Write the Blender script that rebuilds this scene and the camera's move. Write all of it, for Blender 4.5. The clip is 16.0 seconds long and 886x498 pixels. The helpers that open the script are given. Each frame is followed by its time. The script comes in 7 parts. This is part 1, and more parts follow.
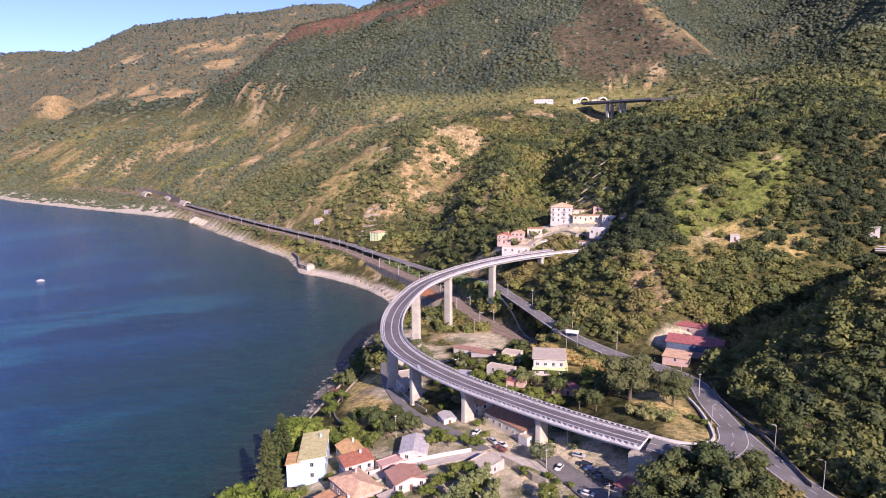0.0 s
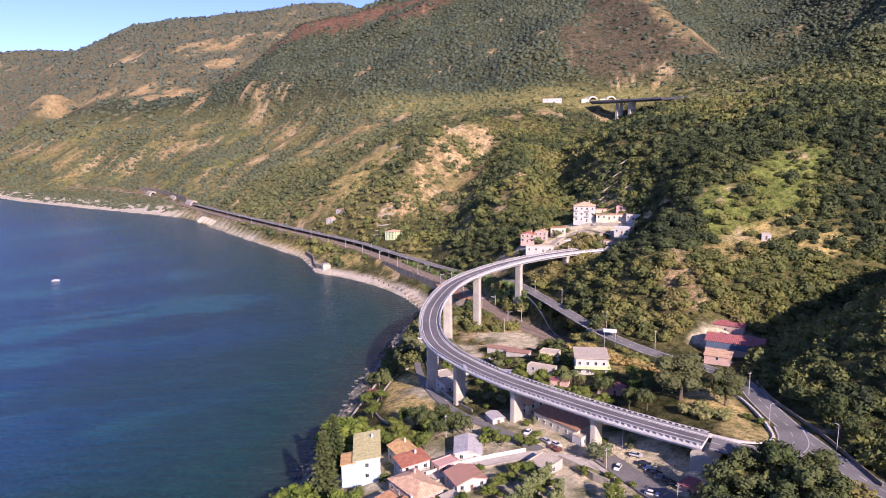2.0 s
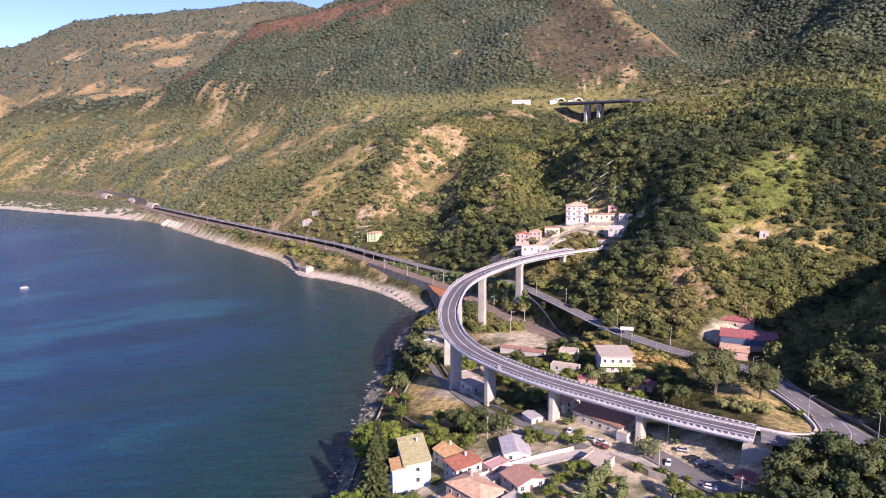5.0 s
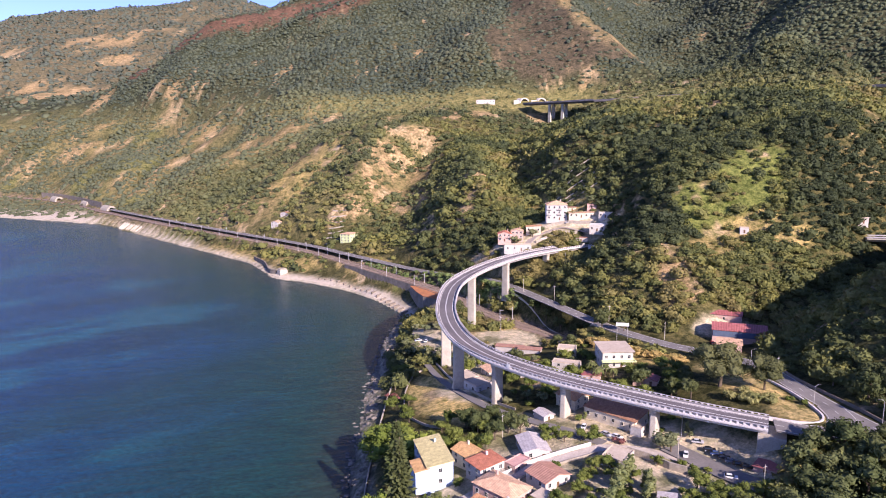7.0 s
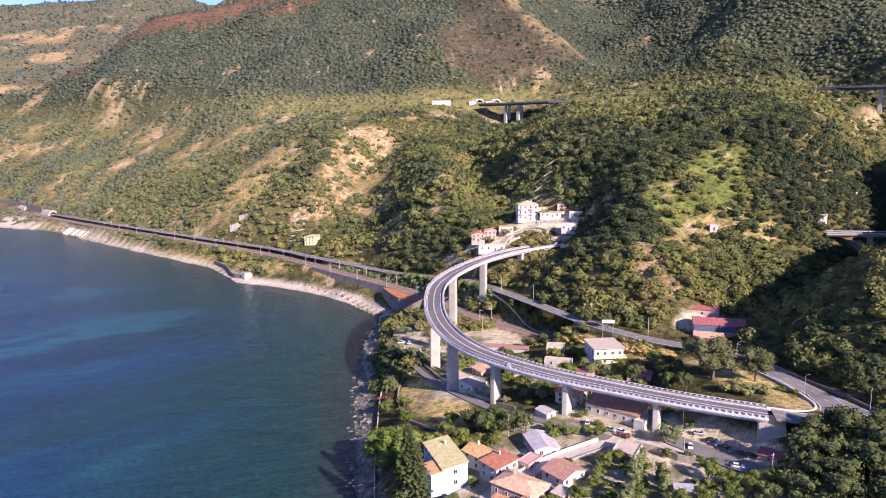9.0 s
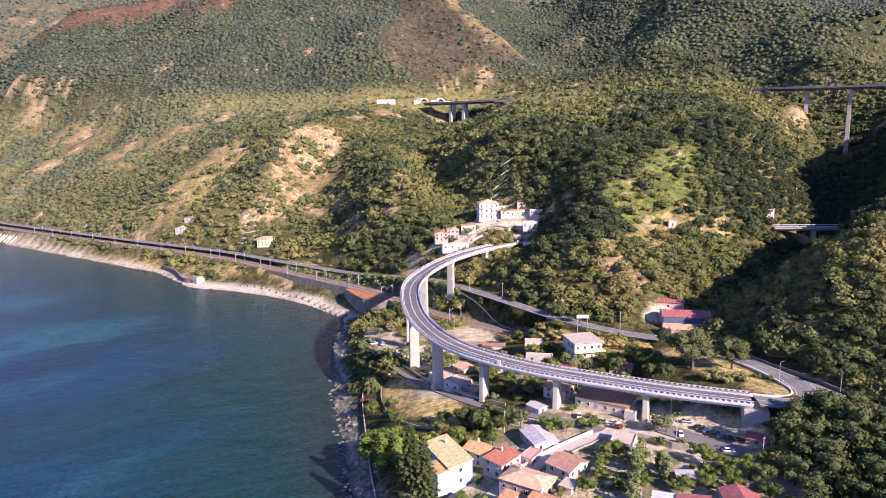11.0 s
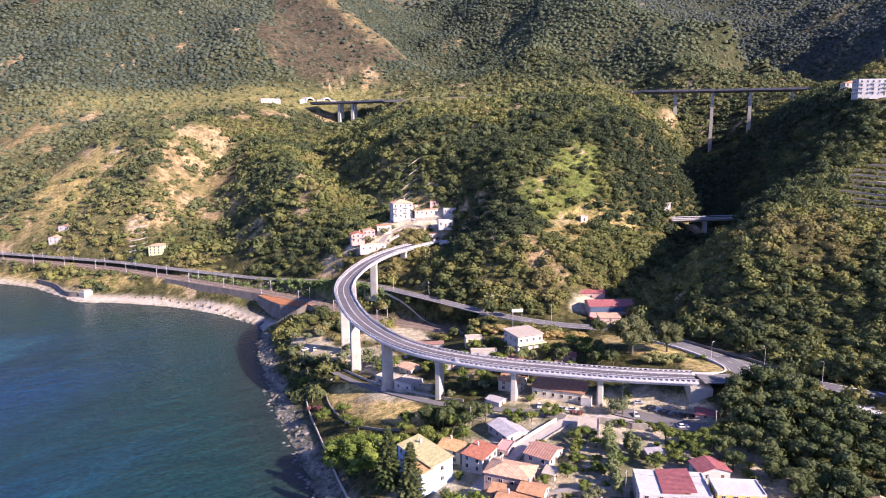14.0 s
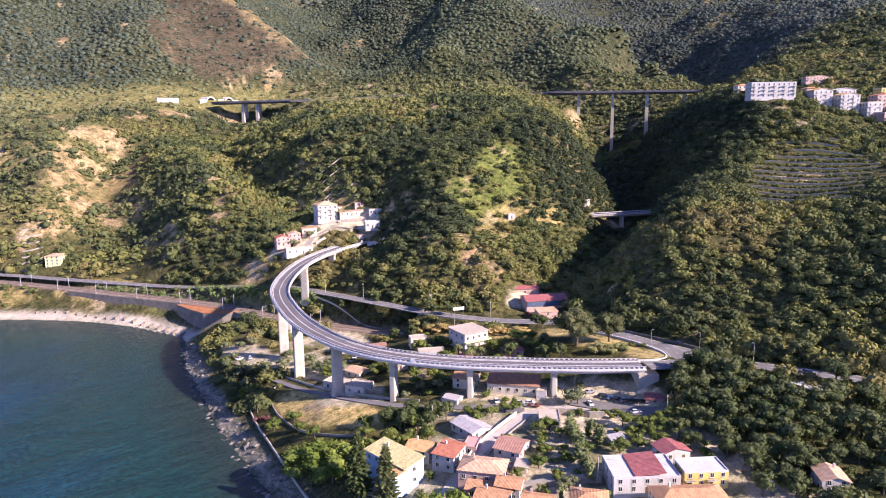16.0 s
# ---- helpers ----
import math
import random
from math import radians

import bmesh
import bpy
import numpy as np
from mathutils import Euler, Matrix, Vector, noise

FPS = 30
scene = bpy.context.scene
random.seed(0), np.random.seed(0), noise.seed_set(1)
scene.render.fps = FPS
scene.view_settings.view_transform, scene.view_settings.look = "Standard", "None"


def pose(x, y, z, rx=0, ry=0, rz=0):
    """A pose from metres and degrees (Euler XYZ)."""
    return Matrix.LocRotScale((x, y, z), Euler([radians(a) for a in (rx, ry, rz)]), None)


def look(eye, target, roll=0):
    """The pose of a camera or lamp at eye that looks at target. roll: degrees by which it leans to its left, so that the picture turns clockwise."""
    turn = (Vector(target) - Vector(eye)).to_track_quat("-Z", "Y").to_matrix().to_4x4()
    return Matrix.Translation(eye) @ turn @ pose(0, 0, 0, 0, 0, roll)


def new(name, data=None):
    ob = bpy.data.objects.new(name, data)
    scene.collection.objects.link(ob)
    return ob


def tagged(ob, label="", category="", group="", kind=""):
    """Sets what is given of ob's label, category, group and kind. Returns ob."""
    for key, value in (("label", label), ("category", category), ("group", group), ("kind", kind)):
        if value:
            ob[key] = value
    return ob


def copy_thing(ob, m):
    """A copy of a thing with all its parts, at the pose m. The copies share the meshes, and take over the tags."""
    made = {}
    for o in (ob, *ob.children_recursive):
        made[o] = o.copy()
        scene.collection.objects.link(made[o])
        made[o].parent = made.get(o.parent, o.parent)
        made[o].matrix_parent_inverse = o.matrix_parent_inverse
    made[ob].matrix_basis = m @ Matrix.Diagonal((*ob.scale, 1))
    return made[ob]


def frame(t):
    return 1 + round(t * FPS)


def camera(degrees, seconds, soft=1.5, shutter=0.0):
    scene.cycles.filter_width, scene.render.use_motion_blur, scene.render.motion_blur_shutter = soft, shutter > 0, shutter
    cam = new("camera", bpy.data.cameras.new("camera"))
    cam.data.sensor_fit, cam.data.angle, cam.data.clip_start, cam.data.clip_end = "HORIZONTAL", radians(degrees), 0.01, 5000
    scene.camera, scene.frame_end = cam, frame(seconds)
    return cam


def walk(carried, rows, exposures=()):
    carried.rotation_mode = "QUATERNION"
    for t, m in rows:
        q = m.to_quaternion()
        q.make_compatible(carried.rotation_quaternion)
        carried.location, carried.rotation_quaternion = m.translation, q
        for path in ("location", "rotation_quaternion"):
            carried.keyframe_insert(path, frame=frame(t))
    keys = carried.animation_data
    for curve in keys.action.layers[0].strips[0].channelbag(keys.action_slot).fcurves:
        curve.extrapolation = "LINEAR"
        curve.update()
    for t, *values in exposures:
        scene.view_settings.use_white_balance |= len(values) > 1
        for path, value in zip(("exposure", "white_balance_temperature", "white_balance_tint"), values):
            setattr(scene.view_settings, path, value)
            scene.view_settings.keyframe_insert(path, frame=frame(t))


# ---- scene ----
cam = camera(66.9, 16.0, 1.0)
PATH = [
    (0, (1.021, -0.103, 136.053), (1.01, 1.867, 135.709), -0.6),
    (0.5, (-3.97, 0.239, 136.014), (-3.982, 2.209, 135.669), -0.6),
    (1, (-9.053, 0.541, 135.971), (-9.065, 2.511, 135.626), -0.6),
    (1.5, (-14.31, 0.81, 135.949), (-14.317, 2.78, 135.604), -0.6),
    (2, (-19.657, 1.047, 135.96), (-19.655, 3.017, 135.614), -0.6),
    (2.5, (-25.12, 1.298, 135.979), (-25.104, 3.268, 135.634), -0.6),
    (3, (-30.704, 1.641, 136.007), (-30.668, 3.611, 135.662), -0.6),
    (3.5, (-36.382, 2.033, 136.016), (-36.32, 4.002, 135.671), -0.6),
    (4, (-42.068, 2.567, 136.022), (-41.98, 4.535, 135.677), -0.6),
    (6.5, (-70.114, 6.061, 135.999), (-69.859, 8.015, 135.654), -0.5),
    (7, (-75.802, 6.981, 136.059), (-75.512, 8.93, 135.713), -0.6),
    (7.5, (-81.446, 7.96, 136.164), (-81.118, 9.902, 135.818), -0.6),
    (8, (-87.036, 9.005, 136.286), (-86.667, 10.94, 135.94), -0.6),
    (10.5, (-115.251, 14.89, 137.798), (-114.657, 16.767, 137.447), -0.7),
    (11, (-120.893, 16.461, 137.957), (-120.248, 18.321, 137.604), -0.7),
    (11.5, (-126.495, 18.202, 138.132), (-125.799, 20.043, 137.779), -0.7),
    (12, (-131.996, 20.139, 138.296), (-131.246, 21.959, 137.941), -0.7),
    (12.5, (-137.373, 22.302, 138.408), (-136.564, 24.097, 138.053), -0.7),
    (13, (-142.702, 24.82, 138.468), (-141.831, 26.585, 138.113), -0.7),
    (13.5, (-147.944, 27.545, 138.492), (-147.012, 29.278, 138.135), -0.7),
    (14, (-153.068, 30.464, 138.476), (-152.076, 32.163, 138.118), -0.7),
    (14.5, (-158.009, 33.557, 138.418), (-156.956, 35.219, 138.059), -0.8),
    (15, (-162.759, 36.914, 138.362), (-161.646, 38.536, 138.002), -0.7),
    (15.5, (-167.38, 40.458, 138.315), (-166.202, 42.034, 137.955), -0.7),
    (16, (-171.924, 44.07, 138.285), (-170.682, 45.596, 137.925), -0.8),
]
walk(cam, [(t, look(eye, target, roll)) for t, eye, target, roll in PATH], exposures=[(0, 0.84, 6200, 37), (16, 1.3, 6200, 34)])

# ---- light ----
SUN_DIR = Vector((0.375, -0.795, 0.477)).normalized()      # towards the sun
world = bpy.data.worlds.new("sky")
scene.world = world
world.use_nodes = True
_n = world.node_tree.nodes
_sky = _n.new("ShaderNodeTexSky")
_sky.sky_type = "NISHITA"
_sky.sun_disc = False
_sky.sun_elevation = math.asin(SUN_DIR.z)
_sky.sun_rotation = math.atan2(SUN_DIR.x, SUN_DIR.y)
_sky.air_density, _sky.dust_density, _sky.ozone_density = 0.5, 0.05, 5.0
_n["Background"].inputs["Strength"].default_value = 0.14
_tone = _n.new("ShaderNodeMix")
_tone.data_type, _tone.blend_type = "RGBA", "MULTIPLY"
_tone.inputs[0].default_value, _tone.inputs[7].default_value = 1.0, (1.04, 0.94, 1.03, 1)
world.node_tree.links.new(_sky.outputs["Color"], _tone.inputs[6])
world.node_tree.links.new(_tone.outputs[2], _n["Background"].inputs["Color"])
sun = new("sun", bpy.data.lights.new("sun", "SUN"))
sun.data.energy, sun.data.angle, sun.data.color = 5.0, radians(0.55), (1.0, 0.905, 0.735)
sun.matrix_world = look(SUN_DIR * 900, (0, 0, 0))


# ---- small tools ----
def big_mesh(name, verts, quads, smooth=False):
    """A mesh from arrays: verts (n,3), quads (m,3 or 4)."""
    me = bpy.data.meshes.new(name)
    verts, quads = np.asarray(verts, np.float32), np.asarray(quads, np.int32)
    k = quads.shape[1]
    me.vertices.add(len(verts))
    me.vertices.foreach_set("co", verts.ravel())
    me.loops.add(quads.size)
    me.loops.foreach_set("vertex_index", quads.ravel())
    me.polygons.add(len(quads))
    me.polygons.foreach_set("loop_start", np.arange(0, quads.size, k, dtype=np.int32))
    me.polygons.foreach_set("loop_total", np.full(len(quads), k, np.int32))
    me.polygons.foreach_set("use_smooth", np.full(len(quads), smooth, bool))
    me.update(calc_edges=True)
    return me


def colour_layer(me, name, rgb):
    """A colour for every vertex."""
    rgb = np.asarray(rgb, np.float32)
    rgba = np.ones((len(rgb), 4), np.float32)
    rgba[:, :rgb.shape[1]] = rgb
    me.attributes.new(name, "FLOAT_COLOR", "POINT").data.foreach_set("color", rgba.ravel())


def lay(name, me, mat, parent=None, label="", category="", group="", kind=""):
    ob = new(name, me)
    if mat is not None:
        me.materials.append(mat)
    if parent is not None:
        ob.parent = parent
    return tagged(ob, label, category, group, kind)


def part(name, bm, mat, parent=None, label=""):
    me = bpy.data.meshes.new(name)
    bm.to_mesh(me)
    bm.free()
    return lay(name, me, mat, parent, label)


def thing(name, at, turn, label, category, group=""):
    """An empty at a thing's base."""
    ob = new(name)
    ob.matrix_basis = pose(*at, 0, 0, turn)
    ob.empty_display_size = 0.5
    return tagged(ob, label, category, group)


def box(bm, x0, x1, y0, y1, z0, z1):
    vs = [bm.verts.new(p) for p in ((x0, y0, z0), (x1, y0, z0), (x1, y1, z0), (x0, y1, z0),
                                    (x0, y0, z1), (x1, y0, z1), (x1, y1, z1), (x0, y1, z1))]
    for f in ((3, 2, 1, 0), (4, 5, 6, 7), (0, 1, 5, 4), (1, 2, 6, 5), (2, 3, 7, 6), (3, 0, 4, 7)):
        bm.faces.new([vs[i] for i in f])
    return vs


def boxed(x0, x1, y0, y1, z0, z1, bevel=0.0):
    bm = bmesh.new()
    box(bm, x0, x1, y0, y1, z0, z1)
    if bevel:
        bmesh.ops.bevel(bm, geom=bm.edges[:], offset=bevel, segments=1, affect="EDGES")
    return bm


def tube(bm, p, q, r0, r1, n=6):
    """A tapered round bar from p to q."""
    p, q = Vector(p), Vector(q)
    d = (q - p).normalized()
    a = d.orthogonal().normalized()
    b = d.cross(a)
    rings = []
    for c, r in ((p, r0), (q, r1)):
        rings.append([bm.verts.new(c + r * (math.cos(2 * math.pi * i / n) * a + math.sin(2 * math.pi * i / n) * b)) for i in range(n)])
    for i in range(n):
        bm.faces.new((rings[0][i], rings[0][(i + 1) % n], rings[1][(i + 1) % n], rings[1][i]))
    bm.faces.new(rings[0][::-1])
    bm.faces.new(rings[1])


# ---- noise on arrays ----
def _hash(ix, iy, seed):
    h = (ix.astype(np.int64) * 374761393 + iy.astype(np.int64) * 668265263 + seed * 974634) & 0x7FFFFFFF
    h = ((h ^ (h >> 13)) * 1274126177) & 0x7FFFFFFF
    return ((h ^ (h >> 16)) & 0xFFFF) / 65535.0


def vnoise(x, y, seed=0):
    x, y = np.asarray(x, float), np.asarray(y, float)
    ix, iy = np.floor(x), np.floor(y)
    fx, fy = x - ix, y - iy
    fx, fy = fx * fx * fx * (fx * (fx * 6 - 15) + 10), fy * fy * fy * (fy * (fy * 6 - 15) + 10)
    ix, iy = ix.astype(np.int64), iy.astype(np.int64)
    a, b = _hash(ix, iy, seed), _hash(ix + 1, iy, seed)
    c, d = _hash(ix, iy + 1, seed), _hash(ix + 1, iy + 1, seed)
    return (a + (b - a) * fx) * (1 - fy) + (c + (d - c) * fx) * fy


def fbm(x, y, octaves=4, seed=0):
    """Between about -1 and 1."""
    total, amp = 0.0, 0.5
    for o in range(octaves):
        total = total + amp * (2 * vnoise(x * 2 ** o + 17.3 * o, y * 2 ** o - 9.1 * o, seed + o) - 1)
        amp *= 0.5
    return total


def step(a, b, v):
    s = np.clip((np.asarray(v, float) - a) / (b - a), 0, 1)
    return s * s * (3 - 2 * s)


# ---- materials ----
def material(name, rough=0.8, metal=0.0, spec=0.5):
    m = bpy.data.materials.new(name)
    m.use_nodes = True
    p = m.node_tree.nodes["Principled BSDF"]
    p.inputs["Roughness"].default_value = rough
    p.inputs["Metallic"].default_value = metal
    p.inputs["Specular IOR Level"].default_value = spec
    return m, m.node_tree, p


def noise_node(nt, scale, detail=4.0, rough=0.6, coords=None):
    n = nt.nodes.new("ShaderNodeTexNoise")
    n.inputs["Scale"].default_value, n.inputs["Detail"].default_value, n.inputs["Roughness"].default_value = scale, detail, rough
    if coords is None:
        coords = nt.nodes.new("ShaderNodeNewGeometry").outputs["Position"]
    nt.links.new(coords, n.inputs["Vector"])
    return n.outputs["Fac"]


def ramp(nt, fac, stops):
    r = nt.nodes.new("ShaderNodeValToRGB")
    el = r.color_ramp.elements
    while len(el) < len(stops):
        el.new(0.5)
    for e, (pos, c) in zip(el, stops):
        e.position, e.color = pos, (*c, 1) if len(c) == 3 else c
    nt.links.new(fac, r.inputs["Fac"])
    return r.outputs["Color"]


def mix(nt, fac, a, b, kind="MIX"):
    m = nt.nodes.new("ShaderNodeMix")
    m.data_type, m.blend_type = "RGBA", kind
    for sock, v in ((m.inputs[0], fac), (m.inputs[6], a), (m.inputs[7], b)):
        if isinstance(v, (int, float)):
            sock.default_value = v
        elif isinstance(v, tuple):
            sock.default_value = (*v, 1)
        else:
            nt.links.new(v, sock)
    return m.outputs[2]


def bump(nt, p, height, strength, distance):
    b = nt.nodes.new("ShaderNodeBump")
    b.inputs["Strength"].default_value, b.inputs["Distance"].default_value = strength, distance
    nt.links.new(height, b.inputs["Height"])
    nt.links.new(b.outputs["Normal"], p.inputs["Normal"])


def attribute(nt, name):
    a = nt.nodes.new("ShaderNodeAttribute")
    a.attribute_name = name
    return a


def plain(name, a, b=None, scale=0.6, rough=0.8, metal=0.0, relief=0.0, fine=9.0, random_tint=0.0, spec=0.3):
    """A worn surface: two colours in patches, fine grain, some relief."""
    m, nt, p = material(name, rough, metal, spec)
    b = b or tuple(c * 0.72 for c in a)
    big = ramp(nt, noise_node(nt, scale, 5), [(0.35, b), (0.65, a)])
    grain = ramp(nt, noise_node(nt, fine, 3), [(0.3, (0.82, 0.82, 0.82)), (0.7, (1.1, 1.1, 1.1))])
    col = mix(nt, 1.0, big, grain, "MULTIPLY")
    if random_tint:
        oi = nt.nodes.new("ShaderNodeObjectInfo")
        shade = ramp(nt, oi.outputs["Random"], [(0.0, (1 - random_tint,) * 3), (1.0, (1 + random_tint,) * 3)])
        col = mix(nt, 1.0, col, shade, "MULTIPLY")
    nt.links.new(col, p.inputs["Base Color"])
    if relief:
        bump(nt, p, noise_node(nt, fine, 4), 0.6, relief)
    return m


concrete = plain("concrete", (0.47, 0.43, 0.355), (0.36, 0.33, 0.275), 0.25, 0.85, relief=0.02, fine=3.0)
concrete_white = plain("pale_concrete", (0.63, 0.60, 0.58), (0.50, 0.475, 0.46), 0.4, 0.8, fine=4.0)
asphalt = plain("asphalt", (0.205, 0.192, 0.184), (0.145, 0.136, 0.132), 0.08, 0.9, fine=1.2, relief=0.01)
asphalt_deck = plain("deck_asphalt", (0.16, 0.145, 0.15), (0.11, 0.10, 0.105), 0.06, 0.9, fine=0.8)
paint_white = plain("road_paint", (0.72, 0.72, 0.70), (0.5, 0.5, 0.49), 1.5, 0.7)
rust = plain("rusty_iron", (0.22, 0.11, 0.06), (0.12, 0.06, 0.04), 2.0, 0.8)
galvanised = plain("galvanised_steel", (0.60, 0.58, 0.60), (0.45, 0.44, 0.46), 0.7, 0.45, metal=0.3)
dark_steel = plain("dark_steel", (0.10, 0.11, 0.13), (0.06, 0.06, 0.07), 1.0, 0.5, metal=0.4)


portal_mat = plain("portal_concrete", (0.62, 0.58, 0.50), (0.48, 0.45, 0.39), 0.2, 0.85)


# ---- the lie of the land ----
# Coast, wall tops, roads, valleys, ridges and terrace edges, each a line of (x, y, height).
SHORE = [(-100, -200), (-96, 60), (-84, 160), (-76, 256), (-73, 290), (-69, 320), (-67, 345), (-60, 383), (-52, 425), (-46, 452),
         (-36, 478), (-35, 492), (-42, 517), (-63, 563), (-100, 610), (-143, 648), (-150, 668), (-170, 718), (-203, 767), (-265, 852),
         (-350, 975), (-425, 1087), (-529, 1156), (-732, 1290), (-990, 1483), (-1700, 2150), (-2600, 3000), (-3600, 4000)]
RAIL = [(52, 364, 15.5), (43, 385, 15), (29, 412, 14.5), (13, 456, 14), (-4, 510, 14), (-47, 592, 14), (-114, 710, 14), (-204, 829, 14),
        (-321, 971, 14), (-460, 1157, 14), (-632, 1388, 14), (-900, 1600, 14)]
COAST_ROAD = [(-445, 1146, 18), (-328, 993, 18), (-206, 838, 18), (-115, 727, 18), (-78, 667, 18.5), (-44, 612, 19), (-12, 556, 20.5), (14, 508, 25), (32, 467, 29),
              (47, 410, 30), (64, 346, 30), (80, 311, 30), (98, 284, 31), (103, 262, 33), (99, 237, 35), (98, 211, 35.5), (102, 175, 36), (114, 130, 38), (126, 60, 40)]
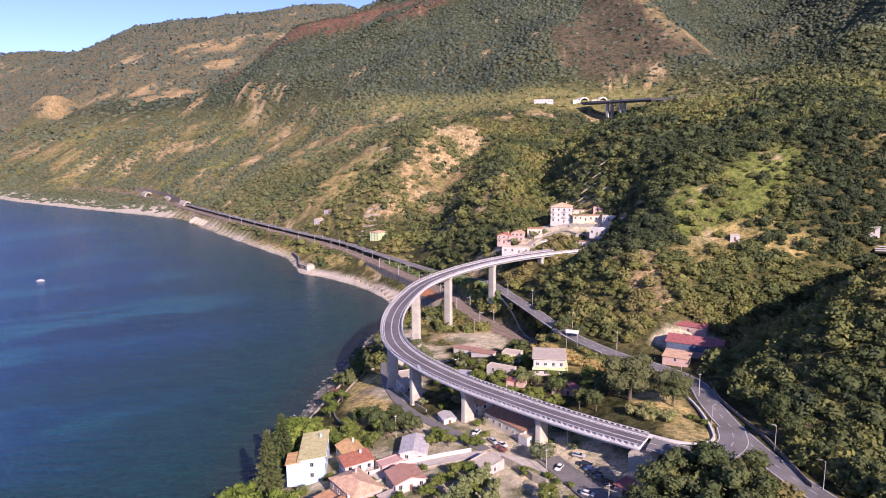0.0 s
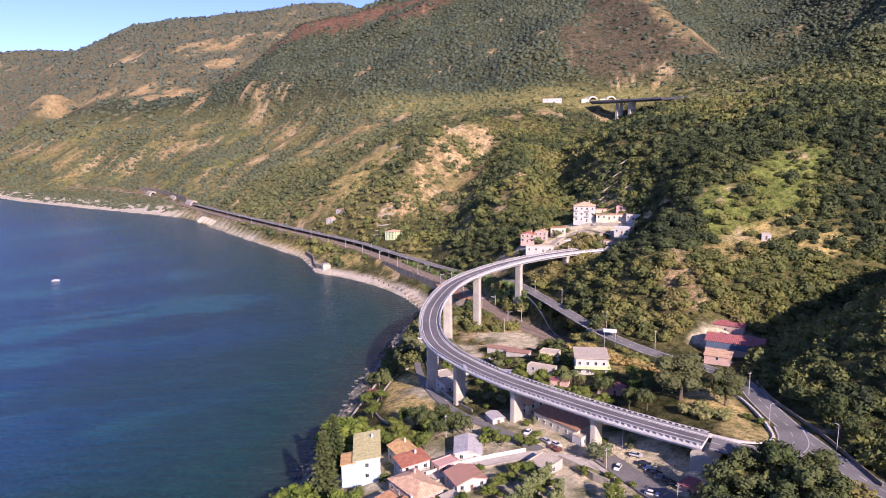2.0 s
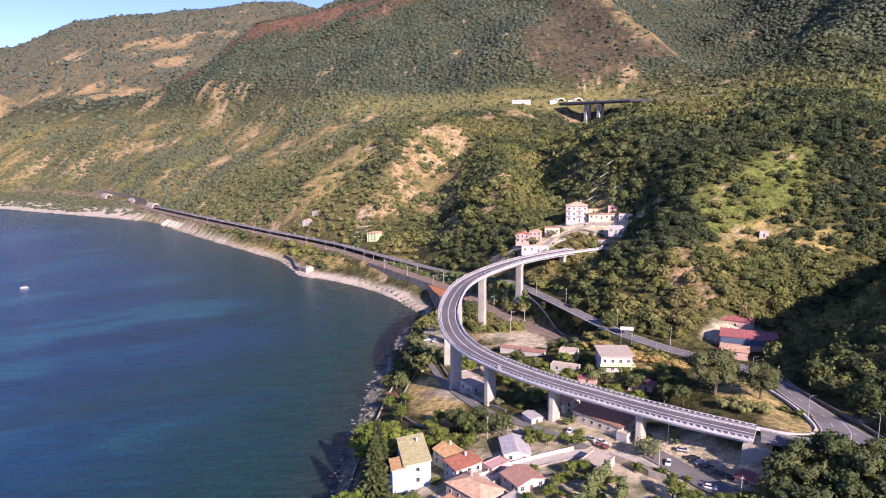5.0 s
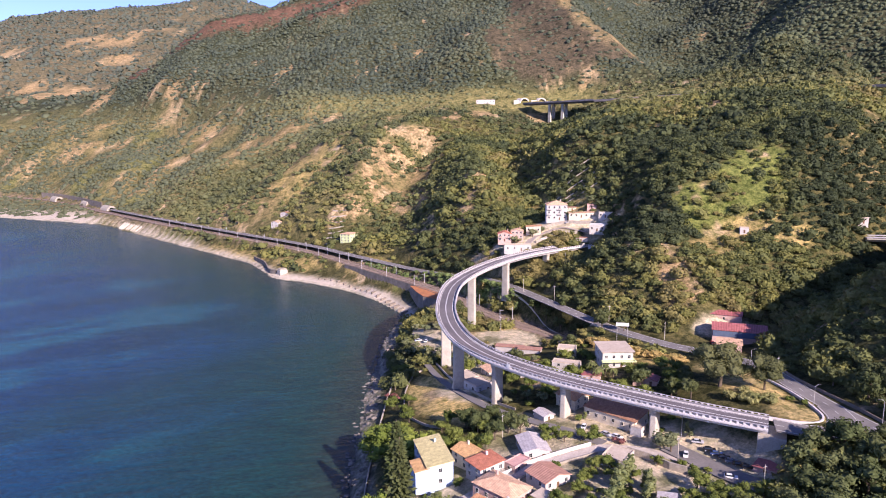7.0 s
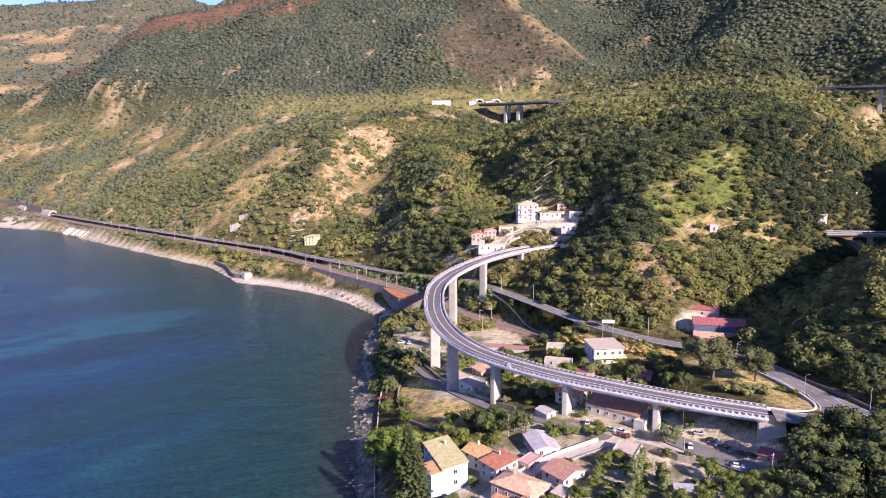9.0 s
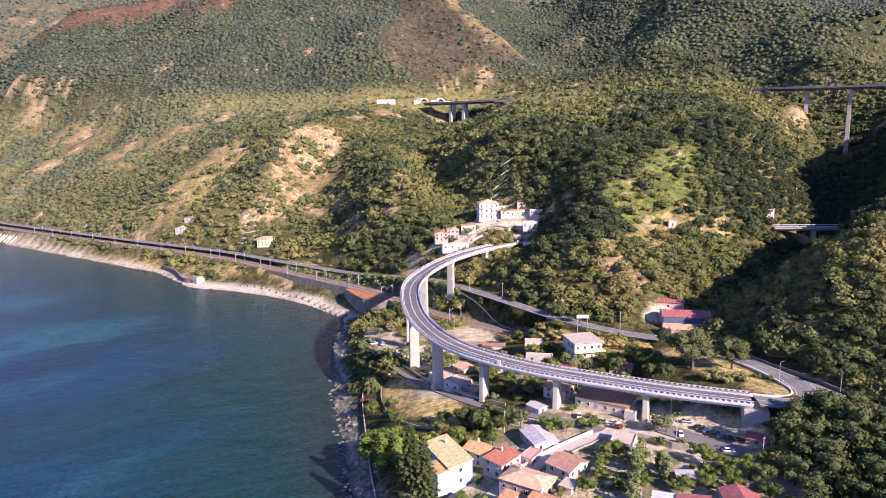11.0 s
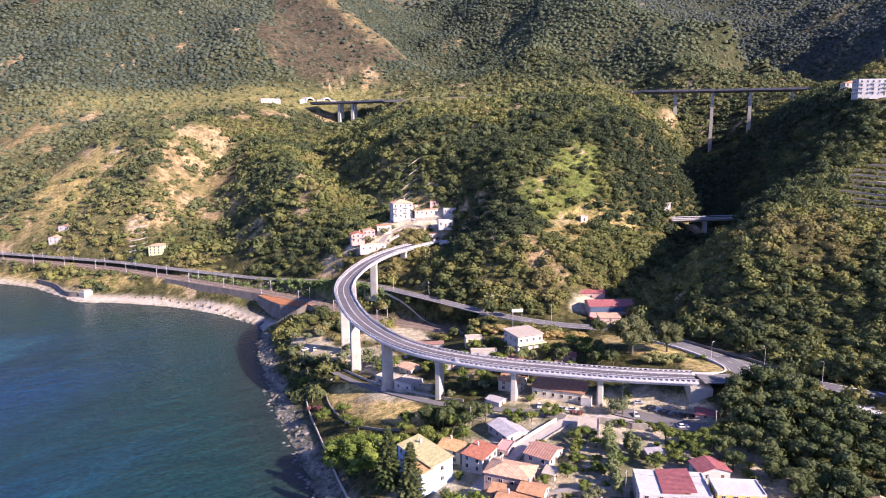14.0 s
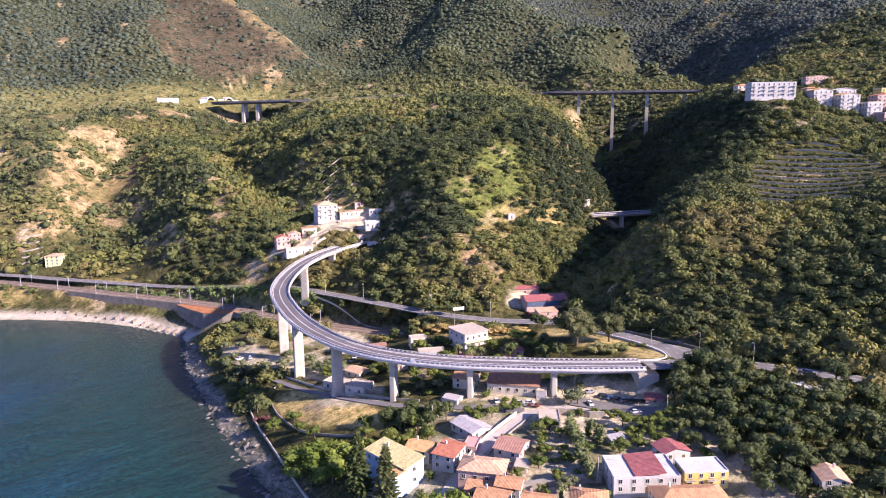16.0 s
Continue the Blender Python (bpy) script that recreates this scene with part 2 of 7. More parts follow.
GUIDES = dict(
    sea_wall=[(-88, 60, 5), (-78, 160, 5.5), (-69, 252, 6), (-65, 276, 6), (-61, 298, 6), (-56, 322, 6), (-51, 352, 6), (-44, 390, 6.5), (-36, 430, 8), (-27, 455, 8.5), (-18, 478, 9)],
    wall_foot=[(-6, 484, 5), (-14, 505, 4.5), (-35, 545, 4.2), (-57, 586, 4.2)],
    beach_back=[(-17, 490, 4), (-30, 530, 3), (-56, 574, 3), (-90, 628, 4), (-134, 672, 5), (-160, 738, 5), (-240, 850, 5)],
    beach_far=[(-500, 1172, 4), (-640, 1300, 5), (-760, 1385, 6), (-900, 1515, 7)],
    village_low=[(-62, 120, 9), (-60, 200, 11), (-52, 230, 14), (-45, 268, 16), (-44, 300, 13), (-40, 336, 11.5), (-32, 380, 11), (-28, 430, 11)],
    village_mid=[(0, 100, 20), (-25, 160, 21), (-32, 212, 20), (-14, 236, 21.5), (-10, 270, 20.5), (-24, 303, 17), (-14, 350, 14), (2, 408, 14)],
    village_high=[(60, 80, 30), (35, 150, 27), (20, 190, 25.5), (6, 243, 24), (10, 290, 23), (20, 340, 19), (22, 380, 15.5)],
    car_park=[(62, 150, 29), (48, 188, 26.5), (58, 200, 26.8), (34, 224, 25), (40, 250, 26), (40, 285, 27.5), (48, 315, 26)],
    traffic_island=[(72, 216, 36), (85, 214, 35.5), (74, 240, 36), (84, 262, 34)],
    bowl_east=[(30, 431, 21), (44, 425, 27), (61, 446, 37), (85, 462, 46)],
    shops=[(105, 318, 32), (120, 322, 33), (140, 328, 38)],
    right_foot=[(118, 255, 37), (112, 225, 37), (110, 195, 37), (118, 160, 39), (135, 110, 43)],
    right_slope=[(125, 192, 40), (142, 188, 45), (147, 205, 53), (125, 235, 48), (135, 258, 53)],
    right_crest=[(126, 281, 37), (143, 263, 56), (161, 242, 78), (182, 207, 77), (205, 165, 81), (222, 125, 100)],
    right_high=[(165, 66, 72), (190, 58, 84), (215, 52, 94), (250, 45, 100), (310, 50, 112), (260, -60, 100)],
    terraces=[(200, 250, 86), (250, 232, 90), (320, 250, 104), (380, 240, 118)],
    right_ridge=[(187, 296, 64), (240, 300, 88), (300, 300, 103), (352, 300, 118), (387, 309, 148), (410, 317, 160), (478, 337, 165), (566, 386, 164), (700, 470, 188), (900, 560, 235), (1200, 680, 315), (1500, 800, 420)],
    town_slope=[(428, 248, 126), (464, 287, 149), (478, 252, 138), (528, 274, 154), (543, 314, 164)],
    ravine_rim=[(304, 338, 82), (330, 347, 95), (352, 355, 108), (380, 366, 126), (412, 379, 147), (480, 423, 160), (570, 474, 165), (648, 512, 173)],
    ramp=[(68, 199, 36.2), (78, 194, 36), (90, 191, 35.6)],
    right_back=[(420, 170, 116), (600, 220, 150), (900, 300, 240), (1300, 300, 330)],
    ravine=[(150, 316, 37), (193, 320, 42), (240, 350, 49), (290, 375, 58), (350, 425, 72), (430, 510, 92), (520, 590, 104), (600, 660, 112), (660, 780, 165), (690, 950, 220), (620, 1180, 246), (640, 1260, 250)],
    nose=[(92, 346, 36), (102, 360, 52), (118, 390, 74), (139, 423, 90), (160, 470, 114), (174, 564, 130), (182, 595, 142), (250, 700, 162), (350, 820, 177), (420, 900, 184)],
    hill_front=[(108, 330, 40), (135, 345, 56), (190, 350, 62), (246, 379, 76), (280, 400, 88)],
    hill_mid=[(99, 396, 68), (168, 386, 73), (185, 398, 90), (242, 425, 112), (296, 418, 98)],
    motorway_bed=[(312, 940, 179.5), (360, 893, 181), (440, 813, 184), (503, 733, 184), (348, 880, 178), (428, 800, 181)],
    pier_knoll=[(560, 650, 158), (540, 640, 150)],
    hill_top=[(133, 600, 130), (213, 531, 132), (215, 455, 122), (272, 440, 131), (330, 470, 128), (420, 560, 150), (520, 690, 172)],
    hamlet=[(101, 474, 50.5), (104, 461, 48), (70, 492, 56), (44, 500, 53), (81, 514, 66), (86, 498, 62), (104, 498, 68), (122, 486, 71), (52, 486, 49), (98, 545, 73), (94, 610, 78), (100, 690, 90), (125, 800, 108), (172, 930, 130)],
    hill_west=[(116, 600, 104), (130, 690, 118), (160, 800, 134)],
    gully_head=[(185, 940, 134), (215, 965, 140), (250, 1010, 146), (292, 1062, 162)],
    bridge_gully=[(190, 970, 142), (212, 990, 143), (236, 985, 143), (228, 950, 142), (262, 968, 150), (205, 1015, 148), (222, 1035, 152), (178, 990, 147), (240, 1050, 160)],
    portal_yard=[(222, 1084, 178), (240, 1078, 178), (256, 1086, 178.5), (214, 1072, 177), (225, 1116, 193), (260, 1118, 194), (243, 1110, 192)],
    spur=[(14, 540, 40), (24, 560, 54), (46, 596, 82), (62, 680, 104), (70, 780, 116), (75, 880, 122)],
    gully=[(-30, 618, 24), (-8, 690, 42), (-8, 760, 58), (-10, 813, 69), (30, 900, 100)],
    cliff_spur=[(-65, 672, 22), (-75, 745, 44), (-62, 790, 84), (-50, 839, 112), (-32, 900, 138)],
    slope_low=[(-108, 849, 68), (-184, 915, 64), (-255, 1000, 40), (-295, 1118, 79), (-400, 1180, 30), (-428, 1267, 64), (-565, 1398, 80)],
    slope_mid=[(-130, 960, 100), (-194, 1072, 88), (-156, 1117, 116), (-350, 1330, 110), (-540, 1560, 125), (-761, 1674, 130), (-1000, 1830, 130)],
    edge=[(-30, 930, 150), (20, 952, 150), (-58, 1032, 151), (65, 1010, 157), (137, 1050, 169), (-143, 1290, 184), (-408, 1555, 174), (-600, 1740, 203), (-900, 2050, 210)],
    shelf=[(-33, 1175, 174), (120, 1110, 177), (215, 1085, 178), (330, 1000, 184), (450, 880, 187), (523, 760, 185)],
    shelf_west=[(-485, 1665, 236), (-250, 1480, 215)],
    burnt_foot=[(258, 1161, 230), (386, 1190, 280), (486, 1187, 240)],
    mountain_foot=[(172, 1243, 265), (84, 1439, 293), (-72, 1473, 300), (-271, 1720, 315), (-502, 1867, 331)],
    burnt_spur=[(504, 1238, 253), (455, 1226, 275), (412, 1222, 306), (392, 1330, 360), (400, 1440, 405), (470, 1640, 470), (560, 1850, 550)],
    burnt_face=[(330, 1215, 262), (300, 1330, 318), (290, 1450, 362)],
    red_ridge=[(-611, 1900, 286), (-474, 1900, 365), (-405, 1930, 409), (-348, 1900, 418), (-224, 1900, 440), (-106, 2000, 506), (40, 2050, 545), (200, 2200, 600)],
    back_slope=[(58, 1627, 372), (-123, 1748, 408), (183, 1548, 388), (235, 1332, 320)],
    red_valley=[(-760, 2060, 215), (-560, 2120, 235), (-380, 2220, 285), (-200, 2340, 345), (0, 2450, 430)],
    far_valley=[(570, 1285, 232), (545, 1400, 275), (600, 1520, 305), (680, 1500, 340), (820, 1700, 420), (900, 2100, 560)],
    green_peak=[(560, 860, 205), (613, 986, 265), (660, 1066, 282), (758, 1207, 332), (880, 1350, 420), (1000, 1600, 560)],
    peak_side=[(615, 876, 230), (734, 795, 234), (790, 740, 222), (800, 990, 304), (900, 900, 300)],
    green_flank=[(825, 618, 184), (847, 678, 212), (872, 750, 254), (900, 831, 302), (900, 905, 326), (893, 983, 350), (905, 1065, 385), (919, 1145, 420), (960, 1300, 480)],
    flank_lee=[(930, 640, 168), (960, 720, 182), (1000, 800, 200), (1040, 890, 220), (1080, 1000, 250)],
    back_valley=[(850, 745, 200), (1078, 1130, 285), (1200, 1000, 300), (1400, 1300, 480)],
    high_back=[(300, 2300, 640), (900, 2300, 690), (1500, 1900, 690), (1900, 1300, 640), (2100, 700, 560), (2100, 0, 420)],
    behind=[(300, -200, 80), (600, -100, 170), (1200, 0, 300), (40, -200, 40), (-60, -200, 8)],
    far_slope=[(-1562, 2600, 262), (-1451, 2600, 294), (-1644, 2600, 115), (-1405, 2600, 116), (-1249, 2600, 385), (-975, 2600, 341), (-1000, 2350, 270)],
    far_crest=[(-2437, 3800, 584), (-2219, 3800, 588), (-2004, 3800, 564), (-1841, 3800, 646), (-1680, 3800, 718), (-1400, 3800, 750), (-1121, 3800, 763), (-691, 3800, 816), (-538, 3800, 808), (-402, 3800, 763), (0, 3700, 700)],
    far_back=[(-2600, 4500, 560), (-1000, 4600, 600), (600, 4300, 640), (2500, 3000, 640)],
)


def along(line, gap):
    """The line with points no further apart than gap."""
    out = []
    for p, q in zip(line, line[1:]):
        p, q = np.array(p, float), np.array(q, float)
        n = max(1, int(np.hypot(*(q - p)[:2]) / gap))
        out += [p + (q - p) * i / n for i in range(n)]
    return out + [np.array(line[-1], float)]


def smooth_line(line, gap=6.0):
    """A rounded line through the points (Catmull-Rom), about gap apart."""
    pts = [np.array(p, float) for p in line]
    pts = [2 * pts[0] - pts[1]] + pts + [2 * pts[-1] - pts[-2]]
    out = []
    for a, b, c, d in zip(pts, pts[1:], pts[2:], pts[3:]):
        n = max(1, int(np.hypot(*(c - b)[:2]) / gap))
        for i in range(n):
            t = i / n
            out.append(0.5 * (2 * b + (c - a) * t + (2 * a - 5 * b + 4 * c - d) * t * t + (3 * b - a - 3 * c + d) * t ** 3))
    return np.array(out + [pts[-2]])


SHORE_LINE = smooth_line(SHORE, 8)
RAIL_LINE = smooth_line(RAIL, 8)
ROAD_LINE = smooth_line(COAST_ROAD, 6)


def to_line(x, y, line):
    """Distance to a line, and the height of the line there."""
    x, y = np.asarray(x, float).ravel(), np.asarray(y, float).ravel()
    best, high = np.full(len(x), 1e9), np.zeros(len(x))
    for p, q in zip(line, line[1:]):
        d = q[:2] - p[:2]
        t = np.clip(((x - p[0]) * d[0] + (y - p[1]) * d[1]) / max(d @ d, 1e-9), 0, 1)
        r = np.hypot(x - p[0] - t * d[0], y - p[1] - t * d[1])
        near = r < best
        best[near] = r[near]
        if len(p) > 2:
            high[near] = (p[2] + t * (q[2] - p[2]))[near]
    return best, high


def on_land(x, y):
    """Inland of the shore line."""
    ring = [(9000, -200)] + [tuple(p[:2]) for p in SHORE_LINE] + [(9000, 4000)]
    x, y = np.asarray(x, float).ravel(), np.asarray(y, float).ravel()
    inside = np.zeros(len(x), bool)
    for (ax, ay), (bx, by) in zip(ring, ring[1:] + ring[:1]):
        if ay == by:
            continue
        hit = ((ay > y) != (by > y)) & (x < (bx - ax) * (y - ay) / (by - ay) + ax)
        inside ^= hit
    return inside


def _guide_points():
    pts = []
    for line in list(GUIDES.values()) + [RAIL, COAST_ROAD, [(*p, 0.3) for p in SHORE]]:
        far = np.hypot(line[0][0], line[0][1] - 200)
        pts += along(line, 14 + 0.05 * far)
    pts = np.array(pts)
    keep = []
    for p in pts:                                     # no two nearly on one spot
        far = np.hypot(p[0], p[1] - 200)
        if all((p[0] - q[0]) ** 2 + (p[1] - q[1]) ** 2 > (4 + 0.012 * far) ** 2 for q in keep):
            keep.append(p)
    return np.array(keep)


_G = _guide_points()
_SOFT = 14.0 ** 2


def _solve():
    g = _G[:, :2]
    k = -np.sqrt(((g[:, None] - g[None]) ** 2).sum(2) + _SOFT) / 1000
    n = len(g)
    one = np.c_[np.ones(n), g / 1000]
    a = np.zeros((n + 3, n + 3))
    a[:n, :n] = k + np.eye(n) * 0.0015
    a[:n, n:], a[n:, :n] = one, one.T
    return np.linalg.solve(a, np.r_[_G[:, 2], 0, 0, 0])


_W = _solve()


def bare_height(x, y):
    x, y = np.asarray(x, float).ravel(), np.asarray(y, float).ravel()
    out = np.empty(len(x))
    for i in range(0, len(x), 20000):
        s = slice(i, i + 20000)
        r = -np.sqrt((x[s, None] - _G[None, :, 0]) ** 2 + (y[s, None] - _G[None, :, 1]) ** 2 + _SOFT) / 1000
        out[s] = r @ _W[:-3] + _W[-3] + (x[s] * _W[-2] + y[s] * _W[-1]) / 1000
    return out


def gullies(x, y, z):
    """Storm gullies down the coastal slope: how deep in one, and where the slope has them."""
    u, v = -0.62 * x + 0.785 * y, 0.785 * x + 0.62 * y
    f = np.abs(fbm(u / 120 + 0.5 * fbm(x / 130, y / 130, 3, 47), v / 520, 3, 45))
    mask = step(640, 780, y + 0.6 * x) * step(16, 40, z) * step(178, 150, z) * step(90, 10, x) * step(2600, 2000, y)
    return np.clip(1 - f / 0.2, 0, 1), mask


def height(x, y):
    """The height of the ground."""
    x, y = np.asarray(x, float).ravel(), np.asarray(y, float).ravel()
    z = bare_height(x, y)
    far = np.hypot(x, y - 150)
    wild = step(10, 45, z - 14) * step(200, 420, far)                 # hills only: the village stays level
    wild = wild * (1 - 0.85 * step(130, 80, np.hypot(x - 225, y - 1010)))
    z = z + wild * (np.minimum(far, 1700) / 1000 * 15 * step(4200, 2200, far) * fbm(x / 150, y / 150, 5, 3) - 3 * np.abs(fbm(x / 38, y / 38, 3, 9)))
    cut_, mask = gullies(x, y, z)
    z = z - 10 * cut_ * mask
    ridged = (1 - 2.2 * np.abs(fbm(x / 330 + 0.2 * fbm(x / 120, y / 120, 3, 15), y / 330, 4, 13))) * step(215, 300, z)
    z = z + 20 * ridged * step(4200, 3000, far) * (1 - 0.9 * step(190, 110, np.hypot(x - 400, y - 1300)))
    ds, _ = to_line(x, y, SHORE_LINE)
    land = on_land(x, y)
    z = np.where(land, np.maximum(z, 0.15 + 0.05 * np.minimum(ds, 40)), z)
    dr, zr = to_line(x, y, ROAD_LINE)
    s = step(5.5, 16, dr)
    z = zr * (1 - s) + z * s
    dt, zt = to_line(x, y, RAIL_LINE)
    s = step(6.0, np.where((y > 470) & (y < 640), 9.5, 17), dt)
    z = (zt - 0.1) * (1 - s) + z * s
    return np.where(land, z, -np.minimum(9, 0.25 + 0.06 * ds))


def ground(x, y):
    """The height of the ground sheet at one place."""
    i, j = int(np.clip(np.searchsorted(xs, x) - 1, 0, len(xs) - 2)), int(np.clip(np.searchsorted(ys, y) - 1, 0, len(ys) - 2))
    u, v = (x - xs[i]) / (xs[i + 1] - xs[i]), (y - ys[j]) / (ys[j + 1] - ys[j])
    return float((Z[j, i] * (1 - u) + Z[j, i + 1] * u) * (1 - v) + (Z[j + 1, i] * (1 - u) + Z[j + 1, i + 1] * u) * v)


def _ticks(lo, a, b, hi, fine, grow):
    mid = list(np.arange(a, b + 0.01, fine))
    s, v, left = fine, a, []
    while v > lo:
        s *= grow
        v -= s
        left.append(v)
    s, v, right = fine, b, []
    while v < hi:
        s *= grow
        v += s
        right.append(v)
    return np.array(left[::-1] + mid + right)


xs, ys = _ticks(-3400, -80, 200, 2700, 2.6, 1.030), _ticks(-260, 110, 520, 4600, 2.6, 1.022)
X, Y = np.meshgrid(xs, ys)
Z = height(X, Y).reshape(X.shape)
_nx, _ny = len(xs), len(ys)
_i = np.arange(_nx * _ny).reshape(_ny, _nx)
_quads = np.stack([_i[:-1, :-1], _i[:-1, 1:], _i[1:, 1:], _i[1:, :-1]], -1).reshape(-1, 4)


# ---- ground, its soils, and the sea ----
def spots(x, y, places):
    """How deep a place lies in any of the oval patches (x, y, rx, ry, turn)."""
    best = np.zeros(len(x))
    for cx, cy, rx, ry, turn in places:
        c, s = math.cos(radians(turn)), math.sin(radians(turn))
        u, v = ((x - cx) * c + (y - cy) * s) / rx, (-(x - cx) * s + (y - cy) * c) / ry
        best = np.maximum(best, np.clip(1.35 - np.hypot(u, v), 0, 1))
    return best


CLIFFS = [(-30, 850, 26, 40, 0), (-52, 800, 20, 40, 10), (-15, 880, 34, 30, 0), (18, 935, 48, 16, 0), (-60, 755, 14, 20, 0), (-150, 1110, 20, 34, 35), (80, 1000, 44, 20, 20), (-78, 1195, 34, 22, -30), (122, 1024, 34, 18, 10), (10, 735, 8, 26, 0), (-78, 750, 12, 14, 0),
          (107, 354, 12, 20, 0), (110, 366, 8, 12, 0), (-12, 745, 7, 26, 0), (228, 1040, 16, 14, 0), (31, 585, 8, 22, -25), (54, 640, 12, 36, 0), (246, 455, 10, 8, 0), (262, 600, 20, 14, 0),
          (-1450, 2590, 130, 70, 10), (-960, 2330, 150, 70, 30), (-1080, 2400, 90, 50, 20), (-1239, 2432, 80, 40, 0), (-680, 1860, 60, 30, 30), (-1430, 3000, 170, 44, 35), (-1090, 2995, 130, 60, 0), (-940, 2960, 110, 70, 0), (-870, 2760, 80, 60, 0), (-800, 3040, 110, 50, 0),
          (-654, 1571, 34, 20, 0), (-770, 1585, 30, 20, 0), (-1160, 1920, 60, 40, 0), (-386, 1294, 34, 14, 0), (-955, 1930, 60, 16, 0), (-469, 1650, 60, 14, -40), (-182, 1525, 14, 34, 0), (84, 1388, 16, 20, 0), (690, 905, 20, 16, 0), (44, 925, 20, 12, 0), (330, 1120, 12, 5, 10)]
DRY = [(-35, 294, 12, 42, 8), (172, 386, 26, 14, 0), (150, 372, 18, 16, 0), (190, 368, 22, 12, 0), (84, 212, 11, 10, 0), (80, 236, 12, 16, 0), (84, 262, 10, 14, 0), (58, 300, 9, 26, 20), (-55, 620, 16, 40, 40), (-120, 678, 14, 40, 40), (-210, 790, 12, 90, 40),
       (10, 1010, 70, 24, 15), (112, 526, 16, 22, 0), (100, 560, 20, 24, 0), (640, 480, 60, 22, 20), (20, 395, 14, 14, 0),
       # the burnt spur's crest strips: dry grass, its sunlit edge also in the colour
       (470, 1228, 60, 9, -20), (415, 1225, 26, 12, 0), (395, 1300, 16, 50, 5), (-110, 900, 50, 60, 20), (-170, 1010, 60, 40, 20), (-290, 1180, 60, 40, 30),  (398, 1290, 12, 80, 5), (400, 1420, 14, 90, 0)]
MEADOW = [(196, 418, 24, 30, -25), (214, 440, 20, 18, 0), (182, 402, 22, 12, 0), (150, 410, 14, 20, 0), (-30, 560, 10, 60, 28), (15, 480, 8, 30, 20)]
BURNT = [(405, 1200, 60, 50, 0), (270, 1270, 70, 110, 0), (310, 1185, 90, 40, 0), (345, 1240, 80, 70, -10), (340, 1330, 70, 100, -10), (345, 1420, 70, 120, -10), (380, 1560, 70, 120, -20), (460, 1225, 40, 26, 0), (-250, 1890, 260, 46, 0), (-60, 1790, 90, 40, 20), (-560, 1900, 60, 40, 0)]
EARTH = [(-30, 405, 8, 22, 10), (-22, 372, 8, 16, 0), (92, 499, 26, 10, -12), (58, 494, 16, 9, 0), (110, 482, 10, 8, 0), (-2, 215, 56, 40, -20), (6, 178, 40, 46, 0), (-4, 130, 34, 46, 0), (40, 205, 16, 26, 0), (20, 378, 17, 22, 15), (-27, 395, 9, 26, 0), (-12, 345, 12, 30, 0), (45, 200, 18, 22, 30), (86, 511, 18, 8, 10), (48, 500, 10, 6, 0), (118, 320, 16, 9, 0), (-20, 300, 12, 24, 0)]
gx, gy, gz = X.ravel(), Y.ravel(), Z.ravel()
wob = 0.45 * fbm(gx / 30, gy / 30, 4, 21) + 0.3 * fbm(gx / 9, gy / 9, 3, 33)
wide = 0.5 * fbm(gx / 140, gy / 140, 4, 51)
d_shore, _ = to_line(gx, gy, SHORE_LINE)
d_rail, _ = to_line(gx, gy, RAIL_LINE)


def soils(x, y, wob, wide, slope_share):
    bare = step(0.38, 0.66, 0.85 * spots(x, y, CLIFFS) + 1.7 * wob + slope_share * 0.3)
    dry = step(0.28, 0.62, spots(x, y, DRY) + wob + 0.3 * wide)
    burnt = step(0.2, 0.45, spots(x, y, BURNT) + 0.5 * wob)
    earth = step(0.25, 0.55, spots(x, y, EARTH) + 0.8 * wob)
    return bare, dry, burnt, earth


def zones(x, y, z):
    """The grassy motorway shelf, the mountain far behind with haze put into its colours, and the tawny slope over the
    railway.
    """
    ragged = 30 * fbm(x / 90, y / 90, 4, 27)
    shelf = step(158, 172, z + 0.3 * ragged) * step(215, 190, z + 0.4 * ragged) * step(640, 800, y) * (0.35 + 0.65 * step(-320, 20, x))
    back = step(2020, 2200, y + 0.25 * x + ragged)
    coast = step(660, 760, y + 0.6 * x) * step(175, 155, z + 0.3 * ragged) * step(70, 0, x)
    return shelf, back, coast


_gy, _gx = np.gradient(Z, ys, xs)
SLOPE = np.hypot(_gx, _gy).ravel()
steep = np.clip((SLOPE - 0.62) * 1.6, 0, 0.5)
bare, dry, burnt, earth = soils(gx, gy, wob, wide, steep)
beach = step(19, 9, d_shore + 10 * wob + 7 * step(640, 700, gy) - 60 * step(1080, 1180, gy)) * step(470, 490, gy) * step(5.5, 3.5, gz - 3.5 * step(1080, 1180, gy))
rocky = step(11, 5, d_shore + 6 * wob) * step(482, 462, gy)
ballast = step(8.5, 6.0, d_rail + wob)


def blend(col, share, rgb):
    return col * (1 - share[:, None]) + np.array(rgb)[None] * share[:, None]


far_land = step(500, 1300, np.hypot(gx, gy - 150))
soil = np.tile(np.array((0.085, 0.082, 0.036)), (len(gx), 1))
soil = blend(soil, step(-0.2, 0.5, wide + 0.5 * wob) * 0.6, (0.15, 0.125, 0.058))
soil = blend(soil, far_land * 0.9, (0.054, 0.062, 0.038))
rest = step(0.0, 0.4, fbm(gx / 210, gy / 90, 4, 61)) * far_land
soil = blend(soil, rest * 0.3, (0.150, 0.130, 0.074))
shelf_land, back_land, coast_land = zones(gx, gy, gz)
soil = blend(soil, coast_land * 0.8, (0.205, 0.175, 0.085))
soil = blend(soil, coast_land * step(0.0, 0.25, fbm(gx / 70, gy / 70, 4, 65)) * 0.6, (0.165, 0.175, 0.068))
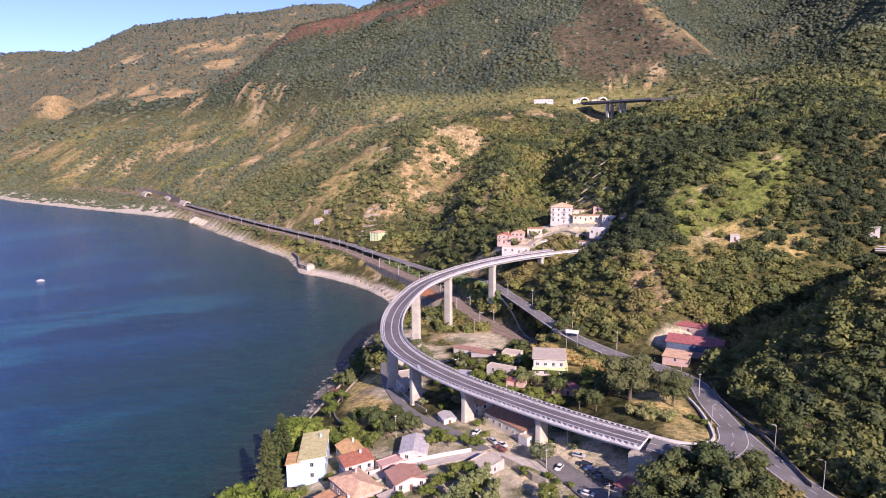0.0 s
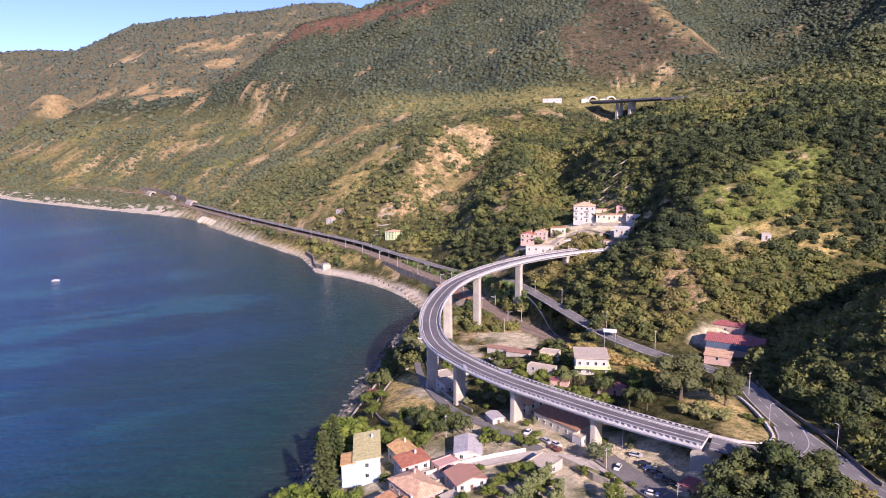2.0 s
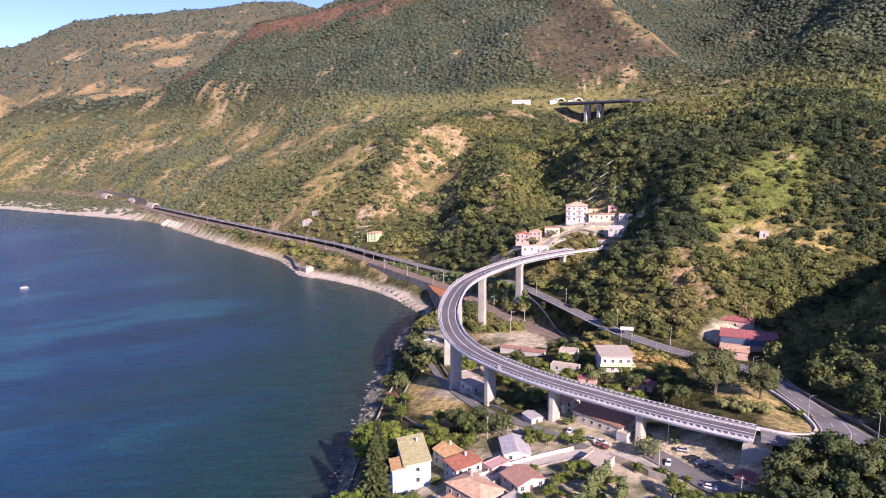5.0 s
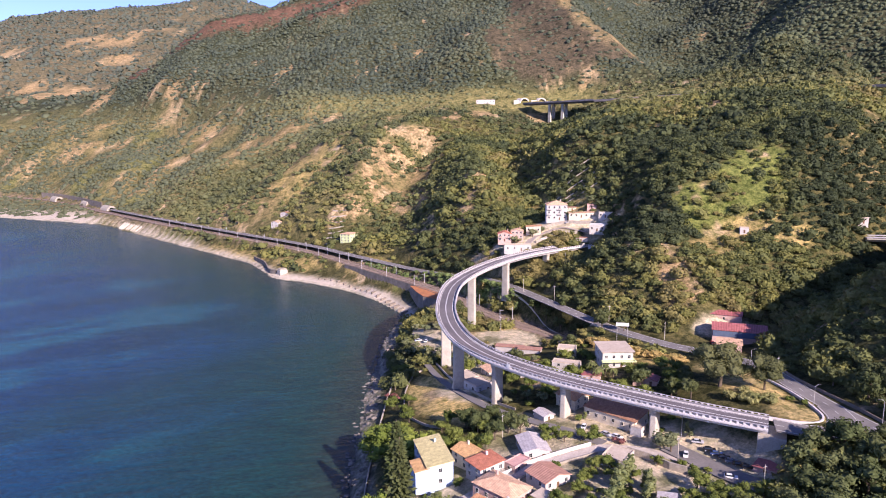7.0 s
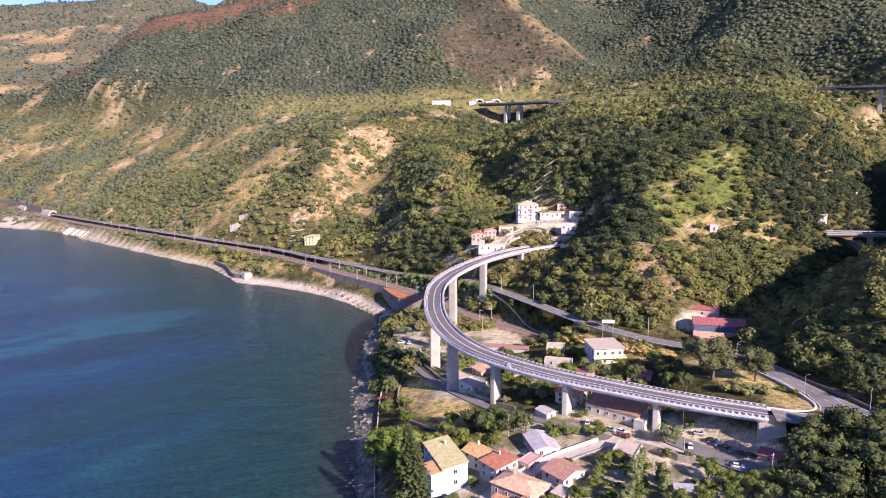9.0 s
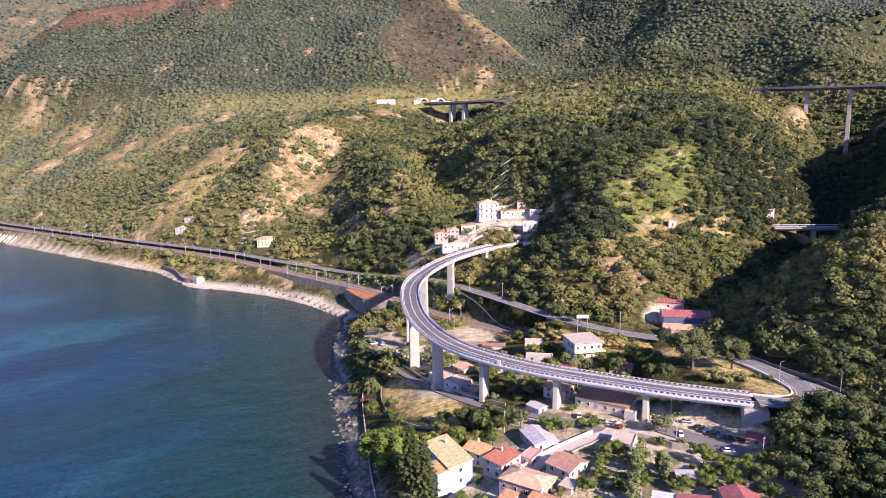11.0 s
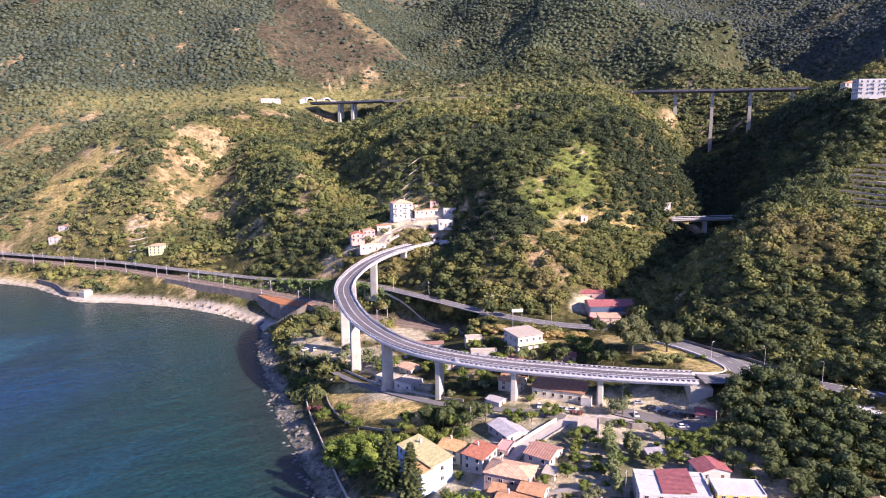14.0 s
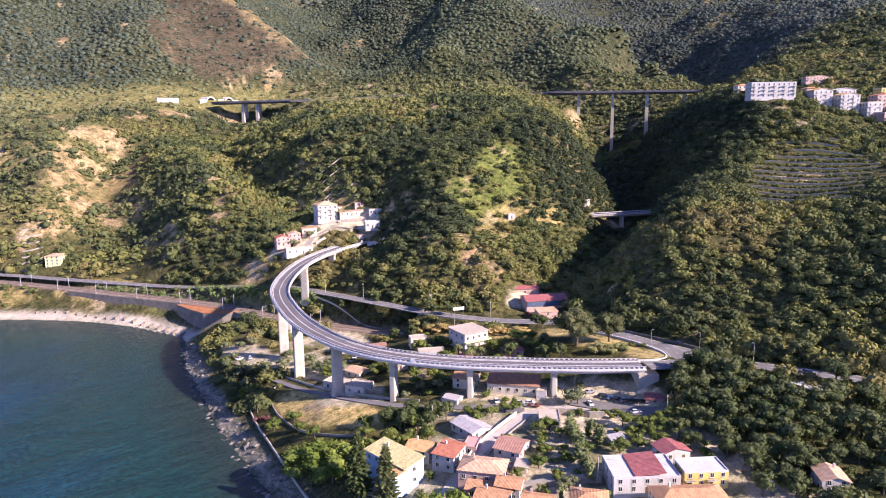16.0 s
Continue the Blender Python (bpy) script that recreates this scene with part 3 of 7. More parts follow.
g_cut, g_mask = gullies(gx, gy, gz)
soil = blend(soil, g_mask * step(0.45, 0.0, g_cut) * step(-0.05, 0.22, wob + 0.5 * wide) * 0.85, (0.32, 0.225, 0.125))
soil = blend(soil, g_mask * step(0.3, 0.9, g_cut) * 0.8, (0.085, 0.088, 0.045))
soil = blend(soil, shelf_land * 0.9, (0.230, 0.205, 0.090))
# far mountain's soil paled, distance haze put into the colour
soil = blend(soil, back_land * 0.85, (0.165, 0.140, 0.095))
soil = blend(soil, dry * (0.85 - 0.3 * far_land), (0.40, 0.305, 0.135))
soil = blend(soil, step(0.3, 0.6, spots(gx, gy, DRY[:1]) + 0.5 * wob), (0.58, 0.43, 0.19))
soil = blend(soil, step(0.25, 0.55, spots(gx, gy, DRY[4:7]) + 0.6 * wob) * 0.9, (0.50, 0.385, 0.19))
soil = blend(soil, step(0.25, 0.6, spots(gx, gy, MEADOW) + wob) * 0.75, (0.175, 0.205, 0.056))
soil = blend(soil, burnt * 0.9, (0.105, 0.083, 0.060))
# pale spur crest: dry grass, and sunlight along the edge put into the colour
soil = blend(soil, burnt * step(0.0, 0.5, spots(gx, gy, DRY[-9:])) * 0.8, (0.27, 0.205, 0.115))
soil = blend(soil, burnt * step(1700, 1780, gy) * 0.8, (0.165, 0.088, 0.068))
bare = bare * (1 - 0.8 * burnt)
soil = blend(soil, bare * 0.9, (0.38, 0.265, 0.155))
soil = blend(soil, bare * step(0.0, 0.4, wob), (0.43, 0.32, 0.21))
soil = blend(soil, earth * 0.9, (0.60, 0.51, 0.385))
soil = blend(soil, step(0.54, 0.82, vnoise(gx / 8, gy / 8, 5)) * earth * 0.75 * step(420, 400, gy), (0.14, 0.145, 0.06))
soil = blend(soil, ballast, (0.26, 0.195, 0.15))
soil = blend(soil, beach, (0.52, 0.45, 0.37))
soil = blend(soil, rocky, (0.25, 0.23, 0.20))
mottle = 1 - 0.75 * beach * step(0.1, 0.6, gz) - 0.35 * earth
soil = blend(soil, step(0.35, 0.0, gz) * step(400, 380, gy) * 0.8, (0.10, 0.10, 0.085))
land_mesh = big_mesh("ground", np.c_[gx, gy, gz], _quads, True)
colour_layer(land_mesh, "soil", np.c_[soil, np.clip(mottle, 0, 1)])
m, nt, p = material("ground", 0.95, spec=0.1)
soil_node = attribute(nt, "soil")
soil_col = soil_node.outputs["Color"]
patch = ramp(nt, noise_node(nt, 0.09, 7, 0.65), [(0.32, (0.42, 0.47, 0.38)), (0.5, (0.95, 0.95, 0.93)), (0.70, (1.35, 1.28, 1.15))])
grain = ramp(nt, noise_node(nt, 0.9, 6, 0.7), [(0.34, (0.48, 0.52, 0.44)), (0.52, (1.0, 1.0, 0.98)), (0.68, (1.4, 1.34, 1.25))])
tuft = ramp(nt, noise_node(nt, 0.28, 5, 0.72), [(0.38, (0.42, 0.50, 0.36)), (0.52, (1.0, 1.0, 0.97)), (0.66, (1.32, 1.26, 1.15))])
mottled = mix(nt, 1.0, mix(nt, 1.0, mix(nt, 1.0, soil_col, patch, "MULTIPLY"), grain, "MULTIPLY"), tuft, "MULTIPLY")
nt.links.new(mix(nt, soil_node.outputs["Alpha"], soil_col, mottled), p.inputs["Base Color"])
bump(nt, p, noise_node(nt, 0.35, 8, 0.7), 0.9, 1.2)
lay("ground", land_mesh, m, label="dry scrubby coastal hillside and village ground by the sea", category="ground", kind="structure")

_sx, _sy = _ticks(-4600, -330, -20, 60, 5.0, 1.06), _ticks(-260, 150, 720, 4700, 5.0, 1.05)
SX, SY = np.meshgrid(_sx, _sy)
_j = np.arange(SX.size).reshape(SX.shape)
sea_mesh = big_mesh("water", np.c_[SX.ravel(), SY.ravel(), np.zeros(SX.size)], np.stack([_j[:-1, :-1], _j[:-1, 1:], _j[1:, 1:], _j[1:, :-1]], -1).reshape(-1, 4), True)
dsea, _ = to_line(SX, SY, SHORE_LINE)
dsea = np.where(on_land(SX, SY), 0, dsea)
ux, uy = SX.ravel(), SY.ravel()
streak = fbm((ux + 0.5 * uy) / 130, (uy - 0.6 * ux) / 40, 6, 71)
streak2 = fbm((ux + 0.35 * uy) / 90, (uy - 0.4 * ux) / 30, 4, 81)
sea_col = np.tile(np.array((0.0040, 0.036, 0.082)), (len(ux), 1))
sand_bed = step(0.02, 0.30, streak + 0.15 * streak2) * step(40, 110, dsea) * step(420, 230, dsea)
sea_col = blend(sea_col, sand_bed * 0.75, (0.008, 0.078, 0.108))
sea_col = blend(sea_col, step(0.05, -0.3, streak2) * step(700, 300, dsea) * 0.75, (0.003, 0.023, 0.054))
sea_col = blend(sea_col, step(190, 30, dsea + 60 * streak2), (0.0070, 0.036, 0.033))
sea_col = blend(sea_col, step(34, 4, dsea + 10 * streak2) * 0.85, (0.020, 0.032, 0.025))
colour_layer(sea_mesh, "depth", sea_col)
m, nt, p = material("sea_water", 0.2, spec=0.25)
stones = ramp(nt, noise_node(nt, 0.45, 6, 0.7), [(0.35, (0.60, 0.62, 0.64)), (0.65, (1.42, 1.40, 1.34))])
swell = nt.nodes.new("ShaderNodeMapping")
swell.inputs["Rotation"].default_value = (0, 0, radians(-28))
swell.inputs["Scale"].default_value = (0.045, 0.17, 0.1)
nt.links.new(nt.nodes.new("ShaderNodeNewGeometry").outputs["Position"], swell.inputs["Vector"])
waves = noise_node(nt, 1.0, 7, 0.66, swell.outputs["Vector"])
# light and dark of the waves, put into the colour as well
ripple = ramp(nt, waves, [(0.36, (0.78, 0.80, 0.82)), (0.64, (1.22, 1.2, 1.18))])
depth_col = mix(nt, 1.0, attribute(nt, "depth").outputs["Color"], stones, "MULTIPLY")
nt.links.new(mix(nt, 1.0, depth_col, ripple, "MULTIPLY"), p.inputs["Base Color"])
bump(nt, p, waves, 1.0, 1.1)
lay("water", sea_mesh, m, label="deep blue sea, clear and greenish over stones inshore", category="sea", kind="structure")


# ---- foliage ----
def leaf_mat(name, tinted=True, base=(0.07, 0.09, 0.03)):
    m, nt, p = material(name, 0.75, spec=0.15)
    col = attribute(nt, "leaf").outputs["Color"] if tinted else ramp(nt, noise_node(nt, 0.8, 3), [(0.3, tuple(c * 0.7 for c in base)), (0.7, tuple(c * 1.3 for c in base))])
    if not tinted:
        oi = nt.nodes.new("ShaderNodeObjectInfo")
        col = mix(nt, 1.0, col, ramp(nt, oi.outputs["Random"], [(0, (0.75, 0.8, 0.7)), (1, (1.25, 1.15, 1.1))]), "MULTIPLY")
    nt.links.new(col, p.inputs["Base Color"])
    thin = nt.nodes.new("ShaderNodeBsdfTranslucent")
    nt.links.new(mix(nt, 1.0, col, (1.25, 1.35, 0.6), "MULTIPLY"), thin.inputs["Color"])
    add = nt.nodes.new("ShaderNodeMixShader")
    add.inputs[0].default_value = 0.12
    nt.links.new(p.outputs[0], add.inputs[1])
    nt.links.new(thin.outputs[0], add.inputs[2])
    nt.links.new(add.outputs[0], nt.nodes["Material Output"].inputs["Surface"])
    return m


leaves_mat = leaf_mat("scrub_leaves")
rng = np.random.default_rng(7)


def ico():
    bm = bmesh.new()
    bmesh.ops.create_icosphere(bm, subdivisions=1, radius=1)
    v = np.array([q.co[:] for q in bm.verts])
    f = np.array([[q.index for q in k.verts] for k in bm.faces])
    bm.free()
    return v, f


ICO_V, ICO_F = ico()


def clump(leaves, lobes=1, size=0.5):
    """A unit bush, standing on z = 0: ragged lobes of a core and loose tufts of leaves round it."""
    vs, fs, n = [], [], 0
    for k in range(lobes):
        a, q = 2 * np.pi * (k + rng.random()) / lobes, 0.0 if lobes == 1 else 0.34
        lump = (0.74 + 0.26 * rng.random(len(ICO_V))) * (1.0 if lobes == 1 else 0.74)
        vs.append(ICO_V * lump[:, None] * (0.9, 0.9, 0.78) + (q * np.cos(a), q * np.sin(a), 0.0 if lobes == 1 else 0.16 * rng.normal()))
        fs.append(ICO_F[(ICO_V[ICO_F][:, :, 2] > -0.2).any(1)] + n)
        n += len(ICO_V)
    for _ in range(leaves):
        d = rng.normal(size=3)
        d[2] = abs(d[2]) * 0.9 - 0.2
        d /= np.linalg.norm(d)
        c = d * (0.74 + 0.30 * rng.random()) * (1, 1, 0.88)
        k = d + 0.6 * rng.normal(size=3)
        k /= np.linalg.norm(k)
        a = np.cross(k, rng.normal(size=3))
        a /= np.linalg.norm(a)
        b = np.cross(k, a)
        s = size * (0.6 + 0.8 * rng.random())
        vs.append(np.array([c - a * s * 0.6 - b * s * 0.3, c + a * s * 0.6 - b * s * 0.25, c + b * s * 0.62]))
        fs.append(np.array([[0, 1, 2]]) + n)
        n += 3
    v = np.vstack(vs)
    v[:, 2] = (v[:, 2] + 0.66) * 0.80
    return v, np.vstack(fs)


GREENS = np.array([(0.044, 0.058, 0.026), (0.072, 0.088, 0.034), (0.114, 0.126, 0.042), (0.165, 0.164, 0.048), (0.180, 0.155, 0.058)])


def scrub(name, label, places, sizes, tints, kinds, stretch=1.0, vary=0.2, sink=0.3):
    """Many bushes as one mesh."""
    vs, fs, cs, n = [], [], [], 0
    pick = rng.integers(0, len(kinds), len(places))
    for i, (v, f) in enumerate(kinds):
        sel = np.nonzero(pick == i)[0]
        if not len(sel):
            continue
        a = rng.random(len(sel)) * 2 * np.pi
        ca, sa = np.cos(a)[:, None], np.sin(a)[:, None]
        r = sizes[sel][:, None]
        tall = (0.75 + 0.6 * rng.random(len(sel)))[:, None] * stretch
        px = places[sel, 0][:, None] + r * (v[None, :, 0] * ca - v[None, :, 1] * sa)
        py = places[sel, 1][:, None] + r * (v[None, :, 0] * sa + v[None, :, 1] * ca)
        pz = places[sel, 2][:, None] + r * tall * v[None, :, 2] - sink * r
        vs.append(np.stack([px, py, pz], -1).reshape(-1, 3))
        fs.append((f[None] + (np.arange(len(sel)) * len(v))[:, None, None]).reshape(-1, 3) + n)
        shade = 1 - vary + 2 * vary * rng.random((len(sel), len(v), 1))
        cs.append((tints[sel][:, None, :] * shade).reshape(-1, 3))
        n += len(sel) * len(v)
    me = big_mesh(name, np.vstack(vs), np.vstack(fs), vary < 0.2)
    colour_layer(me, "leaf", np.vstack(cs))
    return lay(name, me, leaves_mat, label=label, category="scrub", kind="stuff")


def keep_clear(x, y):
    """Room for the roads, the railway, the viaduct's piers, the yards and houses."""
    dr, _ = to_line(x, y, ROAD_LINE)
    dt, _ = to_line(x, y, RAIL_LINE)
    ds, _ = to_line(x, y, SHORE_LINE)
    free = (dr > 7.5) & (dt > 8) & (ds > np.where(y < 465, 9, 17)) & on_land(x, y)
    yard = spots(x, y, EARTH) > 0.35
    village = ((x < 66) & (y < 332) & (y > 186)) | ((x < 103) & (y < 296) & (y > 186)) | ((x < 24) & (y > 60) & (y < 187))
    free &= ~((y > 470) & (y < 640) & (x < np.interp(y, [p[1] for p in RAIL], [p[0] for p in RAIL])))
    return free & ~yard & ~village & ~(spots(x, y, CLEARINGS) > 0.35)


CLEARINGS = [(110, 516, 10, 8, 0), (305, 235, 72, 40, 15), (98, 465, 15, 7, -25), (98, 497, 22, 10, -15), (222, 1092, 40, 18, 0), (250, 1018, 58, 11, -52), (208, 1070, 18, 14, 0), (25, 345, 22, 14, -20), (-20, 297, 8, 10, 0), (30, 285, 14, 24, 0), (102, 308, 14, 14, 0), (-36, 294, 13, 42, 8), (118, 316, 20, 14, 0), (108, 296, 14, 16, 0), (80, 512, 18, 12, 0), (50, 502, 14, 9, 0), (40, 288, 12, 14, 0), (168, 384, 8, 6, 0), (104, 476, 12, 7, 0), (-82, 690, 17, 14, 0), (275, 365, 30, 8, -10), (605, 600, 80, 10, -52), (82, 212, 12, 12, 0), (100, 240, 10, 60, 0), (460, 291, 22, 16, -60), (407, 317, 24, 13, -64), (478, 251, 22, 14, -60), (530, 273, 20, 14, -60)]


def sprinkle(x0, x1, y0, y1, gap, cover):
    """Scattered places on a jittered grid; cover(x, y) is the chance of a bush."""
    gx, gy = np.meshgrid(np.arange(x0, x1, gap), np.arange(y0, y1, gap))
    x, y = gx.ravel() + gap * (rng.random(gx.size) - 0.5), gy.ravel() + gap * (rng.random(gx.size) - 0.5)
    bearing, bearing2 = np.degrees(np.arctan2(x, y)), np.degrees(np.arctan2(x + 172, y - 44))
    ok = (bearing > -37) & (bearing2 < 76)
    x, y = x[ok], y[ok]
    ok = rng.random(len(x)) < cover(x, y)
    x, y = x[ok], y[ok]
    ok = keep_clear(x, y)
    return x[ok], y[ok]


WOODS = [(150, 790, 60, 170, 10), (110, 650, 34, 90, 0), (-60, 640, 20, 30, 0), (400, 380, 110, 60, 25), (330, 330, 60, 40, 0), (60, 560, 40, 60, -20), (120, 460, 40, 40, 0), (185, 430, 110, 90, 20), (160, 540, 60, 90, 0), (250, 560, 90, 90, 0), (170, 205, 90, 90, 0), (260, 330, 60, 40, 20), (450, 410, 190, 90, 25), (330, 370, 90, 60, 20), (20, 575, 34, 40, -20), (60, 700, 40, 120, 0), (85, 385, 30, 40, 0), (560, 760, 60, 90, 0),
         (20, 445, 24, 20, 0), (58, 262, 14, 20, 0), (-75, 690, 30, 25, 0), (680, 900, 200, 200, 0), (900, 1100, 400, 300, 0), (100, 1300, 300, 120, 0), (600, 1400, 200, 200, 0), (130, 300, 30, 30, 0), (230, 270, 60, 40, 0), (130, 840, 60, 90, 10), (1000, 750, 260, 160, 0)]


# darker leaf tints: deep green woods, and the ravine's shade put into the colour
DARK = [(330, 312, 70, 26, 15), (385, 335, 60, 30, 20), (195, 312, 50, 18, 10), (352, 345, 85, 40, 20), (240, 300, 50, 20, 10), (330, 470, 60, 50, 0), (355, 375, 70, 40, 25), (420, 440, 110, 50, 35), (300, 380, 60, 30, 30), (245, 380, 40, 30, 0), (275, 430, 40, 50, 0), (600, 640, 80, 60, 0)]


SHADY = [(190, 230, 90, 90, 0), (330, 330, 90, 70, 20), (265, 410, 70, 60, 0), (310, 490, 100, 90, 0), (450, 380, 120, 90, 0)]      # slopes whose shade is put into darker leaf tints

# patches where the bushes take deeper green tints
DEEP_GREEN = [(225, 368, 70, 36, 10), (185, 345, 60, 22, 0), (290, 410, 50, 40, 0), (230, 460, 40, 30, 0), (120, 400, 24, 22, 0)]
OLIVE = [(160, 205, 70, 80, 0), (130, 190, 40, 90, 0), (190, 270, 60, 40, 0)]      # yellowing maquis


def cover(x, y):
    w = spots(x, y, WOODS)
    wob = 0.45 * fbm(x / 30, y / 30, 4, 21) + 0.3 * fbm(x / 9, y / 9, 3, 33)
    wide = 0.5 * fbm(x / 140, y / 140, 4, 51)
    bare, dry, burnt, earth = soils(x, y, wob, wide, 0)
    c = 0.46 + 0.85 * step(0.08, 0.35, w) - 0.35 * wide - 0.25 * wob
    z = bare_height(x, y)
    shelf, back, coast = zones(x, y, z)
    c = np.maximum(c, 0.96 * step(205, 235, z))
    c = np.maximum(c, 0.8 * back)
    cut_, mask = gullies(x, y, z)
    thick = fbm(x / 55, y / 55, 4, 63)
    c = c * (1 - 0.60 * shelf) * (1 - 0.15 * back) * (1 + 0.25 * coast) + mask * (0.6 * cut_ - 0.05 + 1.5 * thick)
    return np.clip(c, 0.10, 1) * (1 - (0.58 + 0.32 * back) * bare) * (1 - 0.50 * dry) * (1 - 0.68 * step(0.35, 0.6, spots(x, y, MEADOW) + wob)) * (1 - 0.84 * burnt)


def tints(x, y):
    v = 0.54 + 0.85 * fbm(x / 60, y / 60, 4, 91) + 0.5 * (rng.random(len(x)) - 0.5)
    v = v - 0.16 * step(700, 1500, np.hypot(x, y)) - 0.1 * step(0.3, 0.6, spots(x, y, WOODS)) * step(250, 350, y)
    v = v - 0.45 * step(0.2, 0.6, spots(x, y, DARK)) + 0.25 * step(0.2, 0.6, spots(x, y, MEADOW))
    v = v - 0.16 * step(0.1, 0.5, spots(x, y, SHADY)) + 0.20 * step(0.1, 0.5, spots(x, y, OLIVE)) - 0.36 * step(0.1, 0.5, spots(x, y, DEEP_GREEN))
    v = np.clip(v, 0, 0.999) * (len(GREENS) - 1)
    i = v.astype(int)
    f = (v - i)[:, None]
    col = GREENS[i] * (1 - f) + GREENS[i + 1] * f
    shelf, back, coast = zones(x, y, bare_height(x, y))
    # distance haze put into the leaf colour as a bluish grey-green
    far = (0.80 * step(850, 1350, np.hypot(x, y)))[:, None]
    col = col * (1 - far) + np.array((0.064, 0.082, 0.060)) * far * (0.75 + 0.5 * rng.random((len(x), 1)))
    # haze put into the leaf tints: slopes behind bluish grey, the flank brighter
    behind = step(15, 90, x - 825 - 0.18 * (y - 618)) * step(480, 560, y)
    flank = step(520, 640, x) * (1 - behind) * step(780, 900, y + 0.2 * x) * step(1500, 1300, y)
    # back: the far mountain's bushes greyed for haze
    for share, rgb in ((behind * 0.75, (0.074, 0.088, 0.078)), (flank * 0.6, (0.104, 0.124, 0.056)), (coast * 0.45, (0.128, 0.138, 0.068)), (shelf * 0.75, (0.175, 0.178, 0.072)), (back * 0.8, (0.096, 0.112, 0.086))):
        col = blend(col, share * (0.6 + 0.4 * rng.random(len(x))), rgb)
    return col


near_kinds = [clump(125, 3, 0.24) for _ in range(7)]
mid_kinds = [clump(40, 2, 0.34) for _ in range(6)]
far_kinds = [clump(6, 1, 0.5) for _ in range(5)]
for name, label, box_, gap, lo, hi, size, kinds in (
        ("hillside_bushes", "dense green and yellowing bushes on the hillsides round the viaduct", (-60, 560, 90, 640), 4.2, 0, 520, (1.7, 6.2), near_kinds),
        ("slope_scrub", "patchy olive and brown scrub on the coastal slopes", (-600, 1000, 150, 1150), 6.0, 520, 1080, (2.5, 8.0), mid_kinds),
        ("mountain_woods", "dark green woods over the mountain slopes", (-1300, 1800, 300, 2150), 7.8, 1080, 1950, (4.8, 8.5), far_kinds),
        ("distant_woods", "far dark woods on the hazy mountain", (-2700, 2200, 1500, 4000), 22.0, 1950, 4600, (8, 17), [clump(3, 1, 0.8) for _ in range(4)])):
    x, y = sprinkle(*box_, gap, cover)
    r = np.hypot(x, y - 60)
    ok = (r >= lo) & (r < hi)
    x, y = x[ok], y[ok]
    z = height(x, y)
    size = size[0] + (size[1] - size[0]) * rng.random(len(x)) ** 2.2
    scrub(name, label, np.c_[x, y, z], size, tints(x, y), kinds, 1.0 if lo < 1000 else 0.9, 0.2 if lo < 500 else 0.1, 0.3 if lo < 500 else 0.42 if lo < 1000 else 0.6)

# hedge of reeds and bushes on the verge between road and railway
_road = ROAD_LINE[(ROAD_LINE[:, 1] > 430) & (ROAD_LINE[:, 1] < 1140)]
_n2 = np.gradient(_road[:, :2], axis=0)
_n2 /= np.linalg.norm(_n2, axis=1)[:, None]
vx, vy = [], []
for q, k in zip(_road, _n2):
    for _ in range(7):
        o = 5.2 + 3.2 * rng.random()
        vx.append(q[0] + k[1] * o + 6 * k[0] * (rng.random() - 0.5))
        vy.append(q[1] - k[0] * o + 6 * k[1] * (rng.random() - 0.5))
vx, vy = np.array(vx), np.array(vy)
_d, _ = to_line(vx, vy, RAIL_LINE)
vx, vy = vx[_d > 5.8], vy[_d > 5.8]
hedge_tint = np.array((0.120, 0.160, 0.055)) * (0.7 + 0.6 * rng.random((len(vx), 1)))
scrub("verge_hedge", "green and yellow reeds and bushes between the road and the railway", np.c_[vx, vy, height(vx, vy)], 1.5 + 1.7 * rng.random(len(vx)), hedge_tint, mid_kinds)


# ---- ribbons along lines ----
def normals(line):
    d = np.gradient(line[:, :2], axis=0)
    d /= np.linalg.norm(d, axis=1)[:, None]
    return np.c_[-d[:, 1], d[:, 0]]


def ribbon(line, section, closed=True):
    """A bmesh that carries a section of (side, up) points along a line; side is to the left."""
    bm = bmesh.new()
    n = normals(line)
    rings = []
    for p, k in zip(line, n):
        rings.append([bm.verts.new((p[0] + s * k[0], p[1] + s * k[1], p[2] + u)) for s, u in section])
    c = len(section)
    for a, b in zip(rings, rings[1:]):
        for i in range(c if closed else c - 1):
            bm.faces.new((a[i], a[(i + 1) % c], b[(i + 1) % c], b[i]))
    if closed:
        bm.faces.new(rings[0][::-1])
        bm.faces.new(rings[-1])
    bmesh.ops.recalc_face_normals(bm, faces=bm.faces[:])
    return bm


def slab(lo, hi, top, low):
    return [(lo, top), (hi, top), (hi, low), (lo, low)]


def draped(line, lift=0.0):
    """The line laid on the ground."""
    line = np.array(line, float)
    return np.c_[line[:, 0], line[:, 1], height(line[:, 0], line[:, 1]) + lift]


def pieces_of(line, on, off):
    """The line cut into dashes."""
    seg = np.r_[0, np.cumsum(np.hypot(*np.diff(line[:, :2], axis=0).T))]
    out, s = [], 0.0
    while s + on < seg[-1]:
        q = np.linspace(s, s + on, 3)
        out.append(np.c_[[np.interp(q, seg, line[:, i]) for i in range(3)]].T)
        s += on + off
    return out


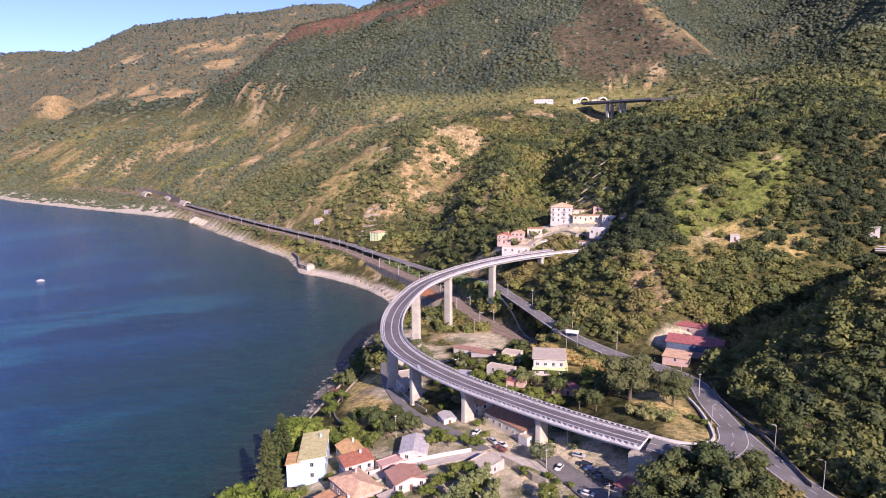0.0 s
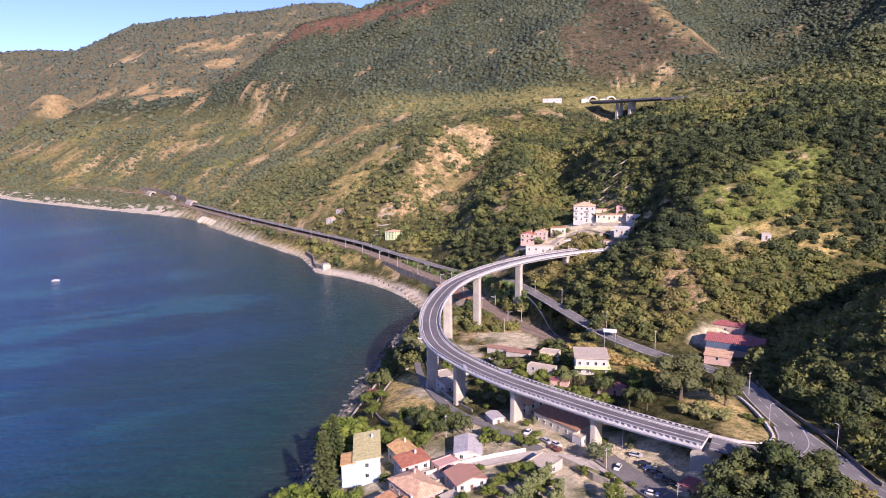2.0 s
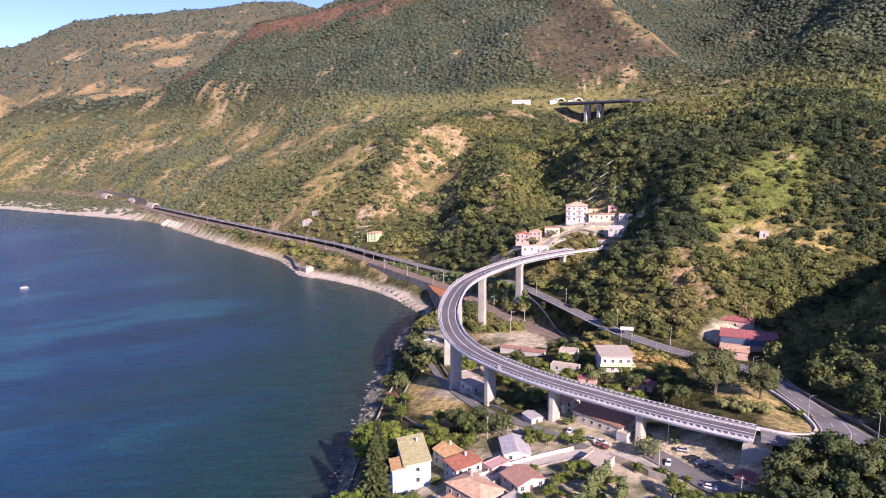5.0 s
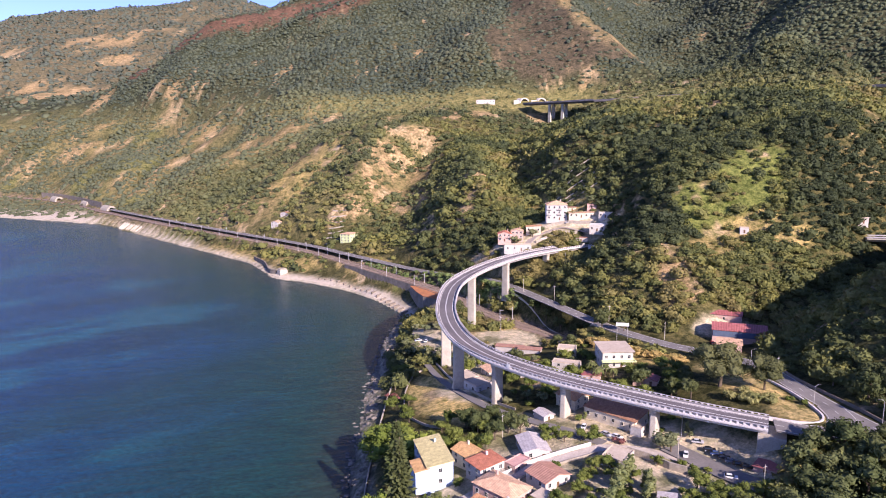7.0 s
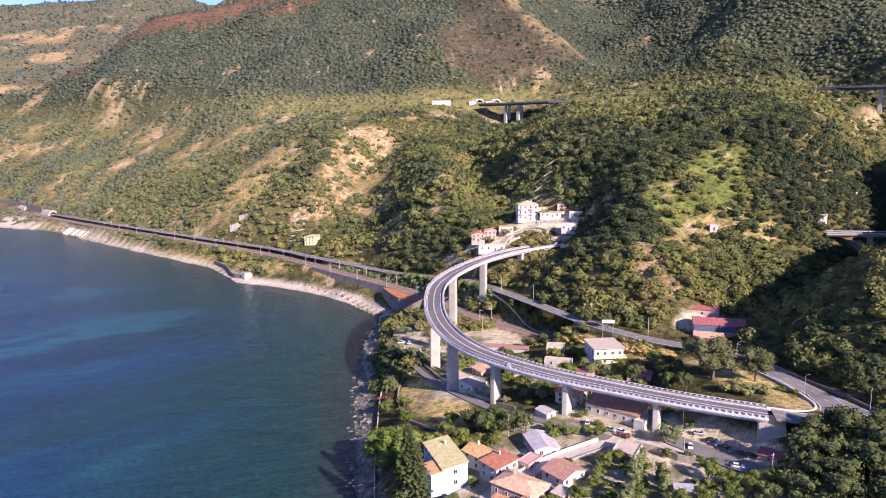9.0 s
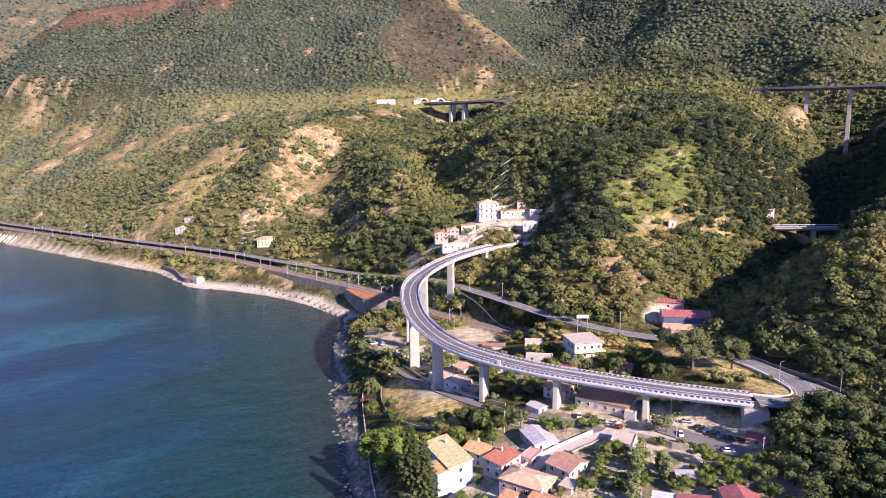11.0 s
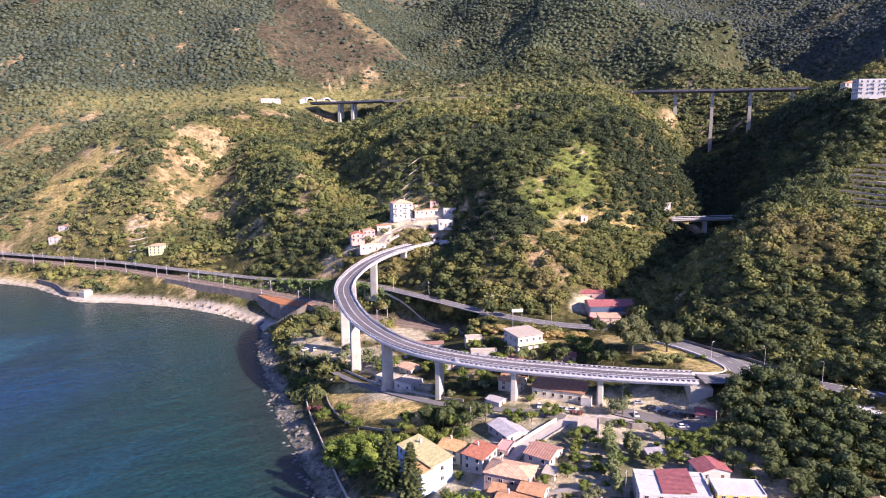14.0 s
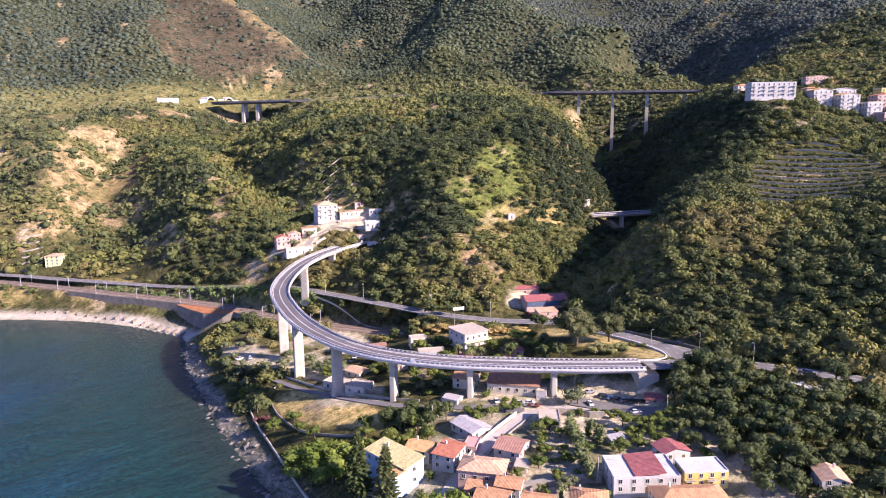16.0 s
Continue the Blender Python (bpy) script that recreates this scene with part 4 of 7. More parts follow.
def stations(line, gap, start=0.0):
    """Places and headings along a line, gap apart."""
    seg = np.r_[0, np.cumsum(np.hypot(*np.diff(line[:, :2], axis=0).T))]
    for s in np.arange(start, seg[-1], gap):
        p = [np.interp(s, seg, line[:, i]) for i in range(3)]
        q = [np.interp(min(s + 1, seg[-1]), seg, line[:, i]) for i in range(3)]
        o = [np.interp(max(s - 1, 0), seg, line[:, i]) for i in range(3)]
        yield p, math.degrees(math.atan2(q[1] - o[1], q[0] - o[0]))


# ---- the curved viaduct ----
DECK = [(63.5, 201, 37.6), (49.5, 211, 38.0), (36.5, 222, 38.2), (22, 235.5, 38.5), (6.5, 251, 38.8), (-7, 267, 39.5), (-18, 283, 40.7), (-24.5, 300, 42.3),
        (-26.3, 326, 44.0), (-22.5, 354, 46.0), (-12.2, 386, 48.0), (8, 415.5, 49.6), (36, 444.5, 50.4), (67.5, 466, 50.8), (101, 478, 51.6), (124, 484, 52)]
DECK_LINE = smooth_line(DECK, 3.0)
DECK_N = normals(DECK_LINE)
# darker than the posts, so that the gaps between them look dark
weathered_rail = plain("weathered_rail", (0.30, 0.29, 0.295), (0.21, 0.205, 0.21), 0.6, 0.6, metal=0.2)
viaduct = thing("viaduct", (0, 0, 0), 0, "long curved concrete road viaduct on tall piers", "viaduct")
part("deck", ribbon(DECK_LINE, [(-5.3, 0), (-5.3, -0.55), (-3.8, -0.95), (-3.0, -2.3), (3.0, -2.3), (3.8, -0.95), (5.3, -0.55), (5.3, 0)]), concrete_white, viaduct, "pale concrete box deck")
part("carriageway", ribbon(DECK_LINE, slab(-4.05, 4.05, 0.06, 0.004)), asphalt_deck, viaduct, "grey asphalt lanes")
for side in (-1, 1):
    kerb = part("kerb", ribbon(DECK_LINE, [(side * a, u) for a, u in ((4.1, 0.005), (4.1, 0.20), (5.38, 0.22), (5.38, -0.28), (5.304, -0.28), (5.304, 0.004))]), concrete_white, viaduct)
    line_ = part("edge_line", ribbon(DECK_LINE, slab(side * 3.55 - 0.13, side * 3.55 + 0.13, 0.075, 0.064)), paint_white, viaduct)
    part("guard_rail", ribbon(DECK_LINE, slab(side * 4.55 - 0.05, side * 4.55 + 0.05, 0.92, 0.30)), weathered_rail, viaduct, "grey crash barrier")
    part("hand_rail", ribbon(DECK_LINE, slab(side * 5.1 - 0.13, side * 5.1 + 0.13, 1.38, 1.204)), galvanised, viaduct)
part("centre_line", ribbon(DECK_LINE, slab(-0.22, -0.06, 0.075, 0.064)), paint_white, viaduct)
part("centre_line", ribbon(DECK_LINE, slab(0.06, 0.22, 0.075, 0.064)), paint_white, viaduct)

post_mesh = bpy.data.meshes.new("post")
_b = boxed(-0.38, 0.38, -0.1, 0.1, 0.2, 1.2, 0.04)
_b.to_mesh(post_mesh)
_b.free()
post_mesh.materials.append(concrete_white)
for side in (-1, 1):
    for (px, py, pz), turn in stations(DECK_LINE, 2.1, 1.0):
        a = radians(turn)
        ob = new("post", post_mesh)
        ob.parent = viaduct
        ob.matrix_basis = pose(px - side * 5.0 * math.sin(a), py + side * 5.0 * math.cos(a), pz, 0, 0, turn)


def pier_mesh(tall, flare):
    """A broad wall pier with softened corners, its foot flared, under a widened head."""
    bm = bmesh.new()
    rings = []
    for z, sx, sy in ((-tall, 1.45 + flare, 2.75 + flare), (-tall + 2.5 + 3 * flare, 1.35, 2.6), (-4.2, 1.3, 2.45), (-3.0, 1.4, 2.9), (-2.28, 1.4, 2.9)):
        ring = []
        for i in range(16):
            t = 2 * math.pi * (i + 0.5) / 16
            c, s = math.cos(t), math.sin(t)
            r = 0.3
            ring.append(bm.verts.new((sx * math.copysign(abs(c) ** r, c), sy * math.copysign(abs(s) ** r, s), z)))
        rings.append(ring)
    for a, b in zip(rings, rings[1:]):
        for i in range(16):
            bm.faces.new((a[i], a[(i + 1) % 16], b[(i + 1) % 16], b[i]))
    bm.faces.new(rings[0][::-1])
    bm.faces.new(rings[-1])
    return bm


for px, py, flare in ((33.4, 223, 0), (8.2, 247.2, 0), (-12.5, 274, 0), (-24.8, 303, 0.7), (-25, 341, 0), (-17.5, 373, 0), (2.5, 408.5, 0), (32, 441, 0), (67, 465.5, 0), (97, 477, 0)):
    i = int(np.argmin(np.hypot(DECK_LINE[:, 0] - px, DECK_LINE[:, 1] - py)))
    q, k = DECK_LINE[i], DECK_N[i]
    pier = part("pier", pier_mesh(q[2] - ground(q[0], q[1]) + 1.5, flare), concrete, viaduct, "tall pale concrete pier")
    pier.matrix_basis = pose(q[0], q[1], q[2], 0, 0, math.degrees(math.atan2(k[1], k[0])) - 90)
_a = DECK_LINE[0]
abut = part("abutment", boxed(-7.5, 1.2, -5.2, 5.2, -13, -2.35, 0.1), concrete, viaduct, "concrete end wall under the deck")
abut.matrix_basis = pose(_a[0] - 1.5, _a[1] + 1, _a[2], 0, 0, -36 + 180)

# sign box on the outer parapet
sign = part("sign_plate", boxed(-0.8, 0.8, -0.1, 0.1, 0.3, 2.2, 0.04), paint_white, viaduct, "white sign plate on the parapet")
_i = int(np.argmin(np.hypot(DECK_LINE[:, 0] + 8, DECK_LINE[:, 1] - 268)))
sign.matrix_basis = pose(DECK_LINE[_i][0] - 5.3 * 0.75, DECK_LINE[_i][1] - 5.3 * 0.66, DECK_LINE[_i][2], 0, 0, 130)


# ---- roads ----
def road(name, line, wide, mat, label, lines=True, lift=0.12):
    ob = part(name, ribbon(line, slab(-wide / 2, wide / 2, lift, lift - 0.5)), mat)
    tagged(ob, label, "road", kind="structure")
    if lines:
        for s in (-1, 1):
            part("edge_line", ribbon(line, slab(s * (wide / 2 - 0.45) - 0.09, s * (wide / 2 - 0.45) + 0.09, lift + 0.016, lift + 0.004)), paint_white, ob)
        bm = bmesh.new()
        for q in pieces_of(line, 3.0, 4.5):
            if len(bm.verts) > 2000:
                break
            one = ribbon(q, slab(-0.08, 0.08, lift + 0.016, lift + 0.004))
            me = bpy.data.meshes.new("dash")
            one.to_mesh(me)
            one.free()
            bm.from_mesh(me)
            bpy.data.meshes.remove(me)
        part("dashes", bm, paint_white, ob)
    return ob


road("road", ROAD_LINE, 8.4, asphalt, "two-lane grey asphalt coast road with white lines")
JUNCTION = smooth_line([(65, 200, 37.6), (74, 195.5, 36.9), (84, 195, 36.2), (93, 203, 35.8), (97, 214, 35.7)], 2)
road("slip_road", JUNCTION, 9.6, asphalt, "asphalt slip road curving off the viaduct", True, 0.16)
LANE = draped(smooth_line([(-60, 192), (-44, 203), (-28, 208), (-14, 213), (4, 217), (12, 219), (26, 214), (38, 203), (46, 190), (52, 172)], 3))
road("lane", LANE, 4.6, plain("worn_concrete", (0.52, 0.46, 0.40), (0.40, 0.35, 0.30), 0.3, 0.9, fine=2.0), "pale worn concrete village lane", False, 0.14)
UNDER = draped(smooth_line([(14, 222), (2, 240), (-10, 258), (-19, 276), (-25, 296), (-30, 322), (-33, 350), (-31, 372)], 3))
road("lower_lane", UNDER, 5.0, asphalt, "dark asphalt lane beneath the viaduct", False, 0.15)
PARK = draped(smooth_line([(38, 216), (44, 203), (50, 186), (58, 166)], 2))
road("car_park", PARK, 15.0, asphalt, "grey asphalt car park", False, 0.17)

# ---- railway ----
steel_rail = plain("rail_steel", (0.24, 0.17, 0.13), (0.15, 0.11, 0.09), 2.0, 0.6)
sleeper_mat = plain("sleeper_concrete", (0.26, 0.22, 0.18), (0.18, 0.15, 0.12), 1.0, 0.9)
railway = thing("railway", (0, 0, 0), 0, "double railway track on brown ballast along the shore", "railway")
part("ballast", ribbon(RAIL_LINE, [(-5.2, 0.0), (-4.2, 0.55), (4.2, 0.55), (5.2, 0.0), (5.2, -1.2), (-5.2, -1.2)]), plain("ballast", (0.30, 0.225, 0.17), (0.21, 0.155, 0.12), 0.2, 0.95, fine=3.0, relief=0.06), railway)
for c in (-2.0, 2.0):
    for s in (-0.72, 0.72):
        part("rail", ribbon(RAIL_LINE, slab(c + s - 0.07, c + s + 0.07, 0.86, 0.70)), steel_rail, railway)
bm = bmesh.new()
for (px, py, pz), turn in stations(RAIL_LINE[:70], 1.4):
    for c in (-2.0, 2.0):
        vs = box(bm, -0.13, 0.13, c - 1.2, c + 1.2, 0.56, 0.70)
        bmesh.ops.transform(bm, matrix=pose(px, py, pz, 0, 0, turn), verts=vs)
    if len(bm.verts) > 9000:
        break
tagged(part("sleeper_run", bm, sleeper_mat, railway), kind="stuff")


def catenary_mast():
    mast = thing("catenary_mast", (0, 0, 0), 0, "grey steel catenary mast beside the railway", "mast", "railway masts")
    bm = bmesh.new()
    tube(bm, (0, 0, -0.5), (0, 0, 8.2), 0.20, 0.14, 6)
    part("pole", bm, galvanised, mast)
    bm = bmesh.new()
    tube(bm, (0, 0, 7.2), (0, 3.2, 7.4), 0.06, 0.05, 5)
    tube(bm, (0, 0, 6.0), (0, 3.0, 7.2), 0.05, 0.04, 5)
    part("arm", bm, galvanised, mast)
    part("footing", boxed(-0.5, 0.5, -0.5, 0.5, -0.6, 0.35, 0.05), concrete, mast)
    return mast


first = None
for n, ((px, py, pz), turn) in enumerate(stations(RAIL_LINE, 42, 60)):
    if py > 1000:
        break
    for side in (-1, 1):
        a = radians(turn)
        m4 = pose(px - side * 5.0 * math.sin(a), py + side * 5.0 * math.cos(a), pz + 0.05, 0, 0, turn + (180 if side > 0 else 0))
        if first is None:
            first = catenary_mast()
            first.matrix_basis = m4
        else:
            copy_thing(first, m4)

# retaining walls along the line
wall_dark = plain("stained_wall", (0.24, 0.205, 0.165), (0.15, 0.13, 0.105), 0.25, 0.9, relief=0.03, fine=1.5)
wall_stone = plain("stone_wall", (0.42, 0.37, 0.30), (0.28, 0.25, 0.20), 0.6, 0.9, relief=0.05, fine=2.5)
wall_white = plain("whitewashed_wall", (0.72, 0.68, 0.62), (0.58, 0.53, 0.48), 0.5, 0.85, fine=3.0)
sel = (RAIL_LINE[:, 1] > 452) & (RAIL_LINE[:, 1] < 640)
tagged(part("retaining_wall", ribbon(RAIL_LINE[sel], [(7.4, 0.6), (8.0, 0.6), (9.3, -11.5), (7.4, -11.5)]), wall_dark), "tall dark stained retaining wall below the railway", "wall", kind="structure")
rust_bank = plain("rusty_bank", (0.46, 0.19, 0.075), (0.30, 0.13, 0.06), 0.3, 0.9, fine=2.0)
bank = thing("rail_bank", (0, 0, 0), 0, "rust-stained gravel platform on a dark wall beside the track", "bank")
BANK = [(-25, 530), (-22.5, 510), (-19, 494), (-10, 484), (1.5, 481), (-3, 494), (-10.5, 511), (-18.5, 527)]
for name, z0, z1, mat in (("retaining_wall", 2.0, 13.9, wall_dark), ("gravel_top", 13.904, 14.35, rust_bank)):
    bm = bmesh.new()
    lo_, hi_ = [[bm.verts.new((x, y, z)) for x, y in BANK] for z in (z0, z1)]
    for k in range(len(BANK)):
        bm.faces.new((lo_[k], lo_[(k + 1) % 8], hi_[(k + 1) % 8], hi_[k]))
    bm.faces.new(lo_[::-1])
    bm.faces.new(hi_)
    bmesh.ops.recalc_face_normals(bm, faces=bm.faces[:])
    part(name, bm, mat, bank)
sel = (RAIL_LINE[:, 1] > 1180) & (RAIL_LINE[:, 1] < 1420)
tagged(part("gallery_wall", ribbon(RAIL_LINE[sel], [(-8.5, 12), (-7.5, 12), (-7.0, -1), (-8.5, -1)]), wall_dark), "long grey retaining wall above the far railway", "wall", kind="structure")
for at, turn in (((-520, 1262), 128), ((-455, 1166), 128), ((-610, 1365), 128)):
    gal = thing("railway_gallery", (at[0], at[1], 13), turn, "concrete railway gallery with a dark arched mouth", "gallery", "railway galleries")
    bm = bmesh.new()
    n = 14
    out, inn = [], []
    for x in (-14, 14):
        out.append([bm.verts.new((x, 8 * math.cos(math.pi * i / n), 9.5 * math.sin(math.pi * i / n))) for i in range(n + 1)])
        inn.append([bm.verts.new((x, 5 * math.cos(math.pi * i / n), 6.8 * math.sin(math.pi * i / n))) for i in range(n + 1)])
    for i in range(n):
        bm.faces.new((out[0][i], out[0][i + 1], out[1][i + 1], out[1][i]))
        bm.faces.new((inn[0][i + 1], inn[0][i], inn[1][i], inn[1][i + 1]))
        for e in (0, 1):
            bm.faces.new((out[e][i], inn[e][i], inn[e][i + 1], out[e][i + 1]))
    bmesh.ops.recalc_face_normals(bm, faces=bm.faces[:])
    part("vault", bm, wall_stone, gal)
    # dark block added in the vault in place of its shade
    part("bore", boxed(-2, 2, -4.9, 4.9, -1, 5.0), dark_steel, gal, "dark block standing for the shade inside the gallery")


for k in range(8):
    t = k / 7
    b0 = thing("buttress", (-398 + 36 * t, 1044 - 49 * t, 2.0), 36, "pale sloping concrete rib against the railway embankment", "buttress", "embankment ribs")
    bm = boxed(-5.0, 5.0, -0.6, 0.6, -2, 0.2)
    for v in bm.verts:
        if v.co.z > 0:
            v.co.z += 3.6 * (v.co.x + 5.0) / 5.0
    part("rib", bm, concrete, b0)


# ---- the motorway high above ----
def straight(p, q, n=12):
    return np.linspace(p, q, n)


HIGHWAY = smooth_line([(214, 1090, 178), (221, 1064, 178), (238, 1032, 178), (285, 972, 178.5), (360, 895, 181), (440, 815, 184), (505, 735, 184), (546, 670, 181.5), (590, 614, 180.5), (646, 542, 179.5), (672, 508, 179), (730, 440, 182)], 8)
dark_deck = plain("weathered_deck", (0.15, 0.15, 0.17), (0.09, 0.09, 0.10), 0.2, 0.85)


def cut(a, b):
    s = (HIGHWAY[:, 0] >= a) & (HIGHWAY[:, 0] <= b)
    return HIGHWAY[s]


for name, a, b, piers, label in (("motorway_bridge", 220, 300, ((246, 1021), (260, 1003)), "dark short motorway bridge across a ravine below the tunnels"),
                                 ("motorway_viaduct", 535, 672, ((562, 649), (590, 614), (617, 579), (646, 542)), "high motorway viaduct with slender tall piers over the ravine")):
    br = thing(name, (0, 0, 0), 0, label, "bridge")
    ln = cut(a, b)
    part("deck", ribbon(ln, [(-11, 0), (-11, -1.2), (-7, -3.2), (7, -3.2), (11, -1.2), (11, 0)]), dark_deck, br, "dark weathered deck")
    part("carriageway", ribbon(ln, slab(-10.4, 10.4, 0.1, 0.004)), asphalt, br)
    for s in (-1, 1):
        part("parapet", ribbon(ln, slab(s * 10.8 - 0.18, s * 10.8 + 0.18, 1.1, 0.004)), dark_deck, br)
    for px, py in piers:
        i = int(np.argmin(np.hypot(HIGHWAY[:, 0] - px, HIGHWAY[:, 1] - py)))
        k = normals(HIGHWAY)[i]
        tall = HIGHWAY[i][2] - ground(px, py) + 4
        bm = bmesh.new()
        for o in ((-4.8, 4.8) if name == "motorway_bridge" else (0,)):
            w = 1.3 if name == "motorway_bridge" else 3.0
            vs = box(bm, -1.8, 1.8, o - w, o + w, -tall, -3.15)
            for v in vs[:4]:
                v.co.x *= 1.25
                v.co.y += 0.25 * (v.co.y - o)
        pr = part("pier", bm, concrete, br)
        pr.matrix_basis = pose(px, py, HIGHWAY[i][2], 0, 0, math.degrees(math.atan2(k[1], k[0])) - 90)
for a, b in ((294, 540),):
    tagged(part("motorway", ribbon(cut(a, b), slab(-10.4, 10.4, -0.05, -3.1)), asphalt), "grey motorway on the high shelf", "road", kind="structure")
# dark colour that stands for the shade inside the motorway tunnels
bore_shade = plain("sooty_lining", (0.10, 0.095, 0.09), (0.06, 0.058, 0.055), 0.3, 0.9)
for px, py in ((222, 1093), (252, 1096)):
    pt = thing("tunnel_portal", (px, py, 178.2), 106, "pale concrete motorway tunnel mouth", "tunnel", "motorway tunnels")
    bm = bmesh.new()
    n = 16
    rings = []
    for x, r in ((-2, 9.6), (-2, 7.8), (34, 7.8), (34, 9.6)):
        rings.append([bm.verts.new((x, r * math.cos(math.pi * i / n), r * 1.05 * math.sin(math.pi * i / n))) for i in range(n + 1)])
    for a, b in ((0, 1), (1, 2), (2, 3), (3, 0)):
        for i in range(n):
            bm.faces.new((rings[a][i], rings[a][i + 1], rings[b][i + 1], rings[b][i]))
    bmesh.ops.recalc_face_normals(bm, faces=bm.faces[:])
    part("lining", bm, portal_mat, pt)
    bm = bmesh.new()
    a, b = [[bm.verts.new((x, 7.75 * math.cos(math.pi * i / n), 8.1 * math.sin(math.pi * i / n))) for i in range(n + 1)] for x in (0.5, 33)]
    for i in range(n):
        bm.faces.new((a[i], b[i], b[i + 1], a[i + 1]))
    bm.faces.new(b)
    part("bore", bm, bore_shade, pt, "tunnel bore coloured dark for the shade inside")
    part("wing_wall", boxed(-1.5, -0.5, 9.8, 20, -3, 6.0, 0.1), portal_mat, pt)
    part("wing_wall", boxed(-1.5, -0.5, -20, -9.8, -3, 5.0, 0.1), portal_mat, pt)
low = thing("valley_bridge", (0, 0, 0), 0, "low pale concrete road bridge across the wooded ravine", "bridge")
ln = straight((240, 370, 69.3), (310, 333, 70.4))
part("deck", ribbon(ln, [(-4.5, 0), (-4.5, -0.6), (-3, -2.0), (3, -2.0), (4.5, -0.6), (4.5, 0)]), concrete, low)
part("carriageway", ribbon(ln, slab(-3.8, 3.8, 0.06, 0.004)), asphalt, low)
for s in (-1, 1):
    part("guard_rail", ribbon(ln, slab(s * 4.3 - 0.06, s * 4.3 + 0.06, 1.15, 0.6)), galvanised, low)
for px, py in ((263, 357.8), (289, 344.1)):
    pr = part("pier", boxed(-1.0, 1.0, -2.2, 2.2, -22, -1.98, 0.1), concrete, low)
    pr.matrix_basis = pose(px, py, 69.7, 0, 0, -28)


# ---- houses ----
def wall_paint(name, rgb):
    return plain(name, rgb, tuple(c * 0.82 for c in rgb), 0.35, 0.85, fine=2.5)


def roof_tiles(name, rgb, pitch=0.45, rough=0.85):
    """Rows of pantiles: ribs down the slope, colour from tile to tile."""
    m, nt, p = material(name, rough, spec=0.2)
    tc = nt.nodes.new("ShaderNodeTexCoord").outputs["Object"]
    w = nt.nodes.new("ShaderNodeTexWave")
    w.bands_direction = "Y"
    w.inputs["Scale"].default_value = 1 / pitch / 3.0
    w.inputs["Distortion"].default_value = 0.6
    nt.links.new(tc, w.inputs["Vector"])
    ribs = ramp(nt, w.outputs["Fac"], [(0.0, tuple(c * 0.70 for c in rgb)), (0.5, rgb), (1.0, tuple(min(1, c * 1.12) for c in rgb))])
    patch = ramp(nt, noise_node(nt, 0.7, 5, 0.7, tc), [(0.3, (0.66, 0.62, 0.60)), (0.6, (1.08, 1.05, 1.0)), (0.8, (1.2, 1.16, 1.1))])
    nt.links.new(mix(nt, 1.0, ribs, patch, "MULTIPLY"), p.inputs["Base Color"])
    bump(nt, p, w.outputs["Fac"], 0.5, 0.06)
    return m


white_wall = wall_paint("white_render", (0.53, 0.50, 0.46))
blue_wall = wall_paint("bluish_white_render", (0.44, 0.56, 0.74))
cream_wall = wall_paint("cream_render", (0.66, 0.58, 0.44))
pink_wall = wall_paint("pink_render", (0.56, 0.38, 0.32))
yellow_wall = wall_paint("yellow_render", (0.72, 0.52, 0.16))
green_wall = wall_paint("pale_green_render", (0.62, 0.70, 0.36))
grey_wall = wall_paint("grey_block", (0.46, 0.43, 0.40))
blue_fascia = wall_paint("blue_fascia", (0.10, 0.135, 0.20))
orange_tiles = roof_tiles("orange_tiles", (0.52, 0.29, 0.16))
tan_tiles = roof_tiles("tan_tiles", (0.60, 0.38, 0.18))
yellow_tiles = roof_tiles("yellow_tiles", (0.58, 0.53, 0.27))
red_tiles = roof_tiles("red_tiles", (0.47, 0.19, 0.12))
pale_tiles = roof_tiles("pale_clay_tiles", (0.60, 0.40, 0.27))
brown_tiles = roof_tiles("brown_tiles", (0.36, 0.20, 0.13))
red_metal = roof_tiles("red_metal_sheet", (0.36, 0.13, 0.13), 0.8, 0.5)
rust_metal = roof_tiles("rusty_metal_sheet", (0.42, 0.24, 0.18), 1.0, 0.6)
grey_metal = roof_tiles("grey_metal_sheet", (0.50, 0.48, 0.49), 0.8, 0.5)
white_roof = wall_paint("white_roof_coating", (0.58, 0.56, 0.54))
beige_roof = wall_paint("beige_roof_screed", (0.52, 0.44, 0.35))
pink_roof = wall_paint("pink_roof_felt", (0.56, 0.34, 0.30))
brown_door = wall_paint("brown_door", (0.16, 0.09, 0.05))
m, nt, p = material("window_glass", 0.08)
p.inputs["Base Color"].default_value = (0.02, 0.026, 0.032, 1)
glass = m


def unit_mesh(name, bm, mat):
    me = bpy.data.meshes.new(name)
    bm.to_mesh(me)
    bm.free()
    me.materials.append(mat)
    return me


def window_frame_bm(w, h):
    bm = bmesh.new()
    t = 0.10
    for x0, x1, z0, z1 in ((-w / 2 - t, w / 2 + t, h, h + t), (-w / 2 - t, w / 2 + t, -t, 0), (-w / 2 - t, -w / 2, 0, h), (w / 2, w / 2 + t, 0, h), (-0.035, 0.035, 0, h)):
        box(bm, x0, x1, -0.09, 0.02, z0, z1)
    return bm


WIN_FRAME = unit_mesh("window", window_frame_bm(1.1, 1.35), wall_paint("window_frame", (0.62, 0.60, 0.56)))
WIN_PANE = unit_mesh("pane", boxed(-0.55, 0.55, -0.05, 0.0, 0, 1.35), glass)
WIN_SILL = unit_mesh("sill", boxed(-0.72, 0.72, -0.22, 0.0, -0.22, -0.11), concrete)
